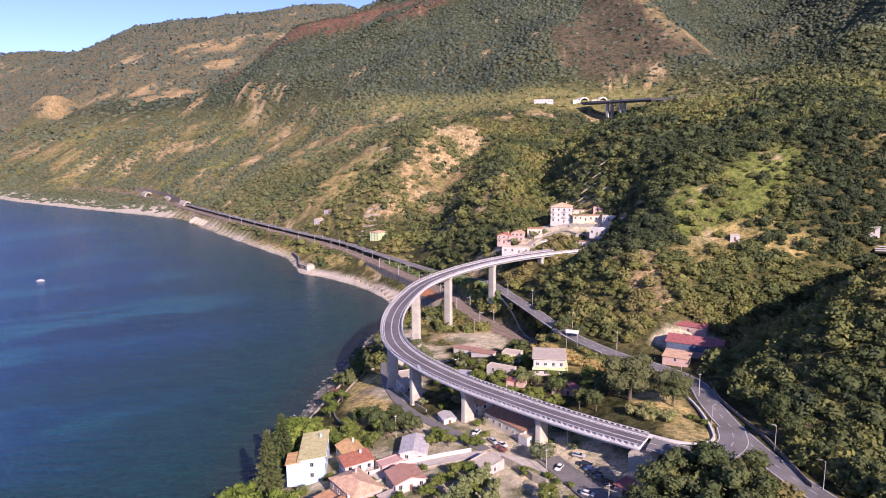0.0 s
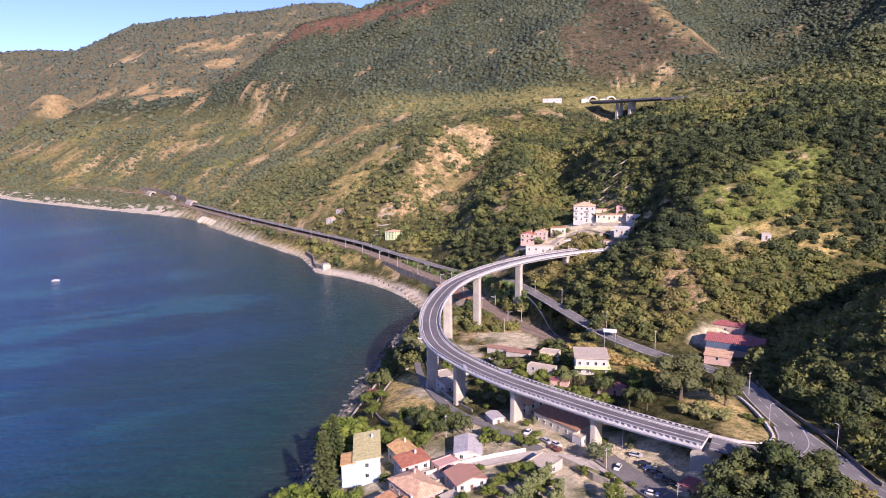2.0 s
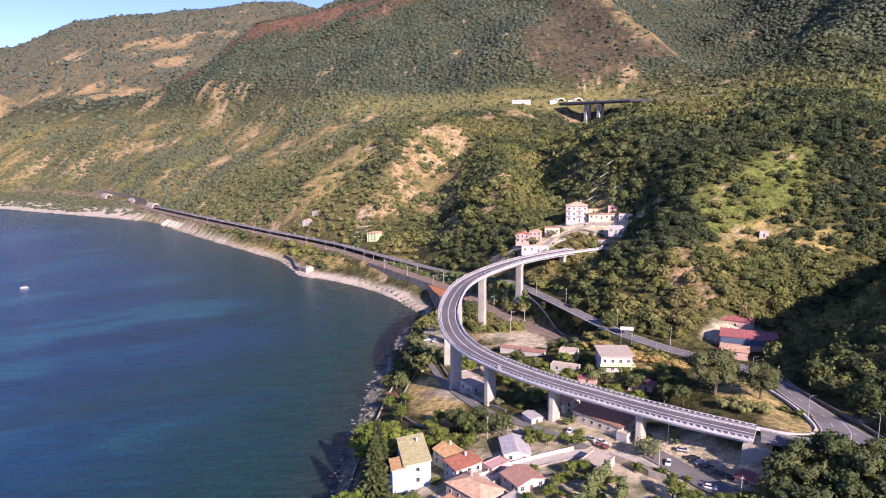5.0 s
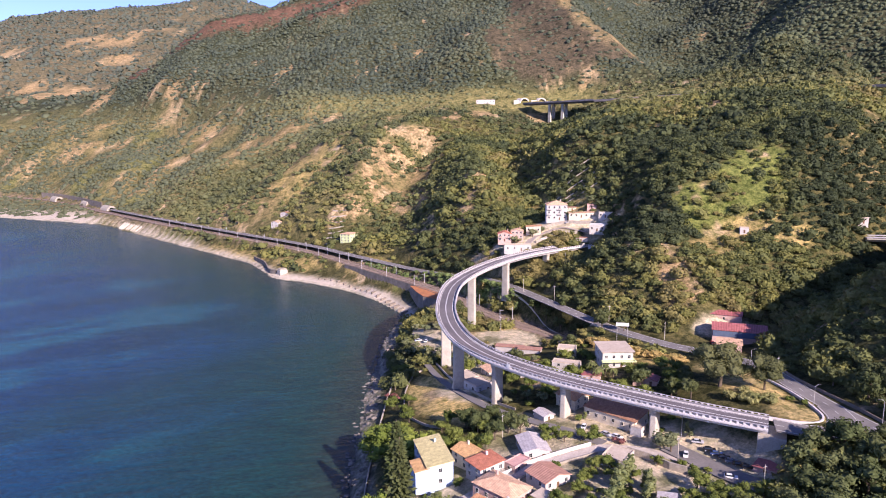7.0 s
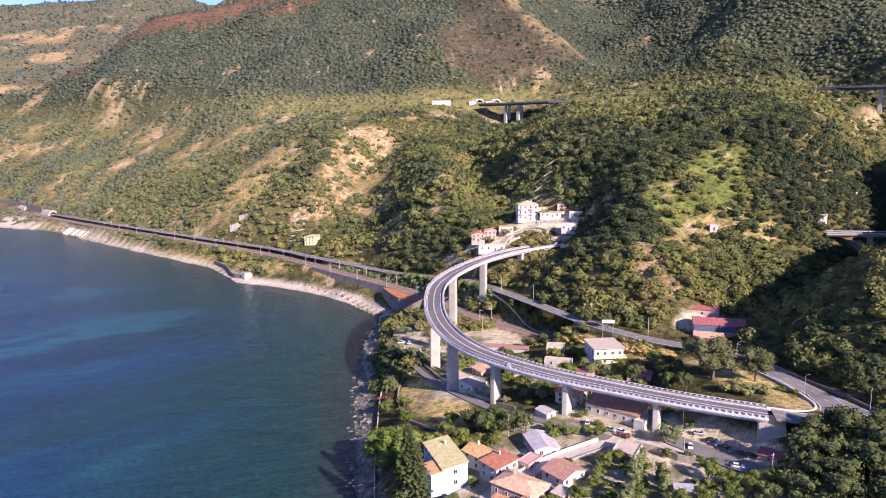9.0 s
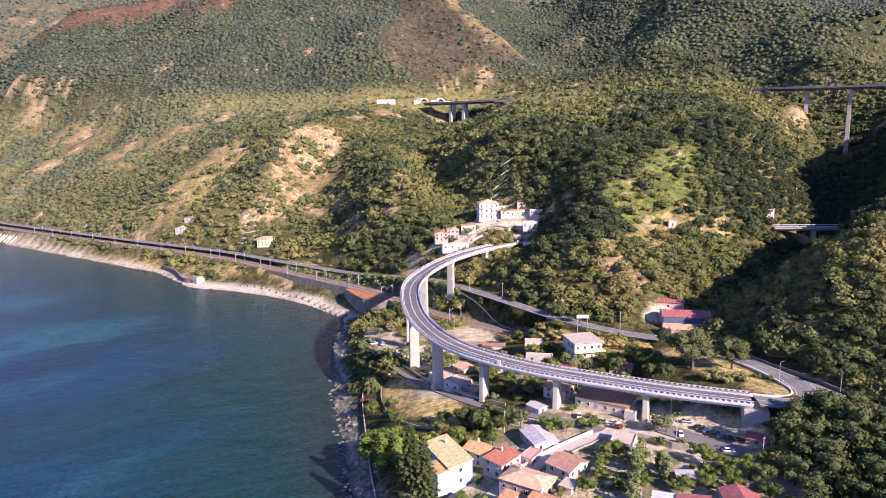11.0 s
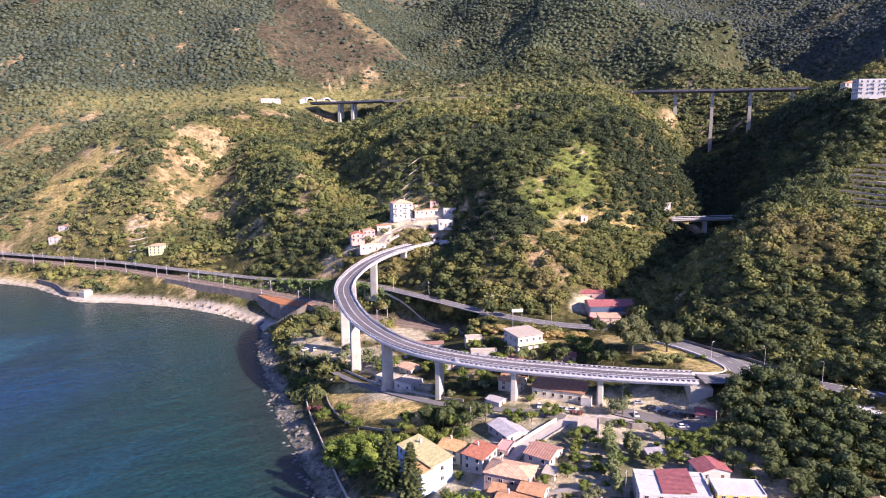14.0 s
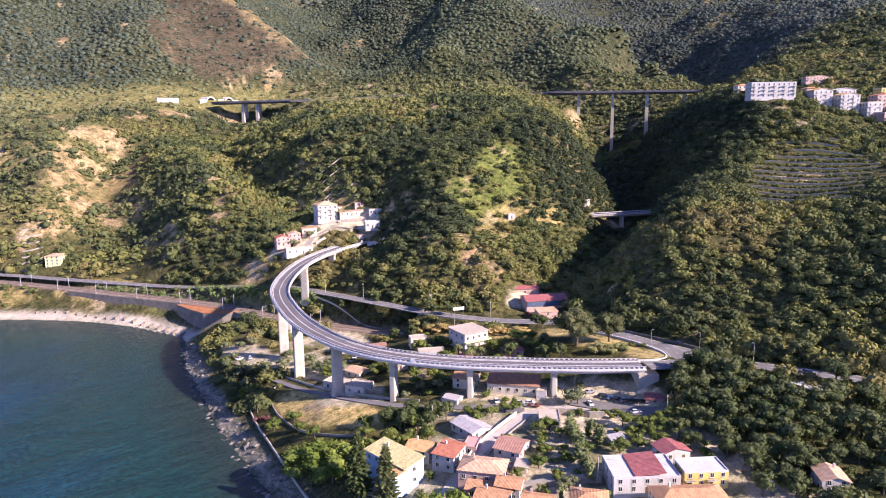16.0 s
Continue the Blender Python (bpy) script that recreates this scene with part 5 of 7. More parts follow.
DOOR_PANEL = unit_mesh("door", boxed(-0.5, 0.5, -0.07, 0.0, 0, 2.1), brown_door)
BALCONY = unit_mesh("balcony", boxed(-1.6, 1.6, -1.1, -0.002, -0.18, 0.0), concrete)
_rb = bmesh.new()
for _k in range(9):
    box(_rb, -1.58 + _k * 0.39, -1.54 + _k * 0.39, -1.08, -1.04, 0.0, 0.95)
box(_rb, -1.6, 1.6, -1.1, -1.03, 0.95, 1.02)
BALCONY_RAIL = unit_mesh("railing", _rb, dark_steel)


def place(name, me, parent, m4):
    ob = new(name, me)
    ob.parent = parent
    ob.matrix_basis = m4
    return ob


def side_pose(side, w, d, along_, z):
    """A pose on a wall, its -y outwards: side 0 south, 1 east, 2 north, 3 west."""
    return (pose(along_, -d / 2, z, 0, 0, 0), pose(w / 2, along_, z, 0, 0, 90), pose(-along_, d / 2, z, 0, 0, 180), pose(-w / 2, -along_, z, 0, 0, -90))[side]


def roof_bm(kind, w, d, h, rise, over=0.45):
    bm = bmesh.new()
    x, y, t = w / 2 + over, d / 2 + over, 0.22
    if kind == "flat":
        box(bm, -x + over, x - over, -y + over, y - over, h + 0.002, h + 0.2)
        for a, b, c, e in ((-x + over, x - over, -y + over, -y + over + 0.25), (-x + over, x - over, y - over - 0.25, y - over), (-x + over, -x + over + 0.25, -y + over + 0.25, y - over - 0.25), (x - over - 0.25, x - over, -y + over + 0.25, y - over - 0.25)):
            box(bm, a, b, c, e, h + 0.2, h + 0.55)
        return bm
    if kind == "gable":
        top = [(-x, -y, h - 0.1), (0, -y, h + rise), (x, -y, h - 0.1), (x, y, h - 0.1), (0, y, h + rise), (-x, y, h - 0.1)]
        fs = [(0, 1, 4, 5), (1, 2, 3, 4)]
    elif kind == "mono":
        top = [(-x, -y, h + 0.02), (x, -y, h + rise), (x, y, h + rise), (-x, y, h + 0.02)]
        fs = [(0, 1, 2, 3)]
    else:
        k = min(x, y) * 0.95
        top = [(-x, -y, h), (x, -y, h), (x, y, h), (-x, y, h), (0, -y + k, h + rise), (0, y - k, h + rise)]
        fs = [(0, 1, 4), (1, 2, 5, 4), (2, 3, 5), (3, 0, 4, 5)]
    vs = [bm.verts.new(p) for p in top]
    made = [bm.faces.new([vs[i] for i in f]) for f in fs]
    bmesh.ops.recalc_face_normals(bm, faces=made)
    if sum(f.normal.z for f in bm.faces) < 0:
        bmesh.ops.reverse_faces(bm, faces=bm.faces[:])
    bmesh.ops.solidify(bm, geom=bm.faces[:], thickness=t)
    return bm


def house(name, label, at, turn, w, d, h, kind, wall, roof, rise=1.4, floors=1, wins=(2, 2, 2, 2), chimney=True, door=0, balconies=0, category="house", base=None, group=""):
    """w along its own x, d along its own y; the ridge runs along y."""
    z = min(ground(at[0] + a, at[1] + b) for a in (-3, 3) for b in (-3, 3)) if base is None else base
    ob = thing(name, (at[0], at[1], z), turn, label, category, group)
    bm = bmesh.new()
    box(bm, -w / 2, w / 2, -d / 2, d / 2, -2.5, h)
    if kind == "gable":
        for y in (-d / 2, d / 2 - 0.25):
            a = [bm.verts.new(q) for q in ((-w / 2, y, h), (w / 2, y, h), (0, y, h + rise - 0.12))]
            b = [bm.verts.new(q) for q in ((-w / 2, y + 0.25, h), (w / 2, y + 0.25, h), (0, y + 0.25, h + rise - 0.12))]
            bm.faces.new(a)
            bm.faces.new(b[::-1])
            for i in range(3):
                bm.faces.new((a[i], b[i], b[(i + 1) % 3], a[(i + 1) % 3]))
    if kind == "mono":
        a = [bm.verts.new(q) for q in ((-w / 2, -d / 2, h), (w / 2, -d / 2, h), (w / 2, -d / 2, h + rise - 0.2))]
        b = [bm.verts.new(q) for q in ((-w / 2, d / 2, h), (w / 2, d / 2, h), (w / 2, d / 2, h + rise - 0.2))]
        bm.faces.new(a)
        bm.faces.new(b[::-1])
        bm.faces.new((a[1], b[1], b[2], a[2]))
        bm.faces.new((a[0], a[2], b[2], b[0]))
    part("wall", bm, wall, ob)
    part("roof", roof_bm(kind, w, d, h, rise), roof, ob)
    each = h / floors
    for side, n in enumerate(wins):
        length = w if side in (0, 2) else d
        for f in range(floors):
            for i in range(n):
                u = -length / 2 + length * (i + 0.5) / n
                z0 = f * each + max(0.7, each * 0.36)
                if side == door and f == 0 and i == n // 2:
                    place("door", DOOR_PANEL, ob, side_pose(side, w, d, u, 0.02))
                    continue
                m4 = side_pose(side, w, d, u, z0)
                fr = place("window", WIN_FRAME, ob, m4)
                place("pane", WIN_PANE, fr, Matrix())
                place("sill", WIN_SILL, fr, Matrix())
                if f and i % 2 == 0 and balconies > side:
                    bl = place("balcony", BALCONY, ob, side_pose(side, w, d, u, f * each + 0.1))
                    place("railing", BALCONY_RAIL, bl, Matrix())
    if chimney:
        c = part("chimney", boxed(-0.35, 0.35, -0.3, 0.3, 0, 1.3 + rise * 0.6, 0.04), wall, ob)
        c.matrix_basis = pose(w * 0.22, d * 0.25, h + rise * (0.12 if kind != "flat" else 0))
    return ob


def tank(ob, x, y, z, mat):
    """A roof-top water tank on its side."""
    bm = bmesh.new()
    tube(bm, (-0.7, 0, 0.5), (0.7, 0, 0.5), 0.45, 0.45, 10)
    t = part("water_tank", bm, mat, ob)
    t.matrix_basis = pose(x, y, z)


h1 = house("house", "tall bluish-white two-storey house with a yellow tiled roof near the sea", (-47.5, 226), 6, 9, 21, 7.6, "mono", blue_wall, yellow_tiles, 1.3, 2, (1, 4, 1, 5), True, 2, 0, base=17.2)
annex = part("annex_roof", roof_bm("mono", 4.6, 8, 6.4, 0.8), tan_tiles, h1, "tan tiled lower roof")
annex.matrix_basis = pose(-6.4, -6.5, 0)
part("annex_wall", boxed(-8.7, -4.503, -10.5, -2.5, -2, 6.4), blue_wall, h1)
house("house", "two-storey house with a tan gable roof and cream walls", (-34.5, 227), 28, 8, 9.5, 5.0, "gable", cream_wall, tan_tiles, 1.5, 2, (2, 2, 2, 2), base=18.6)
house("house", "two-storey white house with a red-orange roof and balcony", (-31, 215.5), 24, 10, 8.4, 5.6, "mono", white_wall, red_tiles, 1.0, 2, (3, 2, 3, 2), balconies=1, base=19.6)
house("outbuilding", "low outbuilding with a pink felt roof beside the lane", (-19.5, 216), 35, 8.5, 5, 2.6, "flat", pink_wall, pink_roof, 0.3, 1, (2, 1, 2, 1), False, base=21.2)
house("house", "broad low house with a pale clay hipped roof", (-29, 199.5), 37, 10.5, 15.5, 4.4, "hip", pink_wall, pale_tiles, 1.7, 1, (3, 4, 3, 4), base=20.8)
house("house", "small white house with a grey sheet-metal gable roof", (-11.2, 226), -2, 9.4, 13, 3.3, "gable", white_wall, grey_metal, 1.3, 1, (2, 3, 2, 3), False, base=21.8)
house("house", "white house with a rusty ribbed metal roof", (-13, 202), 24, 10.5, 9.5, 3.2, "gable", white_wall, rust_metal, 1.6, 1, (3, 2, 3, 2), False, base=23.3)
house("house", "white house with a bright orange gable roof", (-39.5, 184), 30, 9.5, 10, 5.0, "gable", white_wall, orange_tiles, 1.5, 2, (2, 2, 2, 2), base=19.5)
house("outbuilding", "white cottage with a brown tiled roof by the lane", (-49, 196), 20, 5.5, 6, 2.8, "gable", white_wall, pale_tiles, 1.1, 1, (1, 1, 1, 1), False, base=17.5)
house("house", "small house with an orange tiled roof", (-33, 171), 35, 8, 9, 4.6, "gable", pink_wall, orange_tiles, 1.4, 2, base=22)
house("house", "house with an orange hipped roof beside a stone wall", (-22.5, 160), 38, 10, 11, 5.2, "hip", cream_wall, orange_tiles, 1.8, 2, base=23)
h10 = house("house", "large white building with a half white, half red roof", (2, 159), -38, 21, 14.5, 5.0, "flat", white_wall, white_roof, 0.3, 2, (5, 3, 5, 3), False, base=25)
rr = part("red_roof", roof_bm("mono", 9.5, 14, 5.56, 0.9, 0.2), red_metal, h10, "red sheet-metal roof")
rr.matrix_basis = pose(1.2, 0.4, 0)
house("house", "yellow house with a white flat roof and terrace", (15.5, 146), -36, 14, 9, 5.0, "flat", yellow_wall, white_roof, 0.3, 2, (4, 2, 4, 2), False, balconies=1, base=26)
house("outbuilding", "white shed with a dark red metal roof", (21, 160), -26, 10, 7.5, 3.4, "gable", white_wall, red_metal, 1.5, 1, (2, 1, 2, 1), False, base=26.8)
house("house", "large house with an orange hipped roof", (-1, 140), 52, 10, 21, 5.0, "hip", cream_wall, orange_tiles, 2.0, 2, (3, 6, 3, 6), base=25)
house("garage", "low concrete garage with a pale flat roof", (13.3, 208), -44, 8, 10, 3.0, "flat", grey_wall, beige_roof, 0.3, 1, (1, 1, 1, 1), False, base=24.6)
house("outbuilding", "small white box of a shed by the viaduct pier", (29.2, 226.5), -50, 4.2, 4.2, 3.2, "flat", white_wall, beige_roof, 0.2, 1, (0, 1, 0, 0), False, base=24.7)
house("house", "long building with a brown tiled roof under the viaduct", (25.5, 239), 37, 9.5, 22, 4.6, "mono", cream_wall, brown_tiles, 1.7, 1, (3, 6, 3, 6), False, base=24.7)
house("house", "tan house with an orange roof beneath the viaduct", (15, 258.5), 30, 8.5, 10, 4.8, "gable", cream_wall, orange_tiles, 1.5, 2, (2, 2, 2, 2), False, base=23.9)
house("outbuilding", "white metal shed with a curved grey roof", (0.5, 250.5), 20, 5, 6.5, 2.7, "gable", white_wall, grey_metal, 0.8, 1, (1, 0, 1, 0), False, base=22.6)
h19 = house("house", "white two-storey house with a flat beige roof and green trim", (47.5, 294), -8, 14, 15, 7.6, "flat", white_wall, beige_roof, 0.3, 2, (4, 3, 4, 3), False, base=27.4)
part("green_trim", boxed(-7.6, 7.6, -9.4, -7.502, 3.7, 4.3, 0.03), green_wall, h19, "pale green balcony front")
part("green_trim", boxed(7.002, 8.2, -9.4, 7.6, 3.7, 4.3, 0.03), green_wall, h19, "pale green balcony front")
part("roof_slab", boxed(-7.7, 7.7, -8.2, 8.2, 8.16, 8.4, 0.04), beige_roof, h19, "overhanging patched flat roof")
house("outbuilding", "shed with a dark red roof among garden trees", (50, 264.5), -38, 10, 6, 2.8, "gable", pink_wall, red_metal, 1.1, 1, (2, 1, 2, 1), False, base=28.8)
house("outbuilding", "low shed with a red sheet roof beside the palms", (31, 279), -25, 8, 4, 2.6, "mono", pink_wall, red_metal, 0.5, 1, (1, 1, 1, 1), False, base=26.4)
house("outbuilding", "long low shed with a pale patched roof", (26, 298), -30, 13, 5, 2.6, "flat", grey_wall, beige_roof, 0.2, 1, (2, 0, 2, 0), False, base=25.5)
house("outbuilding", "white flat-roofed low building under the tall pier", (-17, 297), 25, 9, 10, 3.6, "flat", white_wall, beige_roof, 0.2, 1, (2, 2, 2, 2), False, base=18)
house("outbuilding", "open shed with a dirt-brown sheet roof", (12, 352), -28, 15, 4.5, 2.4, "mono", grey_wall, rust_metal, 0.4, 1, (0, 0, 0, 0), False, base=17)
house("shop", "roadside workshop with a dark red metal roof", (124.5, 329), 56, 9, 17, 4.4, "gable", pink_wall, red_metal, 1.3, 1, (3, 1, 3, 1), False, base=34.4, category="shop")
s21 = house("shop", "long roadside restaurant with a red metal roof and blue front", (119.5, 307.5), 60, 14, 25, 4.2, "gable", pink_wall, red_metal, 2.2, 1, (2, 5, 2, 5), False, base=32.8, category="shop")
part("fascia", boxed(-7.25, -7.06, -12.2, 12.2, 0.9, 3.7, 0.03), blue_fascia, s21, "dark blue glazed front")
house("outbuilding", "lean-to with an orange-brown roof by the road", (105.5, 293), 60, 8, 11, 2.8, "mono", pink_wall, pale_tiles, 0.5, 1, (0, 1, 0, 1), False, base=32.2)
house("house", "house with a reddish-brown roof among trees", (40, 117), -48, 8, 9, 4.5, "gable", white_wall, pale_tiles, 1.4, 2, base=27)
house("house", "low white flat-roofed building beside the road", (92, 148), -45, 13, 8, 3.4, "flat", white_wall, white_roof, 0.3, 1, (3, 2, 3, 2), False, base=33.5)
house("outbuilding", "tiny shed with a grey roof in an allotment", (16.5, 179), -30, 5, 4, 2.3, "mono", grey_wall, grey_metal, 0.4, 1, (1, 0, 1, 0), False, base=26)

house("outbuilding", "small shed with a dark red roof by the car park", (56.5, 190), -50, 7, 6, 2.6, "mono", pink_wall, red_metal, 0.6, 1, (1, 1, 1, 1), False, base=26.4)
house("outbuilding", "low concrete slab-roofed store beneath the tall pier", (-19, 313), 22, 8, 12, 3.4, "flat", grey_wall, beige_roof, 0.2, 1, (1, 2, 1, 2), False, base=15.5)
house("outbuilding", "open-sided store with a brown sheet roof in the dirt yard", (20, 340), -28, 12, 5, 2.8, "mono", grey_wall, rust_metal, 0.5, 1, (0, 0, 0, 0), False, base=18.5)
house("outbuilding", "small cream store with a patched pale roof among gardens", (33, 318), -25, 9, 6, 3.0, "flat", cream_wall, beige_roof, 0.2, 1, (2, 1, 2, 1), False, base=25.5)
house("outbuilding", "grey shed with a sheet roof beside the dry garden", (8, 300), -20, 7, 5, 2.6, "mono", grey_wall, grey_metal, 0.5, 1, (1, 1, 1, 1), False, base=22.3)
house("house", "low house with a dull red roof among garden trees", (-6, 316), 15, 8, 9, 3.4, "gable", cream_wall, pale_tiles, 1.2, 1, (2, 2, 2, 2), False, base=17.2)
house("outbuilding", "garden shed with a weathered pale roof", (-18, 192), 34, 5, 4, 2.3, "mono", cream_wall, beige_roof, 0.3, 1, (1, 0, 1, 0), False, base=22.6)
house("outbuilding", "lean-to with an orange roof against the broad house", (-37, 193), 37, 5, 8, 3.4, "mono", pink_wall, orange_tiles, 0.7, 1, (1, 2, 1, 2), False, base=19.6)
house("house", "house with an orange gable roof at the lower lane", (-30, 186), 32, 7, 8, 4.6, "gable", white_wall, orange_tiles, 1.3, 2, (2, 2, 2, 2), True, base=20.4)

# the hamlet behind the viaduct
house("house", "white three-storey villa with balconies and a hipped roof", (89.5, 512), -12, 16, 12, 12.0, "hip", white_wall, pale_tiles, 3.0, 3, (4, 2, 4, 2), balconies=2, base=67)
house("house", "red and pink house with a clay roof above the road", (45, 499), -15, 10, 9, 6.0, "gable", pink_wall, red_tiles, 1.6, 2, (3, 2, 3, 2), balconies=1, base=53.5)
house("house", "pink house with a dusty red roof beside the hamlet road", (55, 500), -18, 9, 8, 6.0, "gable", pink_wall, pale_tiles, 1.4, 2, (3, 2, 3, 2), True, base=55)
house("house", "small house with a pale orange roof in the hamlet", (68, 500), -20, 11, 6, 4.4, "mono", cream_wall, orange_tiles, 0.8, 1, (3, 1, 3, 1), False, base=59.5)
house("house", "long low whitewashed house above the viaduct", (52, 487), -10, 20, 5, 4.2, "flat", white_wall, beige_roof, 0.3, 1, (4, 1, 4, 1), False, base=47.8)
house("house", "long low house with a clay roof beside the villa", (106, 501), -16, 19, 6, 3.6, "mono", cream_wall, pale_tiles, 0.7, 1, (5, 1, 5, 1), False, base=69.5)
house("house", "white flat-roofed house with a dark awning at the hamlet's end", (110, 477), -25, 11, 7, 4.4, "flat", white_wall, white_roof, 0.3, 1, (3, 2, 3, 2), False, base=62.3)
house("outbuilding", "long brown-roofed barn beside the viaduct's far end", (94, 482.5), -12, 20, 5, 2.8, "mono", grey_wall, rust_metal, 0.5, 1, (2, 1, 2, 1), False, base=54)
house("house", "white terraced house higher up the hamlet", (121, 489), -25, 10, 6, 4.0, "flat", white_wall, beige_roof, 0.3, 1, (3, 1, 3, 1), False, base=70.5)
house("outbuilding", "pale shed with a rusty roof behind the villa", (103, 522), -20, 12, 5, 2.8, "mono", cream_wall, rust_metal, 0.6, 1, (2, 1, 2, 1), False, base=ground(103, 522))
house("outbuilding", "small pink garden store beside the terrace", (116, 505), -20, 7, 5, 2.6, "flat", pink_wall, pink_roof, 0.2, 1, (1, 1, 1, 1), False, base=ground(116, 505))
HAMLET_ROAD = draped(smooth_line([(60, 490), (70, 496.5), (86, 497), (98, 490), (108, 484)], 2))
road("hamlet_road", HAMLET_ROAD, 5.0, plain("hamlet_concrete", (0.36, 0.31, 0.27), (0.27, 0.235, 0.21), 0.3, 0.9, fine=2.0), "worn grey-brown concrete road through the hamlet", False, 0.2)
house("house", "tall pale green house with a faded clay roof above the railway", (-71, 703), -35, 12, 14, 11.0, "hip", green_wall, pale_tiles, 1.2, 4, (3, 3, 3, 3), False, base=ground(-78, 694) + 0.3)
house("house", "small white house in trees above the coast road", (-154, 808), -30, 9, 8, 5.0, "gable", white_wall, pale_tiles, 1.4, 2, base=ground(-154, 808) - 0.5)
house("house", "dark-roofed grey cottage among trees above the coast road", (-144, 822), -30, 10, 7, 4.0, "gable", grey_wall, brown_tiles, 1.4, 1, base=ground(-144, 822) - 0.5)
house("house", "long low white building at the edge of the motorway shelf", (158, 1094), -8, 30, 8, 5.0, "flat", white_wall, beige_roof, 0.3, 1, (6, 1, 6, 1), False, base=ground(158, 1094) - 0.5)
house("hut", "grey stone store with a steep roof beside the railway", (-262, 940), 38, 12, 16, 5.0, "gable", grey_wall, beige_roof, 5.0, 1, (1, 1, 1, 1), False, base=17, category="hut")
house("hut", "tiny whitewashed hut on the hillside field", (168, 384), -25, 5, 4, 3.0, "flat", white_wall, beige_roof, 0.2, 1, (1, 1, 1, 1), False, base=72.5, category="hut")
house("hut", "grey stone hut at the edge of the woods", (243, 378), -10, 6, 5, 3.5, "mono", grey_wall, beige_roof, 0.5, 1, (1, 1, 1, 1), False, base=77, category="hut")
house("hut", "small pale hut by the motorway", (470, 735), -30, 8, 6, 5, "flat", white_wall, white_roof, 0.2, 1, (1, 1, 1, 1), False, base=182, category="hut")

# the hill town
town = ((399, 334, -40, 37, 12, 12, "flat", white_wall, white_roof, 4, "long white four-storey apartment block with balconies"),
        (448, 315, -36, 17, 13, 12, "gable", white_wall, tan_tiles, 3, "white gabled apartment house with balconies"),
        (458, 297, -36, 17, 13, 13, "gable", white_wall, tan_tiles, 4, "white gabled house with a tan roof and balconies"),
        (466, 280, -36, 13, 11, 12, "flat", white_wall, beige_roof, 3, "white flat-roofed town house"),
        (471, 262, -36, 30, 13, 9, "flat", pink_wall, white_roof, 2, "low pink building with white awnings"),
        (505, 283, -36, 22, 13, 13, "gable", pink_wall, red_tiles, 4, "pink town house with a red roof and shutters"),
        (500, 262, -36, 22, 12, 14, "gable", cream_wall, red_tiles, 4, "cream town house with a red tiled roof"),
        (537, 330, -36, 20, 12, 9, "gable", white_wall, white_roof, 2, "white house with a broad pale roof"),
        (560, 300, -36, 18, 12, 14, "flat", yellow_wall, beige_roof, 4, "yellow block on the hill"),
        (480, 335, -36, 14, 10, 8, "hip", pink_wall, orange_tiles, 2, "small pink villa with a tiled roof"),
        (425, 372, -36, 12, 9, 7, "hip", cream_wall, orange_tiles, 2, "small villa with an orange roof behind the block"),
        (655, 402, -36, 32, 9, 7, "gable", pink_wall, pale_tiles, 2, "long low pink building on the upper slope"),
        (540, 262, -36, 18, 12, 12, "flat", pink_wall, beige_roof, 3, "pink flat-roofed block in the hill town"),
        (690, 330, -36, 10, 9, 7, "flat", white_wall, white_roof, 2, "white farmhouse on the terraced slope"))
for x, y, turn, w, d, h, kind, wall, roof, fl, label in town:
    x, y = x + 8, y - 17
    house("town_house", label, (x, y), turn, w, d, h, kind, wall, roof, 1.8, fl, (max(3, int(w / 4)), 3, max(3, int(w / 4)), 3), False, balconies=1, base=ground(x, y) - 0.5)


# ---- trees ----
bark = plain("bark", (0.16, 0.12, 0.085), (0.09, 0.07, 0.05), 2.0, 0.9, fine=12, relief=0.02)
palm_bark = plain("palm_bark", (0.22, 0.17, 0.12), (0.14, 0.11, 0.08), 3.0, 0.9, fine=10)
LEAF = dict(
    oak=leaf_mat("oak_leaves", False, (0.076, 0.096, 0.038)),
    grey_oak=leaf_mat("grey_oak_leaves", False, (0.090, 0.102, 0.044)),
    olive=leaf_mat("olive_leaves", False, (0.15, 0.17, 0.09)),
    pine=leaf_mat("pine_needles", False, (0.135, 0.18, 0.035)),
    conifer=leaf_mat("dark_needles", False, (0.075, 0.095, 0.036)),
    fruit=leaf_mat("garden_leaves", False, (0.115, 0.145, 0.035)),
    palm=leaf_mat("palm_leaves", False, (0.14, 0.16, 0.06)),
    reed=leaf_mat("reed_leaves", False, (0.24, 0.24, 0.10)),
    cane=leaf_mat("cane_leaves", False, (0.17, 0.20, 0.085)),
    straw=leaf_mat("dry_reed_leaves", False, (0.40, 0.30, 0.12)),
    flower=leaf_mat("bougainvillea", False, (0.20, 0.085, 0.085)),
)


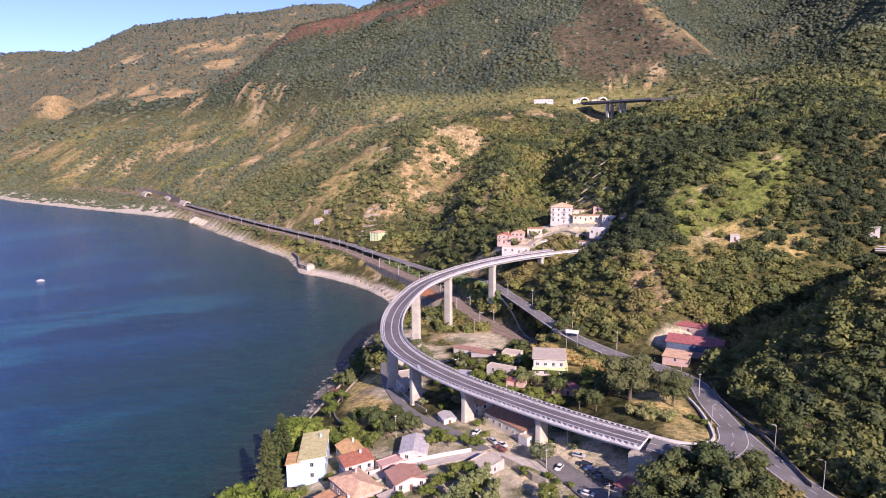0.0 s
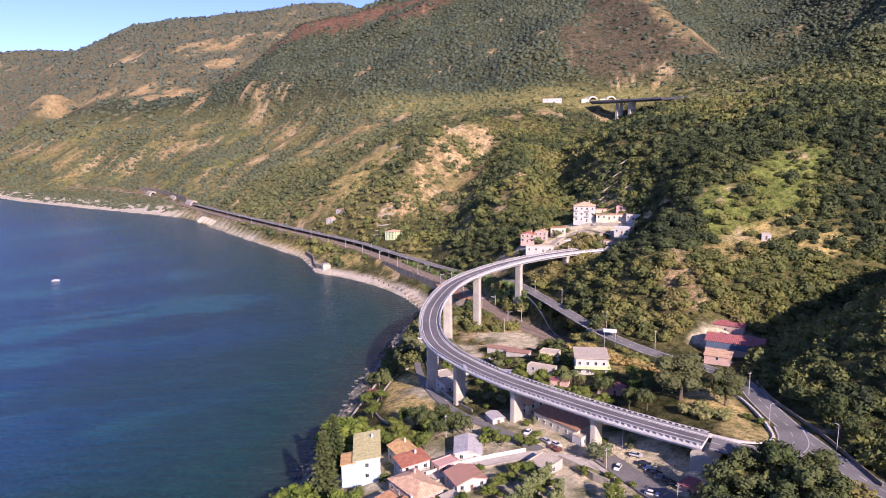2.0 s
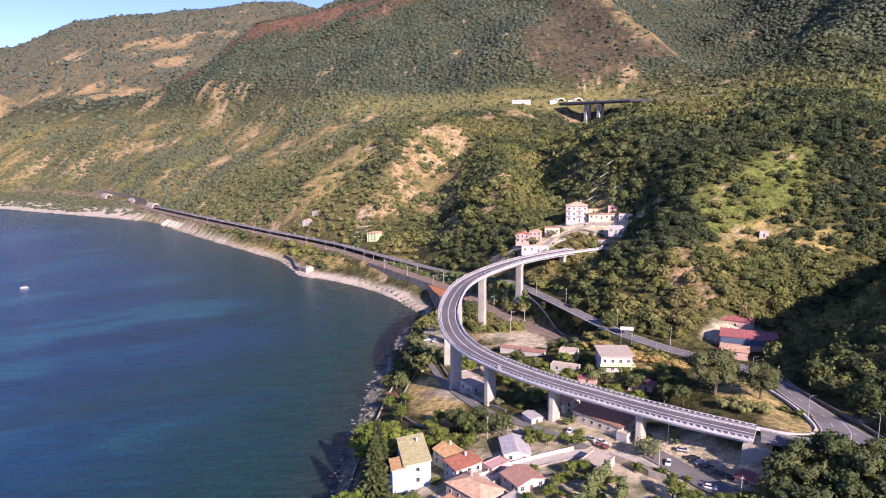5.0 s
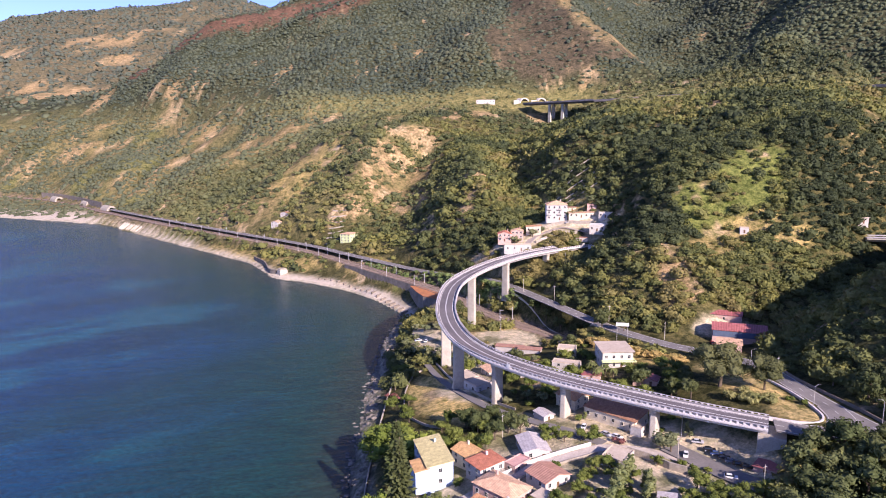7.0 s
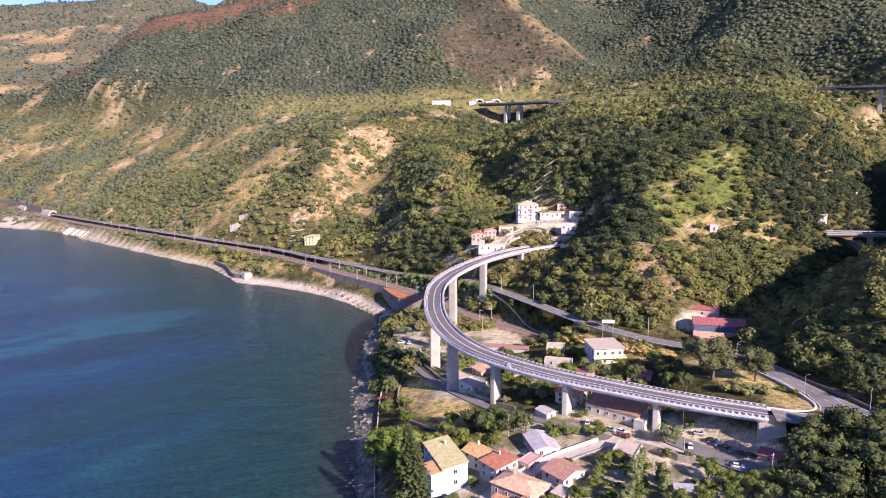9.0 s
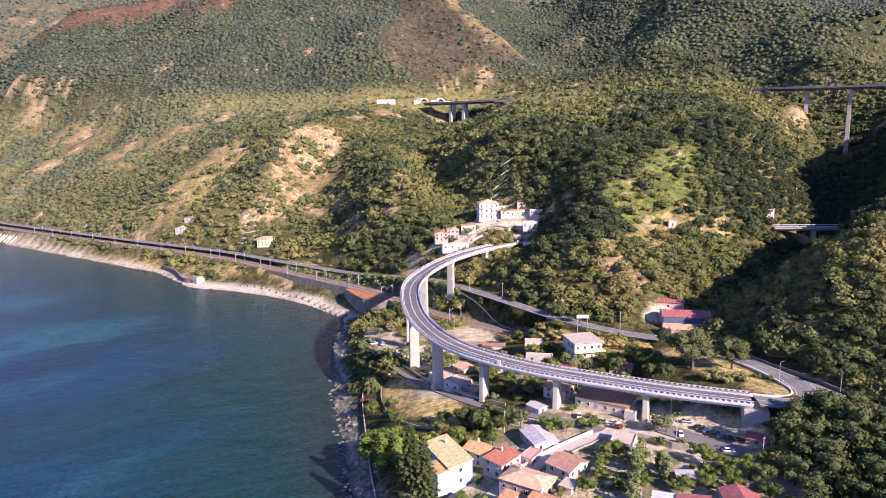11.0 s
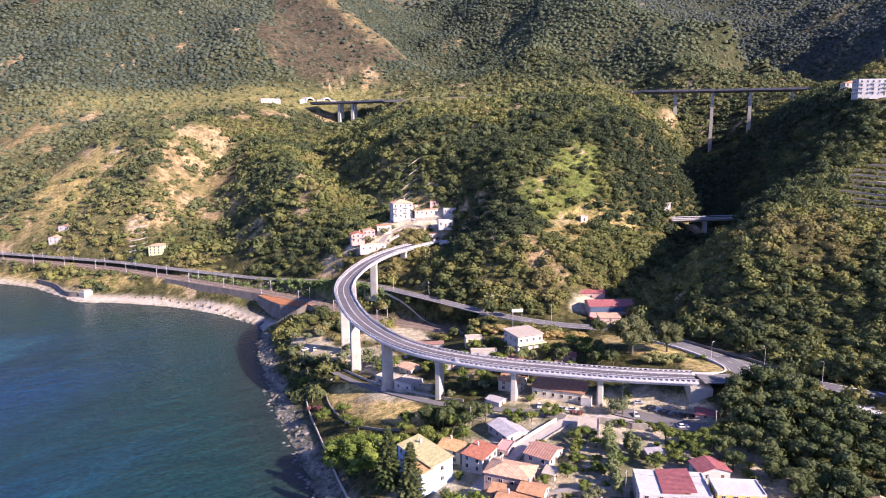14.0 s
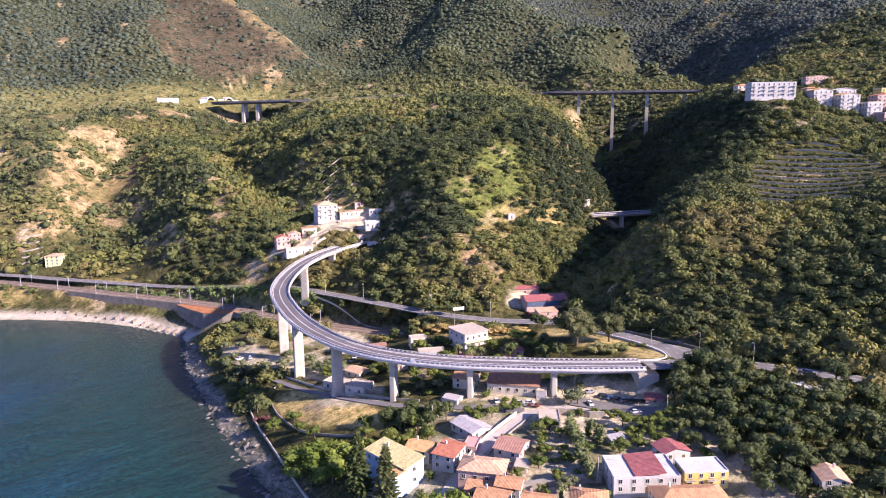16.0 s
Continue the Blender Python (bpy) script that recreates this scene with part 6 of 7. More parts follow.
def sprays(centres, count, size, flat=1.0, up=0.0):
    """Leaf sprays round clump centres (x, y, z, r): verts and faces."""
    vs, fs, n = [], [], 0
    for cx, cy, cz, r in centres:
        for _ in range(count):
            d = rng.normal(size=3)
            d /= np.linalg.norm(d)
            c = np.array((cx, cy, cz)) + d * r * (0.72 + 0.38 * rng.random()) * (1, 1, flat)
            k = d + 0.45 * rng.normal(size=3) + (0, 0, up)
            k /= np.linalg.norm(k)
            a = np.cross(k, rng.normal(size=3))
            a /= np.linalg.norm(a)
            b = np.cross(k, a)
            s = size * (0.6 + 0.8 * rng.random())
            vs += [c - a * s * 0.6, c + b * s * 0.36, c + a * s * 0.6, c - b * s * 0.36]
            fs += [(n, n + 1, n + 2), (n, n + 2, n + 3)]
            n += 4
    return np.array(vs), np.array(fs)


def crown_mesh(name, centres, count, size, mat, flat=0.85, core=0.74):
    vs, fs = sprays(centres, count, size, flat)
    n = len(vs)
    vs, fs = [vs], [fs]
    for cx, cy, cz, r in centres:
        v = ICO_V * (core * r * (0.8 + 0.3 * rng.random(len(ICO_V))))[:, None] * (1, 1, flat) + (cx, cy, cz)
        vs.append(v)
        fs.append(ICO_F + n)
        n += len(v)
    me = big_mesh(name, np.vstack(vs), np.vstack(fs))
    me.materials.append(mat)
    return me


def broadleaf(mat, clumps=13, spread=1.0, tall=1.0, count=80, leaf=0.056):
    """A tree 1 high (8 m made to scale 8): trunk with limbs, a crown of clumps."""
    cs = []
    for _ in range(clumps):
        a, q = 2 * math.pi * rng.random(), rng.random() ** 0.6
        z = 0.42 + 0.40 * rng.random()
        q *= 0.34 * spread * (1.15 - abs(z - 0.55) * 1.2)
        cs.append((q * math.cos(a), q * math.sin(a), z * tall, 0.15 + 0.09 * rng.random()))
    cs.append((0, 0, 0.78 * tall, 0.20))
    bm = bmesh.new()
    tube(bm, (0, 0, -0.06), (0.01, 0.0, 0.40 * tall), 0.035, 0.022, 6)
    for cx, cy, cz, r in cs[::2]:
        tube(bm, (0.01, 0, 0.30 * tall), (cx, cy, cz), 0.018, 0.006, 4)
    return unit_mesh("trunk", bm, bark), crown_mesh("crown", cs, count, leaf, mat)


def norfolk_pine(mat):
    """A tall conifer with level whorls of branches."""
    bm = bmesh.new()
    tube(bm, (0, 0, -0.04), (0, 0, 1.0), 0.022, 0.004, 6)
    vs, fs, n = [], [], 0
    z = 0.10
    while z < 0.97:
        r = 0.20 * (1 - z) ** 0.75 + 0.012
        m_ = 9
        a0 = rng.random() * 6
        for i in range(m_):
            a = a0 + 2 * math.pi * i / m_ + 0.15 * rng.normal()
            rr_ = r * (0.8 + 0.35 * rng.random())
            for t in (0.35, 0.6, 0.85, 1.0):
                c = np.array((rr_ * t * math.cos(a), rr_ * t * math.sin(a), z - 0.02 * t + 0.02 * t * t))
                s = 0.052 * (1.15 - 0.5 * z)
                u = np.array((math.cos(a), math.sin(a), 0.25 * rng.normal()))
                v = np.array((-math.sin(a), math.cos(a), 0.5 * rng.normal()))
                vs += [c - u * s * 0.7, c + v * s * 0.45, c + u * s * 0.7, c - v * s * 0.45]
                fs += [(n, n + 1, n + 2), (n, n + 2, n + 3)]
                n += 4
        z += 0.036
    me = big_mesh("crown", np.array(vs), np.array(fs))
    me.materials.append(mat)
    return unit_mesh("trunk", bm, bark), me


def palm(mat):
    bm = bmesh.new()
    tube(bm, (0, 0, -0.05), (0.02, 0.01, 0.72), 0.045, 0.035, 8)
    tube(bm, (0.02, 0.01, 0.72), (0.02, 0.01, 0.80), 0.06, 0.02, 8)
    vs, fs, n = [], [], 0
    for i in range(26):
        a, lift = 2 * math.pi * i / 26 + 0.2 * rng.normal(), 0.9 * rng.random() - 0.15
        length = 0.36 + 0.08 * rng.random()
        pts = []
        for k in range(5):
            t = k / 4
            pts.append(np.array((0.02 + length * t * math.cos(a), 0.01 + length * t * math.sin(a), 0.76 + length * (lift * t - 0.95 * t * t))))
        v = np.array((-math.sin(a), math.cos(a), 0.0))
        for k in range(4):
            w0, w1 = 0.055 * (0.5, 1, 0.9, 0.55, 0.1)[k], 0.055 * (0.5, 1, 0.9, 0.55, 0.1)[k + 1]
            drop = np.array((0, 0, -0.02))
            for s in (-1, 1):
                vs += [pts[k], pts[k + 1], pts[k + 1] + s * v * w1 + drop, pts[k] + s * v * w0 + drop]
                fs += [(n, n + 1, n + 2), (n, n + 2, n + 3)]
                n += 4
    me = big_mesh("crown", np.array(vs), np.array(fs))
    me.materials.append(mat)
    return unit_mesh("trunk", bm, palm_bark), me


def column(mat):
    """A slim leafy tree or tall clump of cane."""
    cs = [(0.05 * rng.normal(), 0.05 * rng.normal(), 0.12 + 0.78 * i / 11, 0.13 * (1.1 - 0.6 * abs(i / 11 - 0.4))) for i in range(12)]
    bm = bmesh.new()
    tube(bm, (0, 0, -0.04), (0, 0, 0.5), 0.02, 0.01, 5)
    return unit_mesh("trunk", bm, bark), crown_mesh("crown", cs, 46, 0.06, mat, 1.3)


def shrub(mat, clumps=6):
    cs = [(0.28 * rng.normal(), 0.28 * rng.normal(), 0.38 + 0.2 * rng.random(), 0.30 + 0.12 * rng.random()) for _ in range(clumps)]
    bm = bmesh.new()
    for c in cs:
        tube(bm, (0, 0, -0.08), c[:3], 0.03, 0.012, 4)
    return unit_mesh("stems", bm, bark), crown_mesh("crown", cs, 50, 0.13, mat)


KINDS = dict(
    oak=[broadleaf(LEAF["oak"]) for _ in range(4)], grey_oak=[broadleaf(LEAF["grey_oak"], 26, 1.15, 1.0, 150, 0.034) for _ in range(2)], olive=[broadleaf(LEAF["olive"], 12, 1.15, 0.85) for _ in range(3)], pine=[broadleaf(LEAF["pine"], 15, 1.35, 0.85) for _ in range(3)],
    fruit=[broadleaf(LEAF["fruit"], 11, 1.1, 0.9) for _ in range(4)], conifer=[norfolk_pine(LEAF["conifer"]) for _ in range(2)], palm=[palm(LEAF["palm"]) for _ in range(2)],
    cane=[column(LEAF["cane"]) for _ in range(2)], straw=[shrub(LEAF["straw"], 9) for _ in range(3)], flower=[shrub(LEAF["flower"])], shrub=[shrub(LEAF["fruit"]) for _ in range(3)], reed=[shrub(LEAF["reed"]) for _ in range(2)])
SAY = dict(grey_oak=("holm_oak", "large spreading grey-green oak on the traffic island", "tree"), oak=("tree", "dark green broadleaf tree with a dense crown", "tree"), olive=("tree", "pale grey-green round-crowned olive-like tree", "tree"), pine=("umbrella_pine", "bright green pine with a broad crown", "pine"),
           fruit=("fruit_tree", "green leafy garden tree among the houses", "tree"), conifer=("conifer", "tall dark conifer with tiers of level branches", "conifer"), palm=("palm_tree", "short palm with a thick crown of fronds", "palm"),
           cane=("cane_clump", "tall slim clump of pale green cane", "cane"), flower=("bougainvillea", "bougainvillea bush covered in dull red flowers", "bush"), shrub=("garden_shrub", "rounded green shrub in a garden", "shrub"), straw=("dry_reeds", "tall golden dry reeds along the road bank", "reeds"), reed=("reed_clump", "pale yellow-green clump of reeds on the verge", "reeds"))
_made = {}


def plant(kind, x, y, tall, wide=1.0, sink=0.0, z=None):
    name, label, cat = SAY[kind]
    i = len(_made.setdefault(kind, [])) % len(KINDS[kind])
    trunk, crown = KINDS[kind][i]
    z = ground(x, y) - sink if z is None else z
    ob = thing(name, (x, y, z), 0, label, cat, cat + "s of the village")
    ob.matrix_basis = pose(x, y, z, 0, 0, 360 * rng.random()) @ Matrix.Diagonal((tall * wide, tall * wide, tall, 1))
    place(trunk.name.split(".")[0], trunk, ob, Matrix())
    place("crown", crown, ob, Matrix())
    _made[kind].append(ob)


plant("conifer", -60.4, 212, 27, 1.0)
plant("conifer", -60, 230, 25, 1.05)
for kind, tall, wide, spots_ in (
        ("pine", 18, 1.0, ((-52, 190),)), ("pine", 15, 0.95, ((-69, 209), (-64, 197))),
        ("pine", 12, 1.35, ((-59, 256), (-54, 247), (-64, 264), (-58, 196), (-61, 246))),
        ("fruit", 7.5, 1.0, ((-41, 238), (-37, 243), (-45, 246), (-31, 238), (-27, 233), (-36, 235), (-24, 243), (-50, 240))),
        ("oak", 9.5, 1.15, ((-22, 240), (-16, 243), (-27, 248), (-12, 240), (-20, 251), (-30, 254))),
        ("fruit", 5.0, 1.2, ((-4, 236), (-1, 233), (1, 227), (-5, 229), (7, 226), (11, 225), (4, 204), (1, 200), (8, 203), (-3, 198), (6, 196), (-6, 193), (9, 192), (-22, 190), (-14, 188), (-5, 184), (3, 182))),
        ("olive", 9, 1.25, ((34, 211),)),
        ("grey_oak", 20, 1.25, ((70, 241.5),)), ("grey_oak", 16, 1.05, ((83.5, 233),)), ("oak", 8, 1.1, ((57, 240), (52, 246), (60, 250), (88, 283), (84, 276), (47, 262), (62, 256))),
        ("reed", 3.4, 1.3, ((72, 222), (75, 225), (70, 226), (77, 220), (74, 230), (68, 230), (79, 224))),
        ("cane", 7.0, 1.6, ((12.3, 197), (9.2, 193.2), (6.1, 189.4), (3, 185.6), (-0.1, 181.8), (-3.2, 178), (-6.3, 174.2), (-9.4, 170.4), (15.5, 190), (14.5, 185.5), (12, 182))),
        ("palm", 6.5, 1.1, ((34, 286), (37.5, 279), (33, 277), (40, 276), (-53, 330), (-51, 336))),
        ("flower", 2.6, 1.3, ((19.5, 221), (-55.5, 322), (-53.5, 317))),
        ("oak", 11.5, 1.15, ((55, 170), (61, 180), (69, 186), (77, 183), (66, 174), (58, 162), (70, 164), (79, 172), (52, 156), (62, 152), (72, 152), (80, 160), (45, 163), (49, 147), (58, 141), (69, 141), (78, 146), (84, 153), (70, 131), (60, 130), (81, 135), (90, 136), (50, 134), (103, 140), (95, 126), (74, 122), (86, 168), (88, 180))),
        ("oak", 9, 1.2, ((30, 158), (34, 147), (40, 138), (33, 137), (42, 128), (22, 129), (29, 122), (50, 120), (57, 115), (45, 104), (64, 108), (28, 110), (36, 166), (41, 152))),
        ("fruit", 6, 1.2, ((28, 172), (33, 178), (24, 178), (36, 172), (41, 178), (30, 186), (20, 172), (12, 174), (26, 166), (46, 176))),
        ("olive", 7, 1.2, ((-20, 346), (-16, 340), (-12, 352), (-18, 369), (-24, 360), (-9, 336), (-14, 330))),
        ("olive", 5.5, 1.25, ((-32, 366), (-36, 387), (-38, 376), (-41, 395), (-35, 402), (-28, 412), (-32, 422), (-45, 362), (-43, 376), (-20, 410), (-12, 420))),
        ("oak", 9, 1.1, ((110.5, 230), (113, 215), (111, 200), (114, 186), (116, 172), (112.5, 246), (118, 160))),
        ("fruit", 6, 1.2, ((-50, 352), (-49, 300), (-52, 290), (-51, 278), (-55, 268), (-56, 306), (-46, 348), (-30, 258), (-36, 262), (-40, 256))),
        ("fruit", 6.5, 1.1, ((22, 272), (28, 268), (35, 266), (10, 276), (4, 284), (0, 276), (14, 292), (38, 262), (46, 274), (8, 268), (-2, 292), (18, 302), (52, 274), (26, 262))),
        ("oak", 8, 1.1, ((47, 398), (52, 384), (57, 372), (61, 360), (66, 350), (56, 392), (43, 410), (60, 340), (70, 334), (40, 332), (36, 345), (8, 322))),
        ("straw", 3.6, 1.25, tuple((46 + 26 * k / 17 + (0, 3.2, 1.4)[k % 3], 334 - 56 * k / 17 + (0, 1.5, 2.5)[k % 3]) for k in range(18))),
        ("shrub", 1.6, 1.3, tuple((-16 + 1.5 * k, 194 - 1.3 * k) for k in range(8)) + tuple((-6 + 1.4 * k, 196 - 1.2 * k) for k in range(6)) + tuple((30 + 2.2 * k, 181 - 1.2 * k) for k in range(9))),
        ("fruit", 7, 1.25, ((30, 312), (38, 306), (16, 286), (24, 283), (-2, 306), (2, 300), (60, 262), (58, 256), (44, 254), (55, 248), (34, 258), (62, 272), (-16, 326), (-8, 330), (66, 266))),
        ("olive", 8, 1.1, ((72, 498), (66, 496), (96, 508), (100, 502), (52, 494), (118, 510))),
        ("shrub", 2.2, 1.2, ((-24, 206), (-8, 210), (14, 197), (24, 184), (33, 194), (38, 186), (40, 196), (-36, 192), (-46, 186), (-20, 180), (-9, 176), (-28, 182), (33, 202), (35, 198), (90, 218), (86, 222), (10, 168), (-15, 166)))):
    for x, y in spots_:
        plant(kind, x, y, tall * (0.85 + 0.3 * rng.random()), wide * (0.9 + 0.2 * rng.random()))


# garden greenery wherever the village leaves room
_homes = [ob.matrix_basis.translation for ob in bpy.data.objects if ob.name.split(".")[0] in ("house", "outbuilding", "garage", "shop")]
_lanes = np.vstack([LANE, UNDER, PARK])
_done = 0
for _ in range(900):
    x, y = -54 + 100 * rng.random(), 150 + 178 * rng.random()
    near_home = min(math.hypot(x - q.x, y - q.y) for q in _homes)
    near_lane = float(np.hypot(_lanes[:, 0] - x, _lanes[:, 1] - y).min())
    on_field = math.hypot((x + 35) / 14, (y - 294) / 44) < 1
    if near_home < 8.5 or near_home > 30 or near_lane < 5.5 or on_field or ground(x, y) < 9 or (x > 36 and y < 215):
        continue
    kind = ("shrub", "fruit", "shrub", "olive", "cane")[_done % 5]
    plant(kind, x, y, dict(shrub=2.4, fruit=4.6, olive=4.4, cane=3.8)[kind] * (0.8 + 0.4 * rng.random()), 1.2)
    _done += 1
    if _done == 85:
        break


# ---- walls, lamps, cars, boats, rocks ----
def wall_run(name, line, tall, thick, mat, label, deep=1.0):
    ob = part(name, ribbon(draped(smooth_line(line, 3)), slab(-thick / 2, thick / 2, tall, -deep)), mat)
    tagged(ob, label, "wall", kind="structure")


wall_run("sea_wall", [(-80, 175), (-74.5, 215), (-69.5, 252), (-66, 274), (-62, 297), (-57.5, 322), (-52, 345)], 1.1, 0.5, concrete, "long concrete sea wall above the rocks", 7.0)
wall_run("field_wall", [(-39.5, 259), (-46, 268), (-51, 290), (-49, 318), (-41.5, 341), (-36, 342)], 1.0, 0.4, wall_stone, "weathered stone wall round the dry field", 3.0)
wall_run("lane_wall", [(-26, 211.5), (-13, 216.3), (4, 220.3), (9, 221.5)], 1.4, 0.35, wall_white, "whitewashed garden wall along the lane")
wall_run("lane_wall", [(-25, 205), (-12, 210), (3, 213.6), (9, 215)], 0.8, 0.3, wall_stone, "low stone wall along the lane")
wall_run("street_wall", [(19, 213), (25, 206), (28, 200), (32, 196)], 2.6, 0.5, wall_stone, "rough stone retaining wall by the street", 2.0)
wall_run("stone_wall", [(-29, 187), (-20, 180.5), (-10.3, 172.5), (-6, 168)], 2.0, 2.2, wall_stone, "dry stone wall between gardens")
wall_run("lower_wall", [(-8, 263), (-16, 279.5), (-21.5, 297), (-26.5, 321), (-29.5, 350)], 1.1, 0.35, wall_stone, "stone wall along the lower lane")
wall_run("road_wall", [(103.5, 175), (105, 205), (104, 238), (108.6, 262)], 1.2, 0.4, wall_dark, "dark stone wall at the foot of the wooded slope", 2.5)
wall_run("coast_wall", [(-172, 738), (-158, 705), (-150, 672), (-142, 660)], 4.0, 1.2, wall_dark, "dark concrete breakwater wall on the point", 4.0)
wall_run("road_edge", [(29, 458), (42, 412), (58.5, 346), (75, 309)], 0.7, 0.4, concrete, "low concrete parapet along the road", 2.0)
wall_run("terrace_wall", [(64, 503), (76, 503.5), (90, 502), (104, 494.5), (113, 490)], 2.2, 0.6, wall_stone, "stone terrace wall below the villa", 3.0)
wall_run("terrace_wall", [(66, 487), (80, 488.5), (98, 486.5)], 2.0, 0.6, wall_stone, "stone terrace wall above the viaduct", 3.0)
wall_run("ramp_wall", [(101, 471), (106, 466), (110, 459), (112, 452)], 3.0, 0.5, concrete_white, "curved pale wall at the head of the viaduct", 3.0)
for k in range(5):
    wall_run("hill_terrace", [(98 + 2 * k, 540 + 9 * k), (112 + 2 * k, 537 + 9 * k), (130 + 2 * k, 530 + 9 * k)], 0.9, 0.5, wall_stone, "low dry stone terrace on the hillside", 2.0)
vine_x, vine_y = [], []
for k in range(14):
    for t in np.arange(0, 1, 0.018):
        vine_x.append(227 + 12 * k + 30 * t + 3.5 * rng.random())
        vine_y.append(268 + 3 * k - 78 * t + rng.random())
    wall_run("hill_terrace", [(232 + 12 * k, 268 + 3 * k), (250 + 12 * k, 232 + 3 * k), (262 + 12 * k, 190 + 3 * k)], 0.9, 0.5, wall_stone, "long dry stone terrace on the farmed slope", 2.0)
vine_x, vine_y = np.array(vine_x), np.array(vine_y)
scrub("terrace_vines", "rows of low green vines and shrubs on the stone terraces", np.c_[vine_x, vine_y, height(vine_x, vine_y)], 0.9 + 1.3 * rng.random(len(vine_x)) ** 2, tints(vine_x, vine_y), mid_kinds)
for k in range(7):
    wall_run("step_terrace", [(-96 + 1.5 * k, 716 + 7 * k), (-88 + 1.5 * k, 712 + 7 * k), (-80 + 1.5 * k, 711 + 7 * k)], 1.0, 0.6, wall_stone, "stepped stone terrace above the coast road", 2.0)
KERB = smooth_line([(65, 207.5, 37.4), (74, 202.5, 36.9), (82, 201.5, 36.3), (87.5, 205.5, 36.0), (89.8, 212, 36.0), (91.5, 224, 36), (92.5, 238, 35.4), (92, 252, 34.6)], 1.5)
tagged(part("island_kerb", ribbon(KERB, slab(-0.35, 0.35, 0.45, -0.8)), concrete_white), "white kerb round the grassy traffic island", "kerb", kind="structure")
pill = thing("pillbox", (-136, 656, 0.5), 30, "squat concrete block on the rocky point", "pillbox")
part("body", boxed(-4, 4, -3.5, 3.5, -1, 6, 0.25), concrete, pill)
part("parapet", boxed(-3.2, 3.2, -2.7, 2.7, 6.003, 7.2, 0.15), wall_stone, pill)


def street_lamp():
    lamp = thing("street_lamp", (0, 0, 0), 0, "tall grey street lamp with a curved arm", "street lamp", "street lamps")
    bm = bmesh.new()
    tube(bm, (0, 0, -0.3), (0, 0, 8.5), 0.11, 0.06, 7)
    part("pole", bm, galvanised, lamp)
    bm = bmesh.new()
    tube(bm, (0, 0, 8.4), (0.7, 0, 8.9), 0.05, 0.045, 6)
    tube(bm, (0.7, 0, 8.9), (1.7, 0, 9.0), 0.045, 0.04, 6)
    part("arm", bm, galvanised, lamp)
    part("lantern", boxed(1.5, 2.3, -0.16, 0.16, 8.88, 9.06, 0.04), dark_steel, lamp)
    return lamp


lamp0 = street_lamp()
lamp0.matrix_basis = pose(90.5, 214.5, ground(90.5, 214.5))
for x, y, turn in ((104, 198, 170), (106, 174, 170), (96.5, 262, 0), (42.5, 219.5, 120), (39, 238, 30)):
    copy_thing(lamp0, pose(x, y, ground(x, y), 0, 0, turn))


def utility_pole():
    up = thing("utility_pole", (0, 0, 0), 0, "plain concrete utility pole", "pole", "utility poles")
    bm = bmesh.new()
    tube(bm, (0, 0, -0.5), (0, 0, 9.5), 0.17, 0.10, 7)
    part("pole", bm, concrete, up)
    part("crossarm", boxed(-0.7, 0.7, -0.06, 0.06, 8.7, 8.85), galvanised, up)
    return up


pole0 = utility_pole()
pole0.matrix_basis = pose(69, 352, ground(69, 352))
for x, y in ((84, 316), (54, 404), (17.8, 397), (33, 204), (47, 178), (25, 260), (-19, 240), (70, 470), (10, 152), (-8, 168), (98, 246), (41, 430), (76, 448)):
    copy_thing(pole0, pose(x, y, ground(x, y), 0, 0, 40 * rng.random()))
cable_mat = plain("cable", (0.05, 0.05, 0.05), (0.03, 0.03, 0.03), 1.0, 0.6)


def cable(p, q, sag):
    bm = bmesh.new()
    pts = [Vector(p).lerp(Vector(q), i / 10) - Vector((0, 0, sag * 4 * (i / 10) * (1 - i / 10))) for i in range(11)]
    for a, b in zip(pts, pts[1:]):
        tube(bm, a, b, 0.035, 0.035, 4)
    tagged(part("overhead_cable", bm, cable_mat), "thin black overhead cable between poles", "cable")


cable((47, 178, ground(47, 178) + 8.8), (33, 204, ground(33, 204) + 8.8), 1.0)
cable((10, 152, ground(10, 152) + 8.8), (47, 178, ground(47, 178) + 8.8), 1.2)
cable((-8, 168, ground(-8, 168) + 8.8), (10, 152, ground(10, 152) + 8.8), 1.0)
bill = thing("road_sign", (62.5, 319, ground(66, 322)), -20, "white roadside board on two posts", "sign")
part("board", boxed(-3.2, 3.2, -0.08, 0.08, 7.6, 9.4, 0.03), paint_white, bill)
for x in (-2.6, 2.6):
    bm = bmesh.new()
    tube(bm, (x, 0.12, -3), (x, 0.12, 9.0), 0.10, 0.09, 6)
    part("post", bm, galvanised, bill)

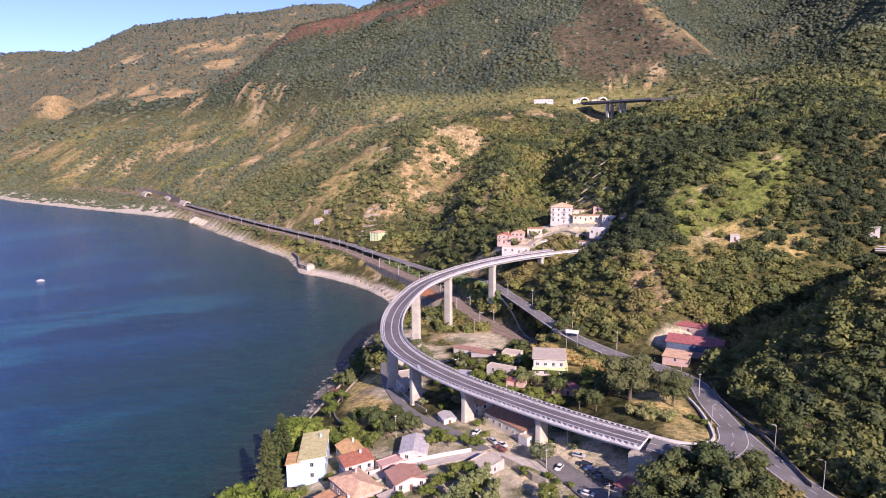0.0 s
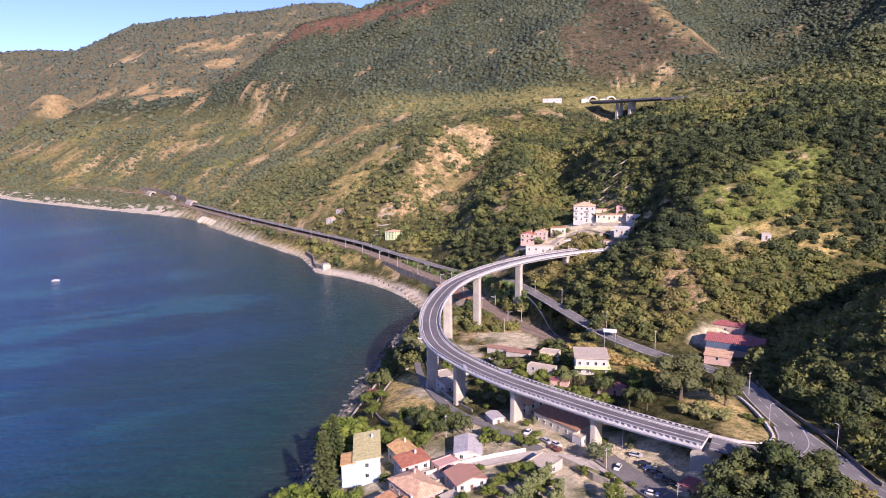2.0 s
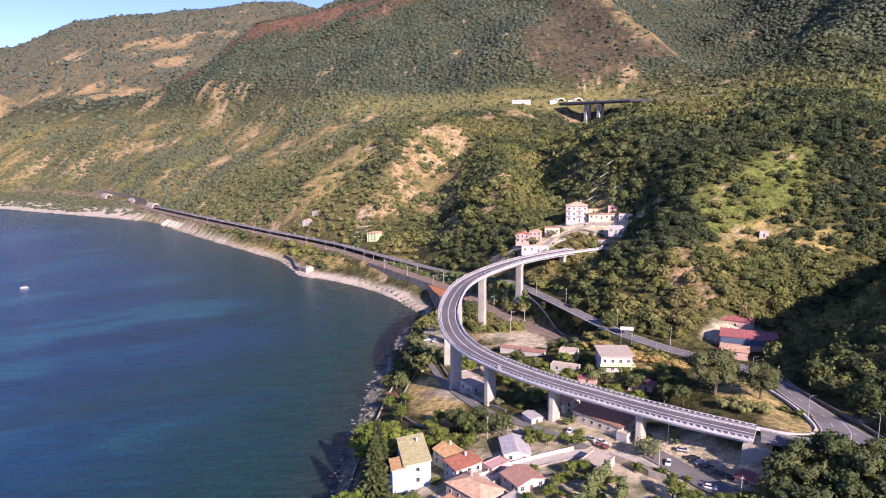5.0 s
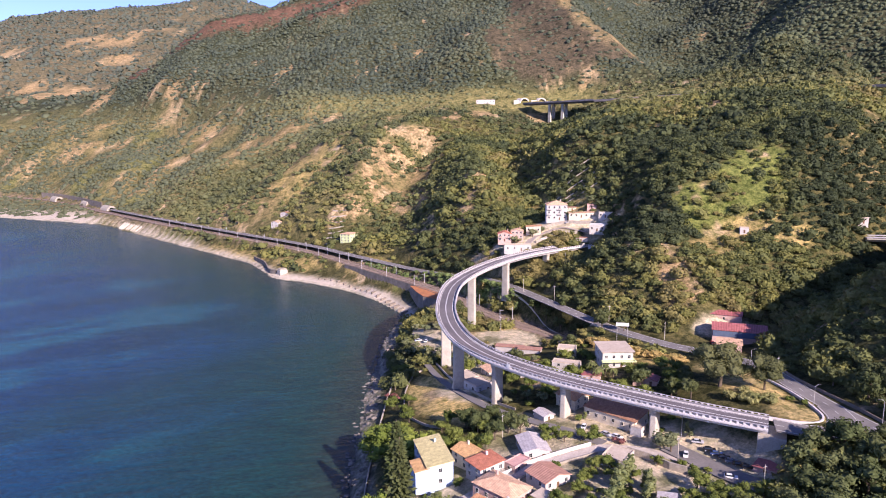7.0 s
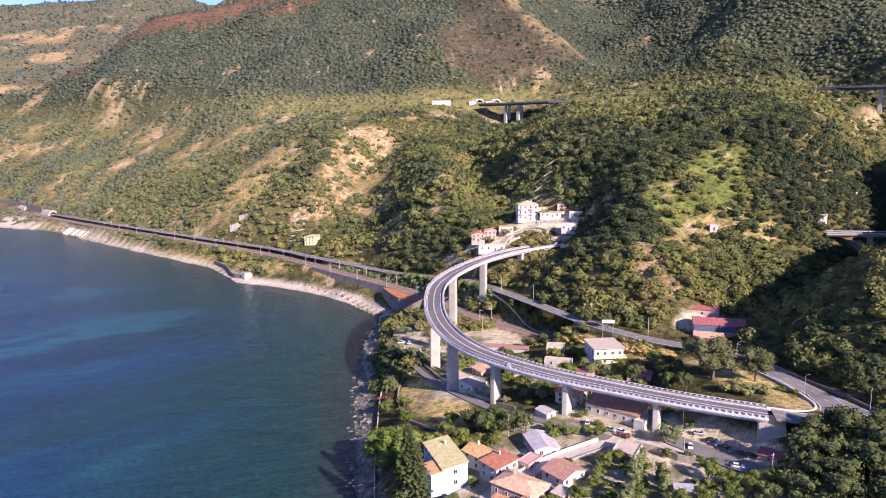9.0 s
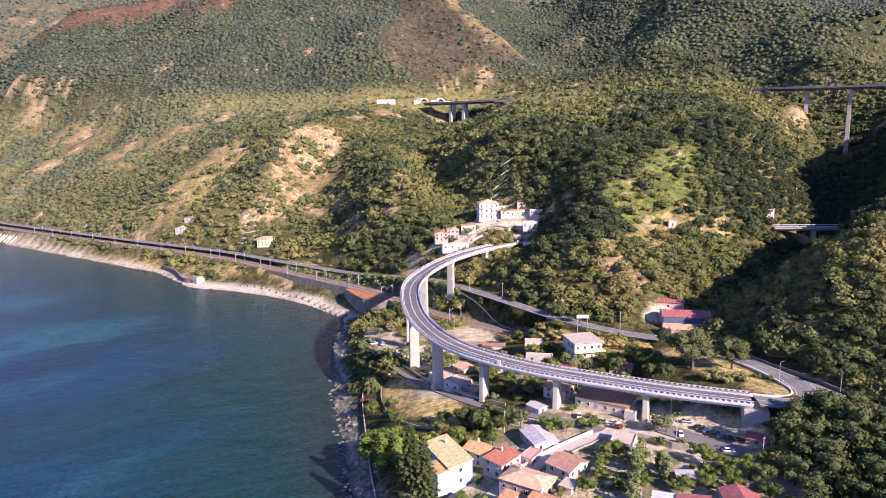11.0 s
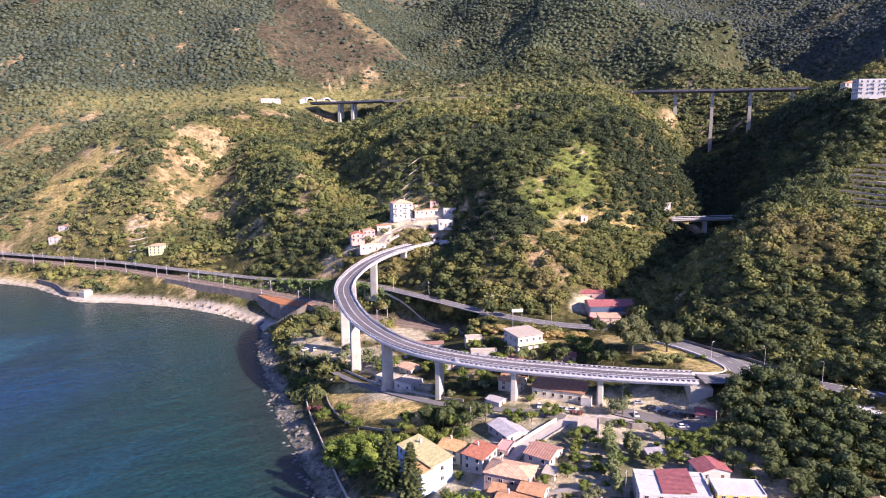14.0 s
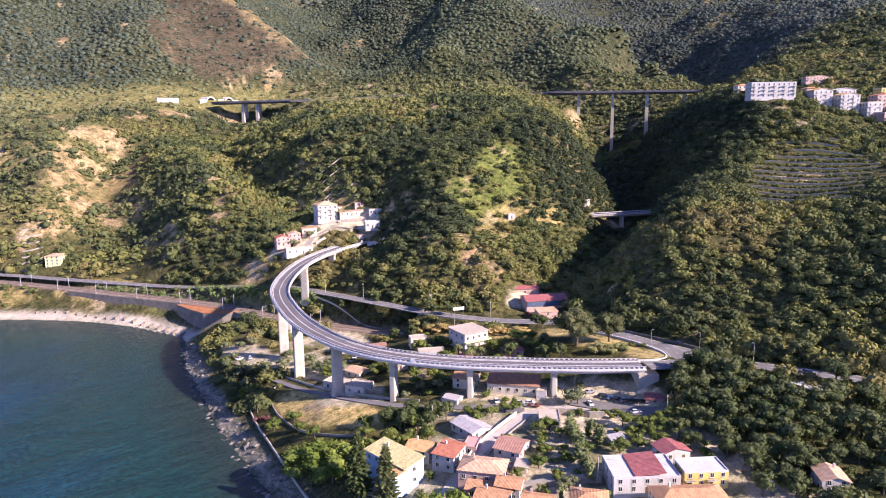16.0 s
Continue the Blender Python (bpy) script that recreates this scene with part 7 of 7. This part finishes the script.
# kerbed islands at the junction
def traffic_island(x, y, turn, long_):
    isle = thing("traffic_island", (x, y, 35.75), turn, "small kerbed traffic island with dry grass", "island", "junction islands")
    bm = bmesh.new()
    ring = [(long_ * math.cos(2 * math.pi * i / 20), 1.7 * math.sin(2 * math.pi * i / 20)) for i in range(20)]
    for r0, r1, z0, z1 in ((1.0, 0.82, 0.0, 0.42),):
        a = [bm.verts.new((u * r0, v * r0, z0 - 0.5)) for u, v in ring]
        b = [bm.verts.new((u * r0, v * r0, z1)) for u, v in ring]
        c = [bm.verts.new((u * r1, v * r1, z1)) for u, v in ring]
        d = [bm.verts.new((u * r1, v * r1, z0)) for u, v in ring]
        for i in range(20):
            j = (i + 1) % 20
            bm.faces.new((a[i], a[j], b[j], b[i]))
            bm.faces.new((b[i], b[j], c[j], c[i]))
            bm.faces.new((c[i], c[j], d[j], d[i]))
    part("kerb", bm, concrete_white, isle)
    bm = bmesh.new()
    bm.faces.new([bm.verts.new((u * 0.82, v * 0.82, 0.36 + 0.03 * math.sin(3 * u))) for u, v in ring])
    part("soil", bm, plain("dry_turf", (0.40, 0.30, 0.14), (0.24, 0.20, 0.09), 0.8, 0.95, fine=4.0, relief=0.05), isle)


traffic_island(91, 188, 95, 4.2)
traffic_island(91.5, 178.5, 60, 3.6)

# cars
tyre = plain("tyre_rubber", (0.03, 0.03, 0.03), (0.02, 0.02, 0.02), 2.0, 0.9)
PAINTS = {k: plain(k + "_car_paint", c, tuple(v * 0.9 for v in c), 0.8, 0.25, 0.0, spec=0.6) for k, c in dict(white=(0.75, 0.75, 0.76), black=(0.02, 0.02, 0.025), grey=(0.25, 0.26, 0.28), silver=(0.5, 0.5, 0.52), blue=(0.05, 0.09, 0.22), red=(0.35, 0.03, 0.03)).items()}
lamp_glass = plain("lamp_glass", (0.7, 0.68, 0.62), (0.6, 0.58, 0.5), 3.0, 0.2)
tail_glass = plain("tail_lamp", (0.4, 0.02, 0.02), (0.3, 0.02, 0.02), 3.0, 0.3)


def car_body():
    bm = bmesh.new()
    prof = ((-2.1, 0.45), (-2.1, 0.80), (-1.95, 0.95), (-1.0, 1.0), (1.55, 1.02), (2.05, 0.95), (2.1, 0.7), (2.1, 0.45))
    rows = [[bm.verts.new((x, s * (0.86 if z > 0.5 else 0.82), z)) for x, z in prof] for s in (-1, 1)]
    k = len(prof)
    for i in range(k):
        bm.faces.new((rows[0][i], rows[0][(i + 1) % k], rows[1][(i + 1) % k], rows[1][i]))
    bm.faces.new(rows[0][::-1])
    bm.faces.new(rows[1])
    bmesh.ops.recalc_face_normals(bm, faces=bm.faces[:])
    return bm


def car_cabin():
    bm = bmesh.new()
    lo = [bm.verts.new(q) for q in ((-1.05, -0.80, 1.0), (1.75, -0.80, 1.0), (1.75, 0.80, 1.0), (-1.05, 0.80, 1.0))]
    hi = [bm.verts.new(q) for q in ((-0.35, -0.64, 1.42), (1.35, -0.64, 1.42), (1.35, 0.64, 1.42), (-0.35, 0.64, 1.42))]
    for i in range(4):
        bm.faces.new((lo[i], lo[(i + 1) % 4], hi[(i + 1) % 4], hi[i]))
    bm.faces.new(lo[::-1])
    bm.faces.new(hi)
    return bm


def wheel_bm(r, w):
    bm = bmesh.new()
    tube(bm, (0, -w / 2, 0), (0, w / 2, 0), r, r, 12)
    return bm


CAR = dict(cabin=unit_mesh("windows", car_cabin(), glass), tyre=unit_mesh("tyre", wheel_bm(0.32, 0.22), tyre), rim=unit_mesh("rim", wheel_bm(0.19, 0.235), galvanised),
           lamp=unit_mesh("headlight", boxed(-2.12, -2.0, -0.16, 0.16, 0.68, 0.82), lamp_glass), tail=unit_mesh("tail_light", boxed(2.03, 2.12, -0.14, 0.14, 0.70, 0.88), tail_glass))
BODIES = {k: unit_mesh("body", car_body(), v) for k, v in PAINTS.items()}
ROOFS = {k: unit_mesh("roof_panel", boxed(-0.33, 1.33, -0.62, 0.62, 1.423, 1.47, 0.02), v) for k, v in PAINTS.items()}


def car(paint, x, y, turn, lift=0.2, size=1.0):
    ob = thing("car", (x, y, ground(x, y) + lift), turn, f"{paint} parked hatchback car", "car", "parked cars")
    ob.matrix_basis = ob.matrix_basis @ Matrix.Diagonal((size, size, size, 1))
    place("body", BODIES[paint], ob, Matrix())
    place("windows", CAR["cabin"], ob, Matrix())
    place("roof_panel", ROOFS[paint], ob, Matrix())
    for sx in (-1.3, 1.3):
        for sy in (-0.76, 0.76):
            w = place("wheel", CAR["tyre"], ob, pose(sx, sy, 0.32))
            place("rim", CAR["rim"], w, Matrix())
    for sy in (-0.6, 0.6):
        place("headlight", CAR["lamp"], ob, pose(0, sy, 0))
        place("tail_light", CAR["tail"], ob, pose(0, sy, 0))


for paint, x, y, turn in (("white", 43.5, 189.5, 150), ("white", 37.8, 207.5, 60), ("black", 51.5, 193, 155), ("black", 50.5, 196, 155), ("grey", 49.5, 199, 155), ("black", 48.6, 202, 155), ("blue", 47.7, 205, 155), ("black", 46.8, 208, 155), ("silver", 45.5, 213.5, 150),
                          ("white", 20.3, 224.8, 125), ("silver", 17.3, 227.6, 120), ("white", 11.5, 235.5, 60), ("white", -33.5, 398, 20), ("white", -29.5, 392, 70), ("grey", 2.5, 335, 20), ("white", 6, 338, 40), ("silver", 23, 300.5, -30), ("grey", 29, 303, -30),
                          ("white", 106, 300, 75), ("red", 104, 305, 75), ("white", 104.5, 160, 100), ("blue", 107, 152, 100), ("white", -1.5, 254.5, 60), ("white", 31, 131, 30), ("silver", 95, 500, 10), ("white", 72, 488, 10)):
    car(paint, x, y, turn)

# boat on the bay
boat = thing("motor_boat", (-386, 622, 0), 20, "small white motor boat on the open water", "boat")
bm = bmesh.new()
rings = []
for x, w, zt in ((-3, 1.1, 0.9), (0, 1.25, 0.95), (2, 0.9, 1.1), (3.4, 0.08, 1.3)):
    rings.append([bm.verts.new(q) for q in ((x, -w, zt), (x, -w * 0.6, -0.3), (x, w * 0.6, -0.3), (x, w, zt))])
for a, b in zip(rings, rings[1:]):
    for i in range(4):
        bm.faces.new((a[i], a[(i + 1) % 4], b[(i + 1) % 4], b[i]))
bm.faces.new(rings[0][::-1])
part("hull", bm, white_roof, boat)
part("cabin", boxed(-0.8, 1.2, -0.7, 0.7, 0.98, 1.9, 0.1), white_wall, boat)

# rocks along the shore, and the row of groynes on the beach
rock_mat = plain("shore_rock", (0.23, 0.205, 0.175), (0.09, 0.082, 0.074), 0.5, 0.85, relief=0.08, fine=1.5)
vs, fs, n = [], [], 0
for (px, py, _), turn in stations(np.c_[SHORE_LINE, np.zeros(len(SHORE_LINE))], 0.55, 300):
    near = py < 470
    if py > 760:
        break
    if not near and (rng.random() < 0.75 or 495 < py < 640):
        continue
    for _k in range(1):
        off = (rng.random() - 0.35) * (11 if near else 5)
        a = radians(turn)
        x, y = px + off * math.sin(a), py - off * math.cos(a)
        r = 0.35 + 1.1 * rng.random() ** 3
        v = ICO_V * (r * (0.75 + 0.5 * rng.random(len(ICO_V))))[:, None] * (1.2, 0.9, 0.65)
        z = max(ground(x, y), -0.5) + 0.1 * r if off > -3 else -0.3 * r
        vs.append(v + (x, y, z))
        fs.append(ICO_F + n)
        n += len(v)
lay("shore_rocks", big_mesh("shore_rocks", np.vstack(vs), np.vstack(fs)), rock_mat, label="scattered grey boulders along the waterline", category="rocks", kind="stuff")
for k in range(17):
    t = k / 16
    q = np.array((-100 + 66 * t + 10 * math.sin(3 * t), 626 - 128 * t ** 1.15))
    g = thing("groyne", (q[0], q[1], ground(q[0], q[1]) + 0.3), 30 + 18 * t, "dark low concrete groyne slab on the pebble beach", "groyne", "beach groynes")
    part("slab", boxed(-1.2 - 2.6 * t, 1.2 + 2.6 * t, -0.6, 0.6, -1.5, 0.8 + 0.5 * t, 0.08), wall_dark, g)
